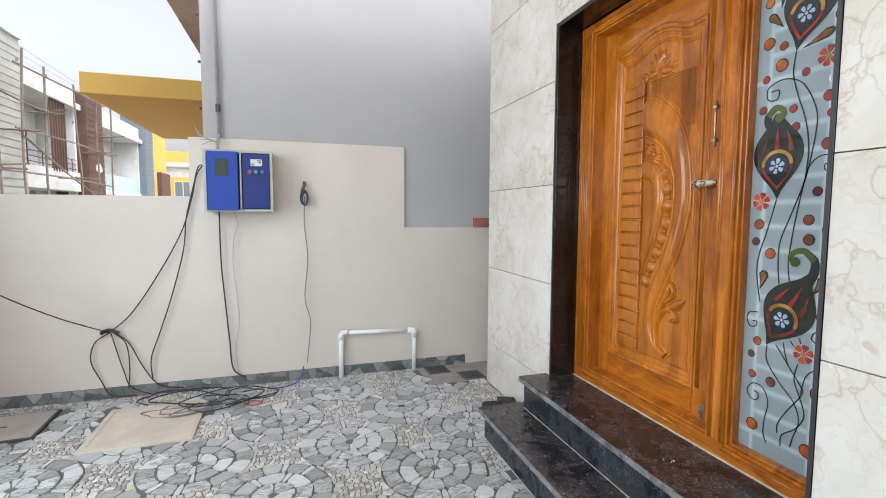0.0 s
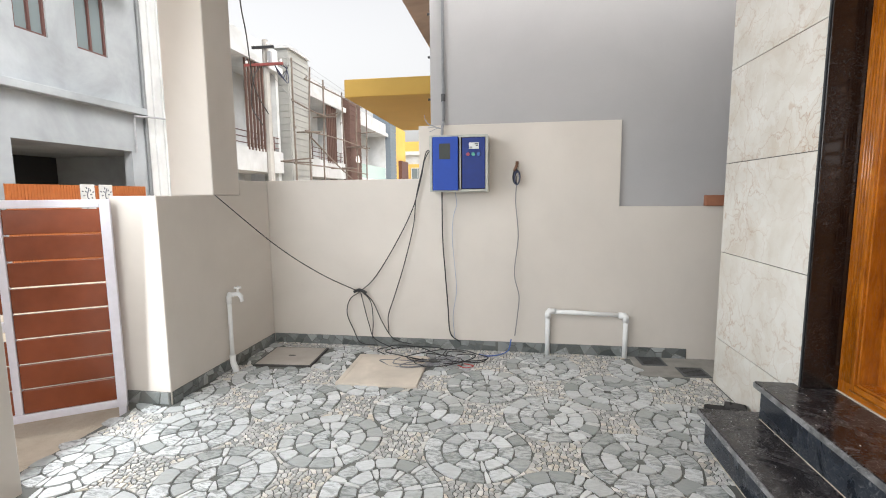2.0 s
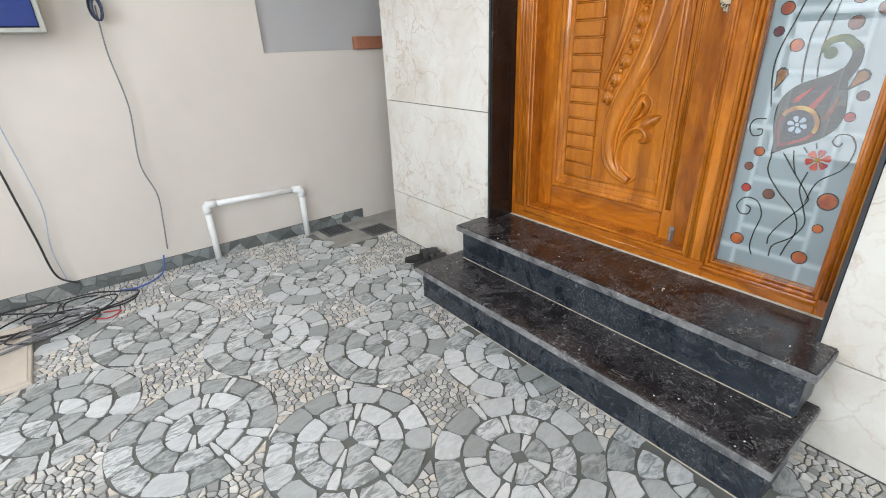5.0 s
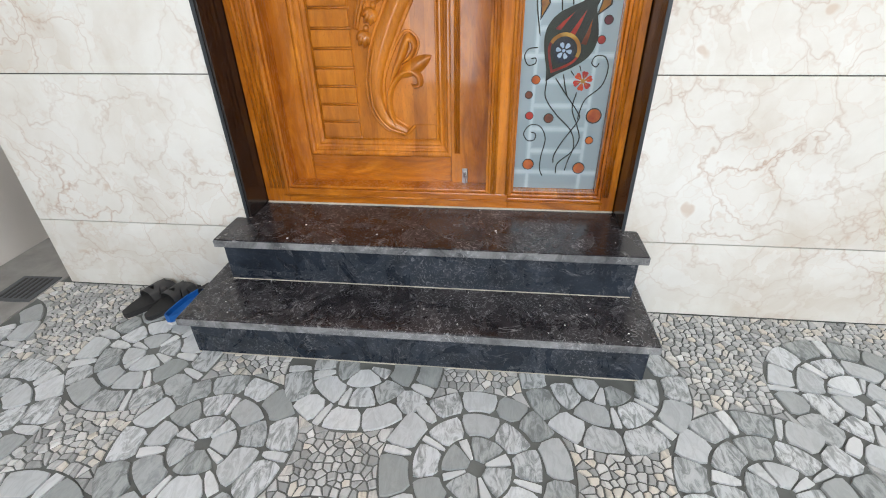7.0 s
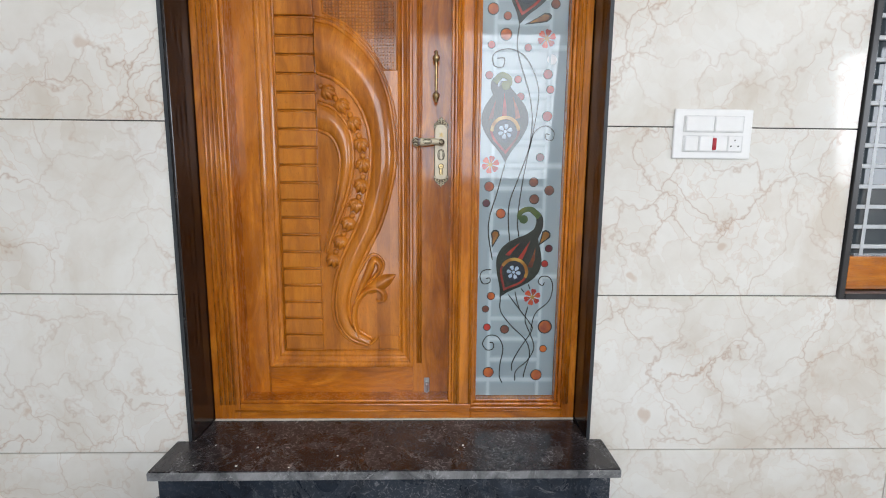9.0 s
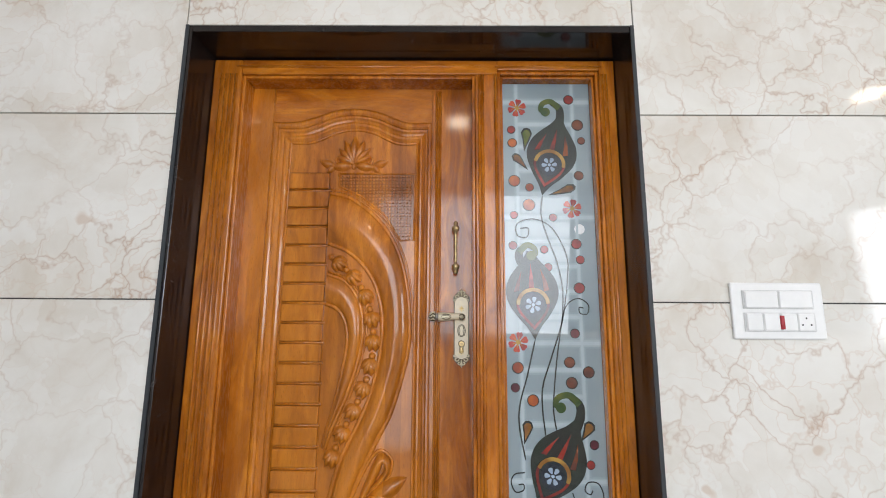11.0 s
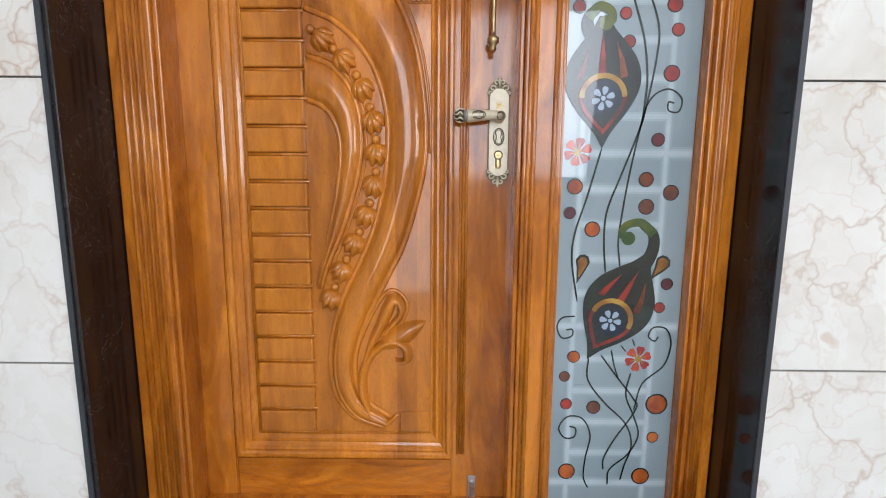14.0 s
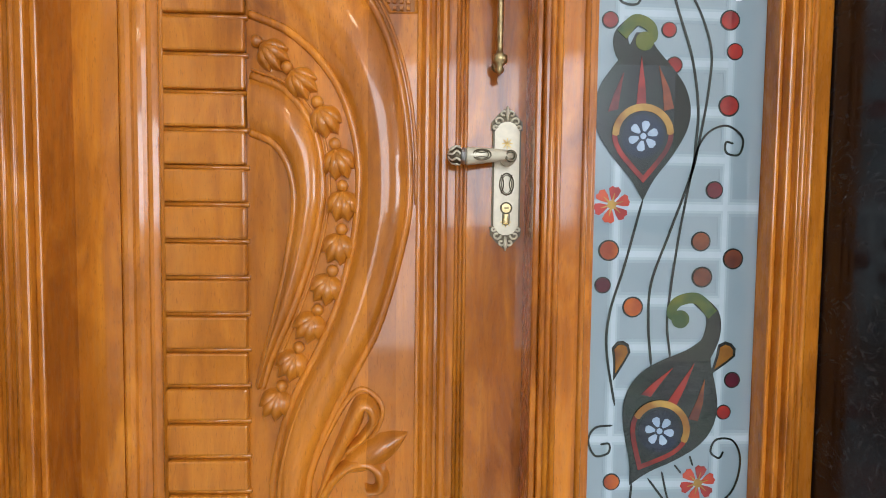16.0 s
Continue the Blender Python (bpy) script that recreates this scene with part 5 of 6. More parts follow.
cable("cable", [(-0.427, 4.195, 1.415), (-0.424, 4.195, 1.016), (-0.405, 4.195, 0.718), (-0.381, 4.195, 0.390), (-0.362, 4.195, 0.160), (-0.281, 4.195, 0.081)], 0.0055, BLACKC, "black cable dropping straight from the box")
cable("cable", [(-0.314, 4.195, 1.415), (-0.300, 4.195, 1.299), (-0.329, 4.195, 1.188), (-0.339, 4.195, 0.992), (-0.315, 4.195, 0.720), (-0.306, 4.195, 0.530), (-0.336, 4.195, 0.315), (-0.321, 4.195, 0.100)], 0.0032, LILAC, "thin pale cable dropping from the box")
cable("cable", [(0.210, 4.195, 1.534), (0.203, 4.195, 1.309), (0.226, 4.195, 1.023), (0.197, 4.195, 0.707), (0.238, 4.195, 0.510), (0.226, 4.195, 0.336), (0.205, 4.195, 0.154)], 0.0038, GREYC, "thin grey cable hanging from the wall hook")
cable("cable", [(0.175, 4.2, 0.12), (0.15, 4.17, 0.03), (0.08, 4.1, 0.012), (-0.02, 4.05, 0.012), (-0.1, 4.08, 0.014)], 0.005, plain("blue_sheath", (0.05, 0.12, 0.42), 0.5), "blue cable end trailing on the floor")
rng = random.Random(4)
for k in range(9):
    cx, cy = -0.48 + rng.uniform(-0.38, 0.42), 3.88 + rng.uniform(-0.14, 0.16)
    rx, ry = rng.uniform(0.13, 0.36), rng.uniform(0.06, 0.16)
    ph, tw = rng.uniform(0, 6.28), rng.uniform(-0.5, 0.5)
    turns = rng.uniform(0.7, 1.25)
    pts = []
    for j in range(13):
        a = ph + turns * math.tau * j / 12
        wob = 1 + 0.13 * math.sin(3 * a + k)
        x, y = rx * math.cos(a) * wob, ry * math.sin(a) * wob
        pts.append((cx + x * math.cos(tw) - y * math.sin(tw), min(4.19, cy + x * math.sin(tw) + y * math.cos(tw)), 0.012 + 0.003 * k + 0.01 * abs(math.sin(a * 1.5 + k))))
    cable("cable_coil", pts, 0.0045, BLACKC if k % 4 else GREYC, "loose black cable loops heaped on the floor", 4)
cable("cable_coil", [(-0.25, 3.8, 0.014), (-0.18, 3.75, 0.014), (-0.12, 3.8, 0.014), (-0.2, 3.84, 0.014)], 0.004, plain("red_cable", (0.4, 0.04, 0.03), 0.5), "short red cable loop on the floor")

# ---- white pipe hoop against the wall ----
PVC = plain("white_pvc", (0.78, 0.79, 0.79), 0.35, 0, 0.05)
hoop = root("pipe_hoop", (0, 0, 0), "white plastic pipe hoop standing against the wall", "pipe")
pa, pb, pt = (0.484, 4.19), (1.122, 4.19), 0.384
part("pipe", tube([(pa[0], pa[1], 0.0), (pa[0], pa[1], pt)], 0.021, 12), PVC, hoop, smooth=True)
part("pipe", tube([(pb[0], pb[1], 0.0), (pb[0], pb[1], pt - 0.02)], 0.021, 12), PVC, hoop, smooth=True)
part("pipe", tube([(pa[0], pa[1], pt), (pb[0], pb[1], pt - 0.02)], 0.019, 12), PVC, hoop, smooth=True)
for p, z, s in ((pa, pt, 1), (pb, pt - 0.02, -1)):
    part("elbow", tube([(p[0], p[1], z - 0.06), (p[0], p[1], z - 0.02), (p[0] + s * 0.008, p[1], z + 0.0), (p[0] + s * 0.06, p[1], z)], 0.026, 12), PVC, hoop, smooth=True)

# ---- garden tap on the gate-side wall ----
tp = root("garden_tap", (XG1, 3.51, 0), "white plastic water pipe and tap on the wall", "tap")
part("pipe", tube([(0.03, 0, 0.08), (0.03, 0, 0.575)], 0.016, 10), PVC, tp, smooth=True)
part("elbow", tube([(0.03, 0, 0.54), (0.03, 0, 0.60), (0.035, 0, 0.615), (0.07, 0.0, 0.615)], 0.02, 10), PVC, tp, smooth=True)
part("elbow", tube([(0.03, 0, 0.12), (0.03, 0, 0.07), (0.05, -0.02, 0.045), (0.085, -0.05, 0.03), (0.09, -0.055, 0.004)], 0.024, 10), PVC, tp, smooth=True)
part("spout", tube([(0.06, 0, 0.615), (0.115, 0, 0.62), (0.135, 0, 0.60), (0.14, 0, 0.56)], 1.0, 10, [0.017, 0.019, 0.016, 0.013]), PVC, tp, smooth=True)
part("tap_handle", tube([(0.108, 0, 0.625), (0.108, 0, 0.66)], 0.009, 8), PVC, tp)
for k in range(4):
    a = k * math.tau / 4 + 0.4
    part("handle_lobe", tube([(0.108, 0, 0.665), (0.108 + 0.026 * math.cos(a), 0.026 * math.sin(a), 0.672)], 0.009, 8), PVC, tp, smooth=True)

# ---- covers and drains let into the floor ----
STONE = paint("pale_stone_slab", (0.62, 0.55, 0.47), 0.8, 0.12, 0.4, 4.0)
COVER = paint("cement_cover", (0.40, 0.365, 0.33), 0.85, 0.12, 0.4, 4.0)
DARKRIM = plain("dark_steel_rim", (0.05, 0.048, 0.046), 0.6)
cov = root("access_cover", (-0.805, 3.65, 0), "pale cream stone access cover let into the floor", "cover", "floor covers", 1.5)
part("slab", box((-0.305, -0.315, -0.02), (0.305, 0.315, 0.016), 0.005, 2), STONE, cov)
bm = bmesh.new()
for lo, hi in (((-0.29, -0.3, 0.0155), (0.29, -0.275, 0.019)), ((-0.29, 0.275, 0.0155), (0.29, 0.3, 0.019)), ((-0.29, -0.274, 0.0155), (-0.265, 0.274, 0.019)), ((0.265, -0.274, 0.0155), (0.29, 0.274, 0.019))):
    put_box(bm, lo, hi, 0.001)
part("border", bm, STONE, cov)
cov = root("access_cover", (-1.69, 3.84, 0), "grey cement access cover in a dark rim", "cover", "floor covers", 4.0)
part("rim", box((-0.245, -0.225, -0.02), (0.245, 0.225, 0.012), 0.002), DARKRIM, cov, "dark steel rim")
part("slab", box((-0.228, -0.208, 0.0), (0.228, 0.208, 0.016), 0.003), COVER, cov)
part("lifting_eye", box((-0.03, -0.008, 0.014), (0.03, 0.008, 0.019), 0.002), DARKRIM, cov)
structure("floor_patch", box((1.16, 3.8, -0.02), (XW + 1.2, YB - 0.002, 0.0025), 0.001), paint("dusty_cement", (0.34, 0.325, 0.30), 0.9, 0.2, 0.4, 5.0), "dusty cement patch round the drains", "floor patch")
for dx, dy in ((1.315, 4.12), (1.565, 3.91)):
    dr = root("drain_grate", (dx, dy, 0), "small dark square drain grate in the floor", "drain", "floor drains", 2.0)
    part("rim", box((-0.1, -0.1, -0.02), (0.1, 0.1, 0.007), 0.002), plain("slate_drain", (0.085, 0.09, 0.095), 0.45), dr)
    for k in range(6):
        part("grate_bar", box((-0.08, -0.075 + k * 0.027, 0.0065), (0.08, -0.063 + k * 0.027, 0.0095), 0.001), DARKRIM, dr)

# ---- slippers beside the step ----
RUBBER = plain("black_worn_rubber", (0.026, 0.025, 0.025), 0.7, 0, 0.3)
BLUER = plain("blue_slipper_foam", (0.01, 0.12, 0.42), 0.55)
STRAPR = plain("dusty_black_strap", (0.048, 0.046, 0.046), 0.6, 0, 0.35)
WHITER = plain("white_sole", (0.6, 0.6, 0.58), 0.6)


def sole(bm, z0, z1, grow=0.0, length=0.28):
    out = []
    for k in range(24):
        a = k * math.tau / 24
        t = (1 - math.cos(a)) / 2
        half = (0.036 + 0.014 * math.sin(math.pi * min(1, t * 0.95)) ** 2 + 0.008 * t) * abs(math.sin(a)) ** 0.55 + 0.0005
        out.append((math.copysign(half + grow, math.sin(a)) if abs(math.sin(a)) > 1e-6 else 0.0, (t - 0.5) * length))
    put_prism(bm, out, z1 - z0, "z", z0)
    return bm


def slipper(at_, turn, top, under, strap, label, crossed=True):
    s = root("slipper", at_, label, "slipper", "slippers by the step", turn)
    part("sole", sole(bmesh.new(), 0, 0.014), under, s)
    part("footbed", sole(bmesh.new(), 0.0145, 0.024, -0.002), top, s)
    for a, b in (((-0.047, -0.01), (0.044, 0.075)), ((0.047, -0.01), (-0.044, 0.075)), ((-0.047, 0.025), (0.042, 0.085)), ((0.047, 0.025), (-0.042, 0.085)), ((-0.047, -0.015), (0.047, -0.012))) if crossed else (((-0.045, 0.06), (0.045, 0.06)), ((-0.045, 0.08), (0.045, 0.08))):
        mid_ = ((a[0] + b[0]) / 2, (a[1] + b[1]) / 2)
        arc = spline([(a[0], a[1], 0.016), (a[0] * 0.75 + mid_[0] * 0.25, a[1] * 0.7 + mid_[1] * 0.3, 0.052), (mid_[0], mid_[1], 0.066), (b[0] * 0.75 + mid_[0] * 0.25, b[1] * 0.7 + mid_[1] * 0.3, 0.052), (b[0], b[1], 0.016)], 4)
        bm = bmesh.new()
        rows = []
        for p in arc:
            rows.append([bm.verts.new(p + Vector((0, dy, dz))) for dy, dz in ((-0.013, 0), (0.013, 0), (0.013, 0.005), (-0.013, 0.005))])
        for r, q in zip(rows, rows[1:]):
            for k in range(4):
                bm.faces.new((r[k], r[(k + 1) % 4], q[(k + 1) % 4], q[k]))
        bmesh.ops.recalc_face_normals(bm, faces=bm.faces[:])
        part("strap", bm, strap, s)
    if not crossed:
        bm = sole(bmesh.new(), 0.024, 0.046, -0.001)
        bmesh.ops.delete(bm, geom=[f for f in bm.faces if abs(f.normal.z) > 0.7], context="FACES")
        bmesh.ops.solidify(bm, geom=bm.faces[:], thickness=0.006)
        part("rim", bm, top, s)
    return s


slipper((1.538, 3.235, 0), -111, RUBBER, RUBBER, STRAPR, "black worn rubber slipper with crossed straps")
slipper((1.53, 3.13, 0), -108, RUBBER, RUBBER, STRAPR, "black worn rubber slipper with crossed straps")
slipper((1.51, 3.012, 0), -112, BLUER, WHITER, RUBBER, "blue foam slipper with a white sole", False)
slipper((1.56, 2.925, 0), -110, RUBBER, RUBBER, STRAPR, "black slipper beside the blue one", False)

# ---- brick on the boundary wall ----
BRICK = paint("red_clay_brick", (0.36, 0.15, 0.085), 0.9, 0.2, 0.5, 5.0)
tagged(mesh_ob("brick", box((1.70, YB - 0.03, 1.275), (1.93, YB + 0.027, 1.36), 0.006, 2), BRICK), "red clay brick lying on the boundary wall", "brick")

# ---- gate, standing ajar outwards ----
LILACP = plain("white_gate_paint", (0.76, 0.74, 0.82), 0.35, 0, 0.05)
SLATW = plain("red_brown_gate_laminate", (0.24, 0.062, 0.026), 0.22, 0, 0.18, 3)
gate = root("gate", (-2.355, 2.83, -0.12), "white steel gate with brown wooden slats, ajar", "gate", turn=214)
GL, GZ0, GZ1 = 1.15, 0.12, 1.49
for u0, u1, z0, z1 in ((0, 0.055, GZ0, GZ1), (GL - 0.055, GL, GZ0, GZ1), (0.535, 0.575, GZ0 + 0.05, GZ1 - 0.05), (0.055, GL - 0.055, GZ0, GZ0 + 0.05), (0.055, GL - 0.055, GZ1 - 0.05, GZ1), (0.575, GL - 0.055, 0.70, 0.76), (0.005, 0.05, 0.0, GZ0)):
    part("gate_frame", box((u0, -0.02, z0), (u1, 0.02, z1), 0.003), LILACP, gate)
SP = (GZ1 - GZ0 - 0.1) / 8
for k in range(8):
    z0 = GZ0 + 0.054 + k * SP
    for u0, u1 in ((0.057, 0.533), (0.577, GL - 0.057)):
        if u0 > 0.5 and k == 3:
            continue
        part("slat", box((u0, -0.012, z0), (u1, 0.012, z0 + SP - 0.012), 0.003), SLATW, gate)

# ---- ceiling lamps ----
for lx, ly in ((-0.1, 1.75), (-0.1, -1.27)):
    lm = root("ceiling_lamp", (lx, ly, ZC), "round white ceiling lamp, lit warm", "ceiling lamp", "porch ceiling lamps")
    part("housing", tube([(0, 0, -0.03), (0, 0, 0)], 0.11, 24), SWHITE, lm)
    glow = Mat("lamp_diffuser", (0.9, 0.9, 0.85), 0.5)
    glow.b.inputs["Emission Color"].default_value = (1.0, 0.86, 0.66, 1)
    glow.b.inputs["Emission Strength"].default_value = 2.0
    part("diffuser", tube([(0, 0, -0.036), (0, 0, -0.0305)], 0.095, 24), glow.m, lm)
    ar = new("lamp_light", bpy.data.lights.new("lamp_light", "AREA"))
    ar.data.shape, ar.data.size, ar.data.energy, ar.data.color = "DISK", 0.19, LAMP_W, (1.0, 0.80, 0.55)
    ar.matrix_world = look((lx, ly, ZC - 0.04), (lx, ly, 0))

# ---- across the street ----
BROWNW = paint("brown_cladding", (0.12, 0.068, 0.055), 0.7, 0.15)
GREYSLAT = paint("grey_slat_cladding", (0.36, 0.37, 0.355), 0.7, 0.12)
# near-black back walls: the darkness of unlit rooms put into the paint
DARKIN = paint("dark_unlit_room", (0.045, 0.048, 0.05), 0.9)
BAMBOO = plain("bamboo_pole", (0.17, 0.14, 0.12), 0.85, 0, 0.3, 4)
WFRAME = plain("brown_window_frame", (0.10, 0.045, 0.04), 0.5)
WGLASS = Mat("street_window_glass", (0.16, 0.20, 0.21), 0.05).m
GREENGLASS = Mat("pale_green_glass", (0.42, 0.55, 0.52), 0.05).m
RUSTIRON = plain("red_oxide_iron", (0.22, 0.055, 0.05), 0.7)
XS = -10.0                        # facade line


def street_window(house, y0, y1, z0, z1, x=XS):
    w = part("window", box((x - 0.06, y0, z0), (x - 0.045, y1, z1)), WGLASS, house)
    t = 0.05
    for lo, hi in (((y0, z0), (y0 + t, z1)), ((y1 - t, z0), (y1, z1)), ((y0 + t, z0), (y1 - t, z0 + t)), ((y0 + t, z1 - t), (y1 - t, z1)), (((y0 + y1) / 2 - t / 2, z0 + t), ((y0 + y1) / 2 + t / 2, z1 - t))):
        part("frame", box((x - 0.045, lo[0], lo[1]), (x + 0.01, hi[0], hi[1])), WFRAME, w)
    return w


def holed(y0, y1, z0, z1, holes, x0, x1):
    """An upright wall slab with rectangular openings (y0, y1, z0, z1)."""
    bm = bmesh.new()
    ys = sorted({y0, y1, *[h[0] for h in holes], *[h[1] for h in holes]})
    zs = sorted({z0, z1, *[h[2] for h in holes], *[h[3] for h in holes]})
    for a, b in zip(ys, ys[1:]):
        for c, d in zip(zs, zs[1:]):
            ym, zm = (a + b) / 2, (c + d) / 2
            if not any(h[0] < ym < h[1] and h[2] < zm < h[3] for h in holes):
                put_box(bm, (x0, a, c), (x1, b, d))
    bmesh.ops.remove_doubles(bm, verts=bm.verts[:], dist=0.001)
    return bm


# raw white-grey house opposite
ha = root("opposite_house", (0, 0, 0), "unfinished pale grey plastered two-storey house across the street", "house")
holes = [(7.2, 7.95, 4.9, 6.4), (8.72, 9.42, 4.9, 6.4), (10.12, 10.95, 4.9, 6.4), (8.4, 11.45, -0.2, 2.63), (3.0, 7.4, -0.2, 2.63)]
part("wall", holed(2.6, 12.9, -0.2, 8.6, holes, XS - 0.25, XS), RAWWALL, ha)
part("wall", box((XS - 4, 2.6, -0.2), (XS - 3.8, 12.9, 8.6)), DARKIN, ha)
part("wall", box((XS - 4, 12.7, -0.2), (XS - 0.25, 12.9, 8.6)), RAWWALL, ha)
part("roof", box((XS - 4, 2.6, 8.45), (XS - 0.25, 12.7, 8.6)), RAWWALL, ha)
part("floor_slab", box((XS - 3.8, 2.6, 2.63), (XS - 0.25, 12.7, 2.8)), RAWWALL, ha)
part("band", box((XS, 2.6, 3.62), (XS + 0.22, 11.85, 3.8), 0.01), RAWWALL, ha, "projecting plaster band")
part("band", box((XS, 2.6, 6.65), (XS + 0.4, 11.4, 6.85), 0.01), RAWWALL, ha)
for k, (y0, y1, dx) in enumerate(((12.08, 12.3, 0.03), (12.3, 12.42, 0.08), (12.42, 12.62, 0.04), (12.62, 12.9, 0.09))):
    part("pilaster", box((XS + 0.002, y0, -0.1), (XS + dx, y1, 8.6), 0.008), WHITEWALL, ha)
for z in (1.6, 3.9, 6.3):
    part("niche", box((XS + 0.088, 12.66, z), (XS + 0.094, 12.84, z + 0.45)), RAWWALL, ha, "patch of bare grey plaster")
for k in range(20):
    part("rung", tube([(XS + 0.09, 12.86, 0.9 + k * 0.34), (XS + 0.09, 12.97, 0.9 + k * 0.34)], 0.012, 5), BLACKM, ha)
part("bracket_pipe", tube(spline([(XS + 0.1, 11.5, 2.6), (XS + 0.12, 11.5, 3.45), (XS + 0.2, 11.6, 3.55), (XS + 0.25, 12.6, 3.62), (XS + 0.25, 12.7, 3.45)], 4), 0.03, 6), CONDUIT, ha, "grey cable pipe on the facade")
part("downpipe", tube([(XS + 0.06, 11.95, -0.2), (XS + 0.06, 11.95, 8.5)], 0.05, 8), plain("grey_downpipe", (0.16, 0.17, 0.18), 0.5), ha, "dark grey drainpipe")
for y0, y1 in ((7.2, 7.95), (8.72, 9.42), (10.12, 10.95)):
    street_window(ha, y0, y1, 4.9, 6.4, XS - 0.05)
part("pillar", box((XS - 1.8, 9.1, -0.2), (XS - 1.5, 9.3, 2.63)), RAWWALL, ha)
part("meter_box", box((XS - 0.9, 10.35, 1.0), (XS - 0.7, 10.75, 1.6), 0.01), BLUE, ha, "blue meter box")

# orange gate of the house opposite
ORANGEW = paint("orange_brown_gate_paint", (0.36, 0.11, 0.03), 0.5, 0.1)
gg = root("street_gate", (-9.0, 0, 0), "orange-brown ribbed gate with two white emblem plates", "gate")
part("gate_panel", box((-0.02, 7.4, -0.12), (0.02, 10.65, 1.66)), ORANGEW, gg)
for k in range(54):
    part("rib", box((0.02, 7.42 + k * 0.06, 0.0), (0.035, 7.45 + k * 0.06, 1.66)), ORANGEW, gg)
for y in (8.85, 9.3):
    pl = part("emblem_plate", box((0.036, y, 1.05), (0.05, y + 0.34, 1.68)), WHITEWALL, gg, "white plate with a tree emblem")
    ink = plain("emblem_grey", (0.12, 0.13, 0.16), 0.6)
    part("emblem", tube(spline([(0.052, y + 0.1, 1.1), (0.052, y + 0.17, 1.3), (0.052, y + 0.15, 1.45), (0.052, y + 0.2, 1.6)], 4), 0.011, 6), ink, pl)
    for k in range(11):
        a, r = k * 2.4, 0.05 + 0.008 * k
        part("emblem_leaf", tube([(0.052, y + 0.17 + r * math.cos(a), 1.46 + 1.25 * r * math.sin(a)), (0.052, y + 0.17 + (r + 0.035) * math.cos(a), 1.46 + 1.25 * (r + 0.035) * math.sin(a))], 0.013, 6), ink, pl)


def terrace(name, y0, y1, top, label, depth=1.5, glassy=False, slats=None):
    """A white two-storey terrace house with a deep first-floor balcony."""
    h = root(name, (0, 0, 0), label, "house", "houses along the street")
    part("wall", holed(y0, y1, -0.2, top, [(y0 + 0.5, y1 - 0.5, -0.1, 2.5)], XS - depth - 0.2, XS - depth), WHITEWALL, h)
    part("wall", box((XS - 5, y0, -0.2), (XS - depth - 0.25, y0 + 0.15, top)), WHITEWALL, h)
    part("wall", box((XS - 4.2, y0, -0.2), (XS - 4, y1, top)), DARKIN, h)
    for y in (y0, y1 - 0.2):
        part("side_wall", box((XS - depth, y, 2.4), (XS, y + 0.2, top)), WHITEWALL, h)
        part("pillar", box((XS - 0.35, y, -0.2), (XS - 0.05, y + 0.25, 2.4)), WHITEWALL, h)
    part("balcony", box((XS - depth, y0, 2.4), (XS + 0.1, y1, 2.62)), WHITEWALL, h)
    if glassy:
        part("balustrade", box((XS + 0.0, y0 + 0.2, 2.62), (XS + 0.03, y1 - 0.2, 3.55)), GREENGLASS, h, "pale green glass balustrade")
    else:
        part("parapet", box((XS - 0.05, y0, 2.62), (XS + 0.1, y1, 3.3)), WHITEWALL, h)
    part("roof", box((XS - 5, y0, top - 1.0), (XS + 0.25, y1, top - 0.75)), WHITEWALL, h)
    part("parapet", box((XS - 0.1, y0, top - 0.75), (XS + 0.05, y1, top), 0.02), WHITEWALL, h)
    if slats:
        for k in range(6):
            part("slat", box((XS + 0.06, slats + k * 0.24, 3.2), (XS + 0.14, slats + k * 0.24 + 0.06, top - 0.75)), BROWNW, h, "tall brown facade slat" if k == 0 else "")
    if not glassy:
        for k in range(3):
            part("rail", tube([(XS + 0.02, y0 + 0.2, 3.45 + 0.22 * k), (XS + 0.02, y1 - 0.2, 3.45 + 0.22 * k)], 0.022, 6), WFRAME, h)
        for k in range(4):
            y = y0 + 0.6 + k * (y1 - y0 - 1.2) / 3
            part("rail_post", tube([(XS + 0.02, y, 3.3), (XS + 0.02, y, 3.93)], 0.022, 6), WFRAME, h)
    ym = (y0 + y1) / 2
    for a in (-1, 1):
        w = part("window", box((XS - depth, ym + a * 1.0 - 0.5, 3.3), (XS - depth + 0.02, ym + a * 1.0 + 0.5, 5.0)), WGLASS, h)
        part("frame", box((XS - depth + 0.02, ym + a - 0.52, 3.25), (XS - depth + 0.05, ym + a - 0.46, 5.05)), WFRAME, w)
        part("frame", box((XS - depth + 0.02, ym + a + 0.46, 3.25), (XS - depth + 0.05, ym + a + 0.52, 5.05)), WFRAME, w)
    return h


def tower(y0, y1, top, mat, label, proud=0.35):
    h = root("clad_tower", (0, 0, 0), label, "facade tower", "houses along the street")
    part("core", box((XS - 1.0, y0, -0.2), (XS + proud, y1, top)), mat, h)
    n = int(top / 0.28)
    for k in range(n):
        part("board", box((XS + proud, y0, 0.1 + k * 0.28), (XS + proud + 0.04, y1, 0.34 + k * 0.28)), mat, h)
        part("board", box((XS - 0.9, y0 - 0.03, 0.1 + k * 0.28), (XS + proud, y0, 0.34 + k * 0.28)), mat, h)
    part("coping", box((XS - 1.05, y0 - 0.08, top), (XS + proud + 0.1, y1 + 0.05, top + 0.12)), WHITEWALL, h)


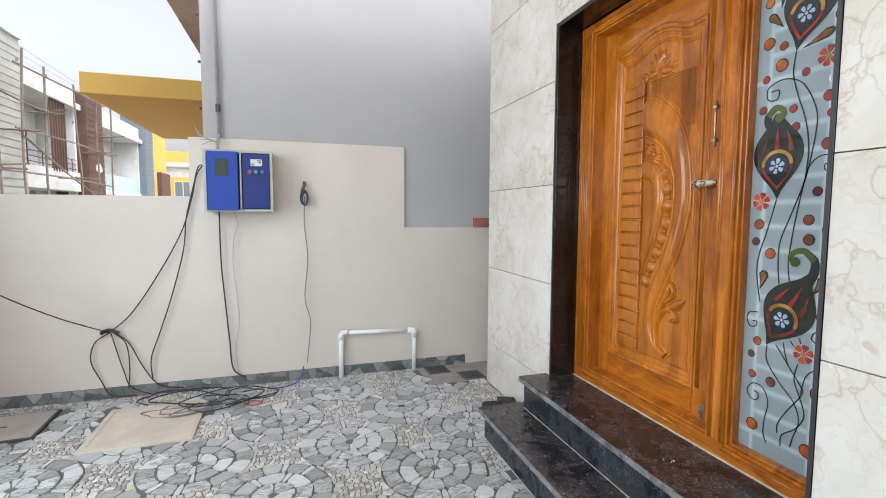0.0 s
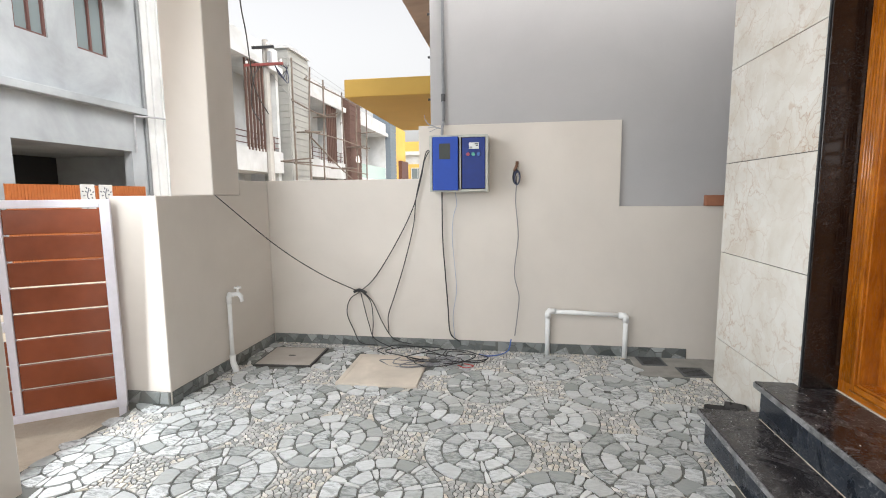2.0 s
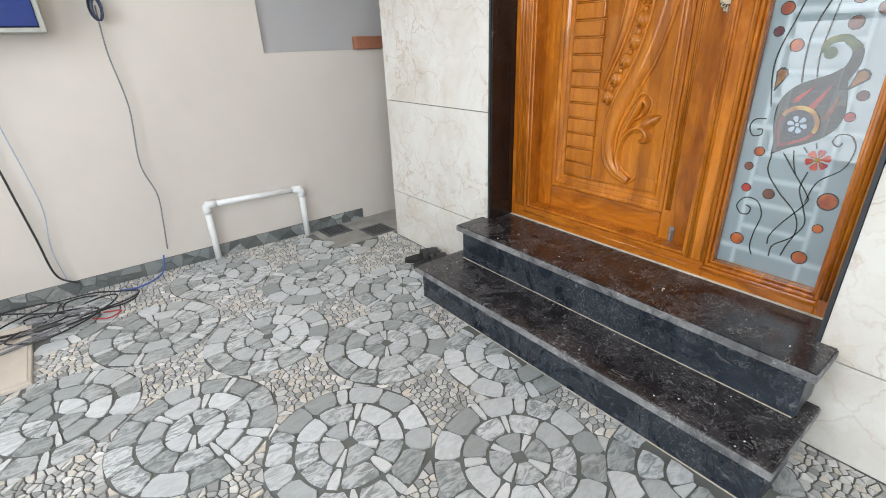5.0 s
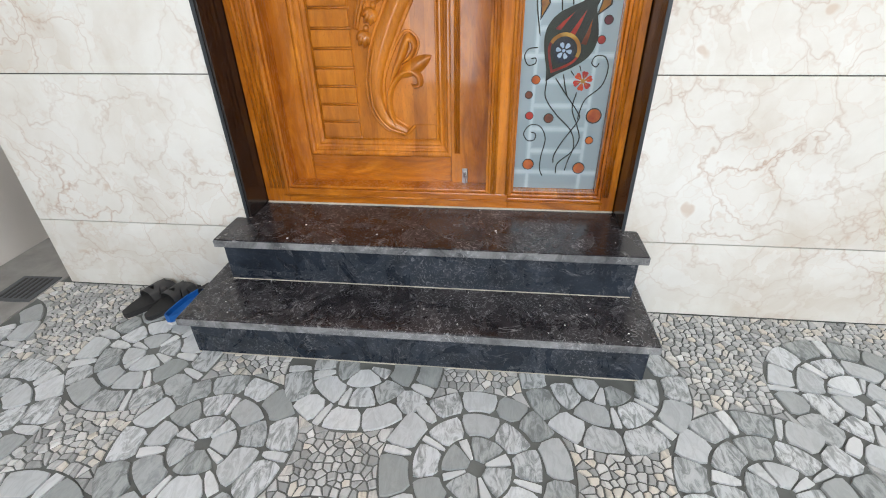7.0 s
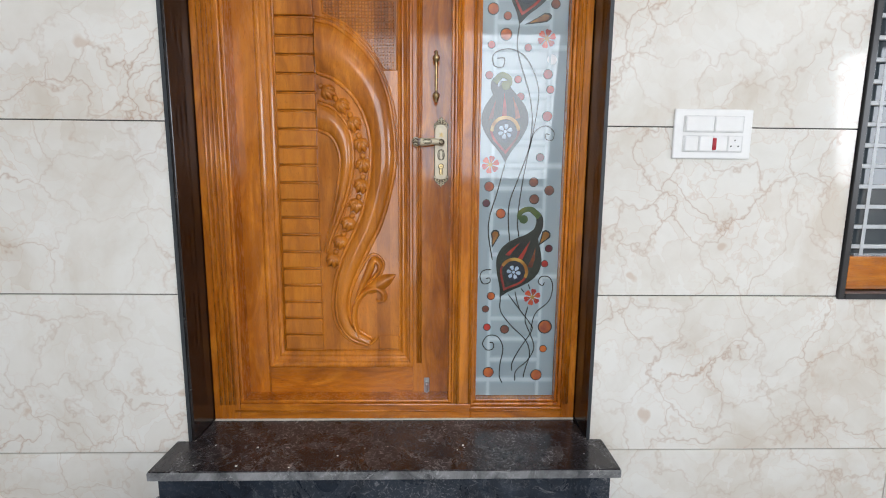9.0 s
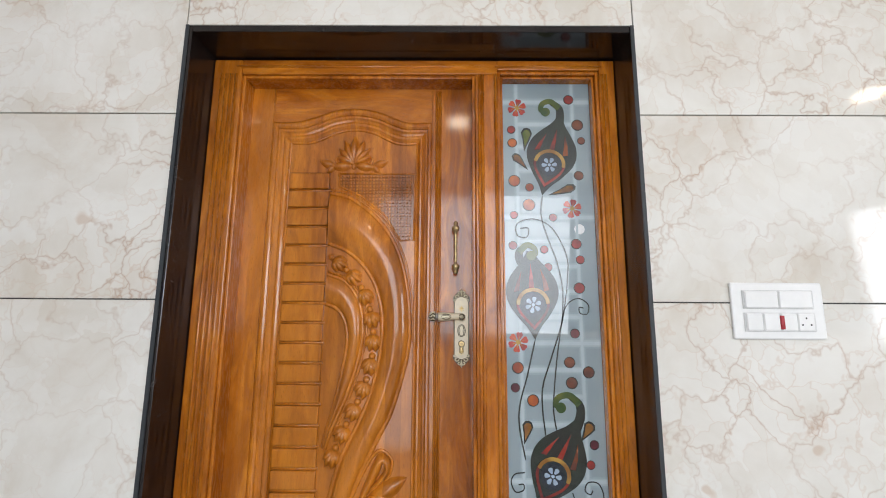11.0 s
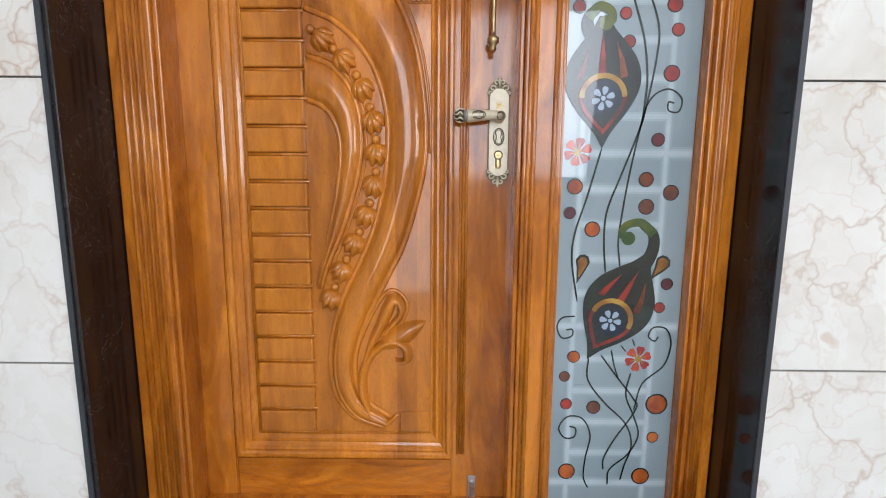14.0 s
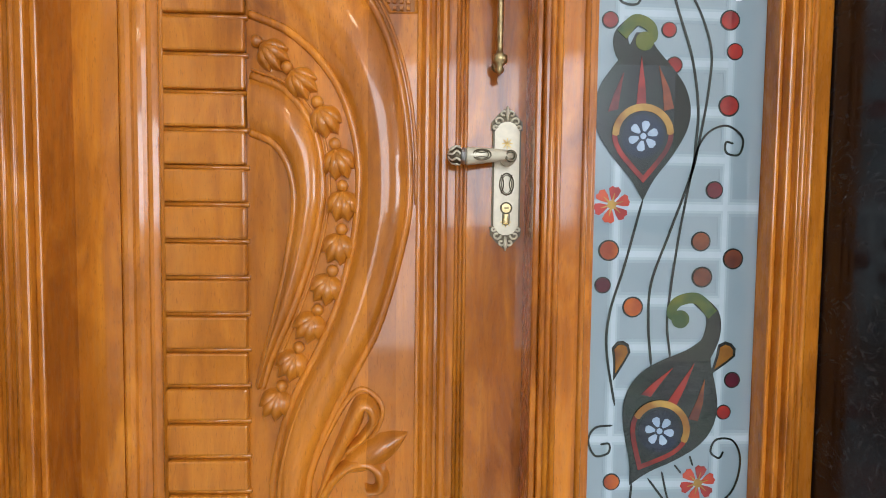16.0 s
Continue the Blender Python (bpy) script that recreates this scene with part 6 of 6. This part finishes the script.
terrace("terrace_house", 13.2, 19.6, 7.6, "white terrace house with tall brown facade slats", slats=16.9)
tower(19.9, 21.9, 7.8, GREYSLAT, "grey slat-clad facade tower with white coping")
terrace("terrace_house", 22.0, 27.2, 7.3, "white terrace house behind bamboo scaffolding", slats=24.6)
tower(27.4, 29.4, 7.2, BROWNW, "brown board-clad facade tower")
orn = root("facade_ornament", (XS + 0.4, 28.6, 2.9), "white leaf-shaped ornament on the brown tower", "ornament")
for k in range(7):
    a = radians(-66 + 22 * k)
    part("leaf", tube([(0, 0, 0.55), (0, 0.25 * math.sin(a), 0.55 + 0.3 * math.cos(a)), (0, 0.4 * math.sin(a), 0.55 + 0.5 * math.cos(a))], 1.0, 6, [0.03, 0.09, 0.02]), SWHITE, orn)
part("stem", tube([(0, 0, -0.5), (0, 0, 0.6)], 0.04, 6), SWHITE, orn)
terrace("terrace_house", 29.6, 36.5, 7.0, "white terrace house with a glass balustrade", glassy=True)
tower(36.6, 38.4, 8.0, SLATEPAINT, "dark blue-grey facade tower")
hy = root("yellow_house", (0, 0, 0), "yellow and white house far down the street", "house")
part("wall", box((XS - 3, 38.6, -0.2), (XS + 0.2, 42.5, 7.2)), YELLOW, hy)
part("door_panel", box((XS + 0.2, 39.8, -0.1), (XS + 0.5, 42.3, 4.4)), WFRAME, hy)
hz = root("yellow_house", (0, 0, 0), "white house with yellow bands closing the street", "house")
part("wall", box((-13.2, 52, -0.2), (-6.4, 58, 5.9)), WHITEWALL, hz)
part("band", box((-13.3, 51.9, 6.3), (-6.3, 58, 7.4)), YELLOW, hz)
part("ledge", box((-13.4, 51.7, 5.9), (-6.2, 52.6, 6.3)), WHITEWALL, hz)
part("band", box((-12.0, 51.9, -0.1), (-9.4, 52, 4.9)), YELLOW, hz)
for k in range(4):
    part("stripe", box((-9.2 + k * 0.42, 51.84, 6.35), (-9.02 + k * 0.42, 51.9, 7.35)), WHITEWALL, hz)
wz = part("window", box((-11.3, 51.85, 2.7), (-9.9, 51.9, 4.4)), WGLASS, hz)
for x in (-11.38, -10.64, -9.9):
    part("frame", box((x, 51.8, 2.6), (x + 0.08, 51.85, 4.5)), WHITEWALL, wz)
for z in (2.58, 4.42):
    part("frame", box((-11.38, 51.78, z), (-9.82, 51.85, z + 0.08)), WHITEWALL, wz)
# added house, not a known one: its white covers the dim horizon sky
fh = root("horizon_filler_house", (0, 0, 0), "plain white filler house with windows, added before the dim horizon", "house")
part("wall", box((-6.1, 54, -0.2), (2.0, 60, 6.4)), WHITEWALL, fh)
part("parapet", box((-6.2, 53.9, 6.4), (2.1, 60, 6.9)), WHITEWALL, fh)
for x in (-5.2, -2.6, -0.4):
    part("window", box((x, 53.93, 3.6), (x + 1.1, 53.99, 5.2)), WGLASS, fh)
part("brick_panel", box((-8.4, 51.9, -0.1), (-7.1, 52, 5.2)), BRICK, hz)

# bamboo scaffolding
sc = root("scaffolding", (0, 0, 0), "rough lashed bamboo scaffolding before the terrace", "scaffolding")
rng = random.Random(9)
for k, y in enumerate((19.3, 20.6, 22.6, 24.7, 27.3, 28.9)):
    lean = rng.uniform(-0.2, 0.2)
    x = XS + 0.85 + 0.15 * (k % 2)
    part("upright", tube(spline([(x, y, -0.15), (x + lean * 0.3, y + lean, 2.6), (x - 0.04, y + lean * 0.4, 5.0), (x + rng.uniform(-0.1, 0.1), y + lean * 0.6, 7.2 - 0.08 * k)], 3), 0.042, 6), BAMBOO, sc)
for z, y0, y1 in ((1.7, 19.0, 29.2), (2.9, 19.0, 29.0), (4.3, 20.2, 29.3), (5.3, 19.0, 23.2), (6.7, 20.3, 28.2)):
    part("ledger", tube(spline([(XS + 0.9, y0, z + rng.uniform(-0.15, 0.2)), (XS + 0.97, (y0 + y1) / 2, z + rng.uniform(-0.12, 0.12)), (XS + 0.9, y1, z + rng.uniform(-0.2, 0.15))], 3), 0.036, 6), BAMBOO, sc)
for k in range(12):
    y, z = (19.3, 20.6, 22.6, 24.7, 27.3, 28.9)[k % 6], (2.9, 4.3, 5.3)[k % 3]
    part("putlog", tube([(XS + 0.2, y + rng.uniform(-0.2, 0.2), z), (XS + 1.6, y + rng.uniform(-0.4, 0.4), z + rng.uniform(-0.1, 0.15))], 0.032, 6), BAMBOO, sc)
part("brace", tube([(XS + 1.0, 20.4, 4.1), (XS + 0.95, 23.8, 3.0), (XS + 1.0, 27.0, 2.0)], 0.036, 6), BAMBOO, sc)
for k in range(10):
    y, z = (19.3, 20.6, 22.6, 24.7, 27.3)[k % 5], (2.9, 4.3, 6.7, 5.3)[k % 4]
    part("lashing", tube([(XS + 0.86, y + 0.09 * math.cos(a), z + 0.09 * math.sin(a * 1.3)) for a in [j * 0.9 for j in range(9)]], 0.012, 5), BAMBOO, sc)

# concrete utility pole and its wires
up = root("utility_pole", (-8.85, 16.6, 0), "concrete utility pole with rusty cross-arms", "utility pole")
part("pole", tube([(0, 0, -0.2), (0, 0, 7.05)], 1.0, 8, [0.15, 0.105]), POLECON, up)
for z, l, m in ((6.75, 0.42, BLACKM), (6.15, 0.75, RUSTIRON)):
    part("cross_arm", box((-l, -0.2, z - 0.045), (l, -0.12, z + 0.045), 0.005), m, up)
    for x in (-l + 0.08, 0.18, l - 0.08):
        part("insulator", tube([(x, -0.16, z + 0.045), (x, -0.16, z + 0.09), (x, -0.16, z + 0.16)], 1.0, 8, [0.02, 0.05, 0.03]), SWHITE, up)
part("fuse_box", box((0.16, -0.2, 6.2), (0.3, -0.08, 6.6), 0.01), CONDUIT, up)


def wire(pts, r=0.012, label="black overhead wire", m=BLACKC):
    tagged(mesh_ob("overhead_wire", tube(spline(pts, 6), r, 5), m), label + " strung from the utility pole", "wire", "overhead wires")


wire([(-8.76, 16.45, 4.4), (-8.72, 15.6, 5.03), (-8.28, 14.6, 5.61), (-7.78, 13.6, 6.24), (-7.31, 12.6, 6.78), (-6.2, 10.6, 7.9)], 0.02)
wire([(-9.0, 16.45, 4.0), (-9.35, 16.35, 4.7), (-9.2, 16.35, 5.7), (-9.0, 16.45, 6.1)], 0.022)
for k, (dz, m) in enumerate(((0.0, GREYC), (0.1, GREYC), (0.22, GREYC))):
    wire([(-8.3 + 0.2 * k, 16.45, 6.3 + dz), (-7.0, 24.0, 5.7 + dz), (-5.5, 34.0, 6.4 + dz)], 0.006, "thin grey overhead wire", m)
wire([(-8.9, 16.45, 6.2), (-9.2, 19.0, 5.6), (-9.6, 22.0, 5.2)], 0.008, "thin grey service wire", GREYC)
for k in range(4):
    wire([(-8.4, 16.4, 6.1), (-8.25 + 0.1 * k, 16.45, 5.75 - 0.1 * k), (-8.0, 16.5, 5.95), (-7.9 - 0.1 * k, 16.45, 6.1)], 0.014, "tangled blue and black wire", NAVY if k % 2 else BLACKC)

# yellow porch of the next house along
yh = root("yellow_porch_house", (0, 0, 0), "house with a deep mustard-yellow porch canopy", "house")
part("canopy", box((-2.95, 8.7, 3.2), (5.0, 13.2, 3.52), 0.01), YELLOW, yh, "mustard-yellow canopy slab")
part("wall", box((-0.2, 9.0, -0.2), (5.0, 13.0, 3.2)), YELLOW, yh)
part("ceiling_lamp", tube([(-1.3, 9.9, 3.17), (-1.3, 9.9, 3.2)], 0.12, 12), SWHITE, yh)
part("upper_wall", box((-0.9, 12.2, 3.52), (5.0, 12.6, 6.5)), RAWWALL, yh)

# bolts along the neighbour's corner
for k in range(9):
    part("bolt", tube([(-0.531, 0.02, 2.2 + k * 0.35), (-0.552, 0.02, 2.2 + k * 0.35)], 0.010, 8), BLACKM, nb)

# ---- crazy paving of the porch floor ----


def stone_mat(name, source, stops, tex=1.0, rough=0.42):
    k = Mat(name, (0.3, 0.3, 0.3), rough)
    rnd = k.node("ShaderNodeObjectInfo").outputs["Random"] if source == "object" else k.node("ShaderNodeNewGeometry").outputs["Random Per Island"]
    base = k.ramp(rnd, stops)
    v = k.coords((1, 1, 1))
    off = k.node("ShaderNodeVectorMath")
    off.operation = "MULTIPLY_ADD"
    comb = k.node("ShaderNodeCombineXYZ")
    k.link(k.maths("MULTIPLY", rnd, 9.0), comb.inputs[0])
    k.link(k.maths("MULTIPLY", rnd, 23.0), comb.inputs[1])
    k.link(v, off.inputs[0])
    off.inputs[1].default_value = (1, 1, 1)
    k.link(comb.outputs[0], off.inputs[2])
    mp = k.node("ShaderNodeMapping")
    mp.inputs["Scale"].default_value = (14, 34, 20)
    k.link(off.outputs[0], mp.inputs["Vector"])
    streak = k.noise(mp.outputs[0], 1.0, 7, 0.65, 1.6)
    # only some stones are strongly streaked
    how = k.ramp(k.maths("FRACT", k.maths("MULTIPLY", rnd, 7.31)), [(0.35, (0.2, 0.2, 0.2)), (0.55, (0.8, 0.8, 0.8))])
    dark = k.ramp(streak, [(0.40, (1, 1, 1)), (0.56, (0, 0, 0))])
    c = k.mix(k.maths("MULTIPLY", k.maths("MULTIPLY", dark, how), tex), base, (0.15, 0.165, 0.16))
    pale = k.ramp(streak, [(0.58, (0, 0, 0)), (0.72, (1, 1, 1))])
    c = k.mix(k.maths("MULTIPLY", k.maths("MULTIPLY", pale, how), 0.5 * tex), c, (0.60, 0.61, 0.62))
    dirt = k.ramp(k.noise(v, 2.2, 6, 0.65, 0.5), [(0.5, (0, 0, 0)), (0.72, (1, 1, 1))])
    k.color(k.mix(k.maths("MULTIPLY", dirt, 0.22), c, (0.26, 0.23, 0.18)))
    k.rough(streak, rough - 0.1, rough + 0.2)
    k.bump(streak, 0.5, 0.004)
    return k.m


PAVE = [(0.0, (0.31, 0.33, 0.325)), (0.3, (0.44, 0.46, 0.465)), (0.6, (0.55, 0.57, 0.58)), (0.85, (0.62, 0.64, 0.655)), (1.0, (0.69, 0.71, 0.72))]
PEB = [(0.0, (0.30, 0.305, 0.30)), (0.35, (0.50, 0.50, 0.495)), (0.7, (0.64, 0.635, 0.62)), (0.9, (0.66, 0.60, 0.51)), (1.0, (0.78, 0.775, 0.765))]
STONE_ONE = stone_mat("paving_stone", "object", PAVE)
STONE_MANY = stone_mat("paving_stone_joined", "island", PAVE)
WSTOPS = [(0.0, (0.56, 0.575, 0.58)), (1.0, (0.68, 0.69, 0.69))]
WEDGE_ONE = stone_mat("pale_wedge_stone", "object", WSTOPS, 0.3)
WEDGE_MANY = stone_mat("pale_wedge_stone_joined", "island", WSTOPS, 0.3)
PEBBLE = stone_mat("pebble", "island", PEB, 0.5)
SKIRT = stone_mat("skirting_stone", "object", [(0.0, (0.07, 0.08, 0.08)), (0.5, (0.16, 0.175, 0.175)), (0.85, (0.26, 0.28, 0.28)), (1.0, (0.40, 0.42, 0.42))], 0.8, 0.35)


def slab(poly, z0, z1, inset):
    """Vertices and faces of one low stone: a flat top with a sloping rim."""
    n = len(poly)
    cx, cy = sum(p[0] for p in poly) / n, sum(p[1] for p in poly) / n
    vs = []
    for x, y in poly:
        vs.append((x, y, z0))
    for x, y in poly:
        d = math.hypot(x - cx, y - cy) + 1e-6
        k = max(0.3, 1 - inset / d)
        vs.append((cx + (x - cx) * k, cy + (y - cy) * k, z1))
    fs = [tuple(range(n, 2 * n))] + [(i, (i + 1) % n, n + (i + 1) % n, n + i) for i in range(n)]
    return vs, fs


def round_corners(poly, k=0.22):
    out = []
    n = len(poly)
    for i in range(n):
        a, b, c = Vector(poly[i - 1]), Vector(poly[i]), Vector(poly[(i + 1) % n])
        out += [tuple(b.lerp(a, k)), tuple(b.lerp(c, k))]
    return out


def signed(poly):
    s = sum(a[0] * b[1] - b[0] * a[1] for a, b in zip(poly, poly[1:] + poly[:1]))
    return poly if s > 0 else poly[::-1]


def from_lists(name, vs, fs, mat, parent):
    me = bpy.data.meshes.new(name)
    me.from_pydata(vs, [], fs)
    me.materials.append(mat)
    ob = new(name, me)
    ob.parent = parent
    return ob


rng = random.Random(21)
DX, DY, RO = 0.84, 0.862, 0.291
centres = []
for i in range(-4, 4):
    for j in range(-8, 4):
        for ox, oy in ((0, 0), (DX / 2, DY / 2)):
            x, y = 0.008 + i * DX + ox, 2.60 + j * DY + oy
            x = 1.225 if 1.2 < x < 1.4 else x     # the last row is squeezed against the steps
            if -2.7 < x < 1.5 and -4.2 < y < 4.3:
                centres.append((x, y))


def allowed(x, y):
    if not (XG0 + 0.13 < x < XW - 0.005 and -3.97 < y < YB - 0.012):
        return False
    if x < XG1 + 0.012 and not 1.95 < y < 2.86:
        return False
    if 1.24 < x and 1.17 < y < 2.84:
        return False
    if abs(x + 0.805) < 0.32 and abs(y - 3.65) < 0.33:
        return False
    if abs(x + 1.69) < 0.26 and abs(y - 3.84) < 0.245:
        return False
    if x > 1.15 and y > 3.79:
        return False
    return not any(abs(x - a) < 0.11 and abs(y - b) < 0.11 for a, b in ((1.315, 4.12), (1.565, 3.91)))


def ring_cuts(n, wedge):
    """Angles that split a ring into large stones with thin wedges here and there."""
    w = []
    for k in range(n):
        w.append(1.0 * rng.uniform(0.8, 1.2))
        if rng.random() < wedge:
            w.append(rng.uniform(0.22, 0.42))
    s = math.tau / sum(w)
    a, out = rng.uniform(0, math.tau), []
    for x in w:
        out.append((a, a + x * s))
        a += x * s
    return out


far_v, far_f, pale_v, pale_f = [], [], [], []
stones = []
for cx, cy in centres:
    near = -0.3 < cx < 1.3 and 1.35 < cy < 3.2
    for r0, r1, n, wedge in ((0.0, 0.105, 4, 0.8), (0.112, 0.194, 8, 0.5), (0.201, RO, 12, 0.35)):
        for a0, a1 in ring_cuts(n, wedge):
            gap = 0.0027
            wide = a1 - a0
            m = 4 if wide > 0.4 else 2
            k1, k0 = rng.uniform(0.975, 1.012), rng.uniform(0.99, 1.03)
            out = []
            for k in range(m + 1):
                a = a0 + gap / r1 + (wide - 2 * gap / r1) * k / m
                out.append((a, k1 * r1 * (1 + 0.012 * math.sin(9 * a + cx))))
            if r0 < 0.01:
                out.append(((a0 + a1) / 2, 0.002 + gap / max(0.2, wide)))
            else:
                for k in range(m // 2, -1, -1):
                    a = a0 + gap / r0 + (wide - 2 * gap / r0) * k / max(1, m // 2)
                    out.append((a, k0 * r0 * (1 + 0.012 * math.sin(8 * a + cy))))
            poly = [(cx + r * math.cos(a), cy + r * math.sin(a)) for a, r in out]
            poly = signed(round_corners(poly, 0.24))
            mx, my = sum(p[0] for p in poly) / len(poly), sum(p[1] for p in poly) / len(poly)
            if not allowed(mx, my):
                continue
            vs, fs = slab(poly, -0.005, 0.0025 + rng.uniform(-0.001, 0.0015), 0.0016)
            if near and len(stones) < 300:
                stones.append((vs, fs, wide * r1 < 0.055))
            elif wide * r1 < 0.055:
                o = len(pale_v)
                pale_v += vs
                pale_f += [tuple(i + o for i in f) for f in fs]
            else:
                o = len(far_v)
                far_v += vs
                far_f += [tuple(i + o for i in f) for f in fs]
tagged(from_lists("far_stones", far_v, far_f, STONE_MANY, floor), kind="stuff")
tagged(from_lists("far_wedges", pale_v, pale_f, WEDGE_MANY, floor), kind="stuff")


def cells(points, grid, pitch, gap):
    """Voronoi cells of scattered points, clipped against their neighbours."""
    for (gi, gj), p in grid.items():
        poly = [(p[0] + a * pitch, p[1] + b * pitch) for a, b in ((-1.2, -1.2), (1.2, -1.2), (1.2, 1.2), (-1.2, 1.2))]
        for di in (-2, -1, 0, 1, 2):
            for dj in (-2, -1, 0, 1, 2):
                q = grid.get((gi + di, gj + dj))
                if q is None or (di == 0 and dj == 0):
                    continue
                nx, ny = q[0] - p[0], q[1] - p[1]
                d = math.hypot(nx, ny)
                nx, ny = nx / d, ny / d
                lim = d / 2 - gap
                new_poly = []
                dist = [(x - p[0]) * nx + (y - p[1]) * ny - lim for x, y in poly]
                for k in range(len(poly)):
                    a, b = poly[k - 1], poly[k]
                    da, db = dist[k - 1], dist[k]
                    if (da <= 0) != (db <= 0):
                        t = da / (da - db)
                        new_poly.append((a[0] + (b[0] - a[0]) * t, a[1] + (b[1] - a[1]) * t))
                    if db <= 0:
                        new_poly.append(b)
                poly = new_poly
                if len(poly) < 3:
                    break
            if len(poly) < 3:
                break
        if len(poly) >= 3:
            yield p, poly


PITCH = 0.0265
grid = {}
for i in range(int(4.2 / PITCH)):
    for j in range(int(8.3 / PITCH)):
        x = XG0 + 0.1 + (i + rng.uniform(0.05, 0.95)) * PITCH
        y = -4.0 + (j + rng.uniform(0.05, 0.95)) * PITCH
        if not allowed(x, y):
            continue
        if any((x - a) ** 2 + (y - b) ** 2 < (RO + 0.009) ** 2 for a, b in centres if abs(a - x) < 0.4 and abs(b - y) < 0.4):
            continue
        grid[(i, j)] = (x, y)
pv, pf = [], []
for p, poly in cells(None, grid, PITCH, 0.0022):
    # keep pebbles out of the stone circles
    fit_ = []
    for x, y in poly:
        for a, b in centres:
            d = math.hypot(x - a, y - b)
            if d < RO + 0.004:
                x, y = a + (x - a) * (RO + 0.004) / d, b + (y - b) * (RO + 0.004) / d
        fit_.append((min(x, XW - 0.004), y))
    fit_ = [q for q, r in zip(fit_, fit_[1:] + fit_[:1]) if math.hypot(q[0] - r[0], q[1] - r[1]) > 0.0015]
    if len(fit_) < 3:
        continue
    vs, fs = slab(signed(fit_), -0.005, 0.001 + rng.uniform(-0.0015, 0.0015), 0.003)
    o = len(pv)
    pv += vs
    pf += [tuple(i + o for i in f) for f in fs]
tagged(from_lists("pebbles", pv, pf, PEBBLE, floor), kind="stuff")

# stone skirting at the foot of the walls
bb = structure("baseboard", box((XG1 + 0.006, YB - 0.006, -0.003), (1.62, YB - 0.0005, 0.086)), GROUT, "crazy-stone skirting strip along the wall foot", "skirting")
bb2 = structure("baseboard_west", box((XG1 + 0.0005, 2.88, -0.003), (XG1 + 0.006, YB - 0.014, 0.086)), GROUT, "crazy-stone skirting strip along the wall foot", "skirting")
bb3 = structure("baseboard_end", box((XG0 + 0.01, 2.864, -0.06), (XG1 - 0.005, 2.8695, 0.086)), GROUT, "crazy-stone skirting strip at the wall end", "skirting")
for owner, length, place in ((bb, 3.66, lambda u, w, h: (XG1 + 0.012 + u, YB - 0.006 - h, w)), (bb2, 1.33, lambda u, w, h: (XG1 + 0.006 + h, 2.885 + u, w)), (bb3, 0.31, lambda u, w, h: (XG0 + 0.015 + u, 2.864 - h, w))):
    g2 = {}
    ps = 0.058
    for i in range(int(length / ps)):
        for j in range(2):
            g2[(i, j)] = ((i + rng.uniform(0.1, 0.9)) * ps * 1.0, 0.002 + (j + rng.uniform(0.15, 0.85)) * 0.042)
    g2 = {k: v for k, v in g2.items() if rng.random() < 0.66}
    for p, poly in cells(None, g2, 0.066, 0.003):
        poly = [(max(0.0, min(length, x)), max(0.001, min(0.085, y))) for x, y in poly]
        poly = [q for q, r in zip(poly, poly[1:] + poly[:1]) if math.hypot(q[0] - r[0], q[1] - r[1]) > 0.002]
        if len(poly) < 3:
            continue
        vs, fs = slab(signed(poly), 0.0, 0.004, 0.003)
        from_lists("stone", [place(*v) for v in vs], fs, SKIRT, owner)
for vs, fs, pale in stones:
    from_lists("stone", vs, fs, WEDGE_ONE if pale else STONE_ONE, floor)
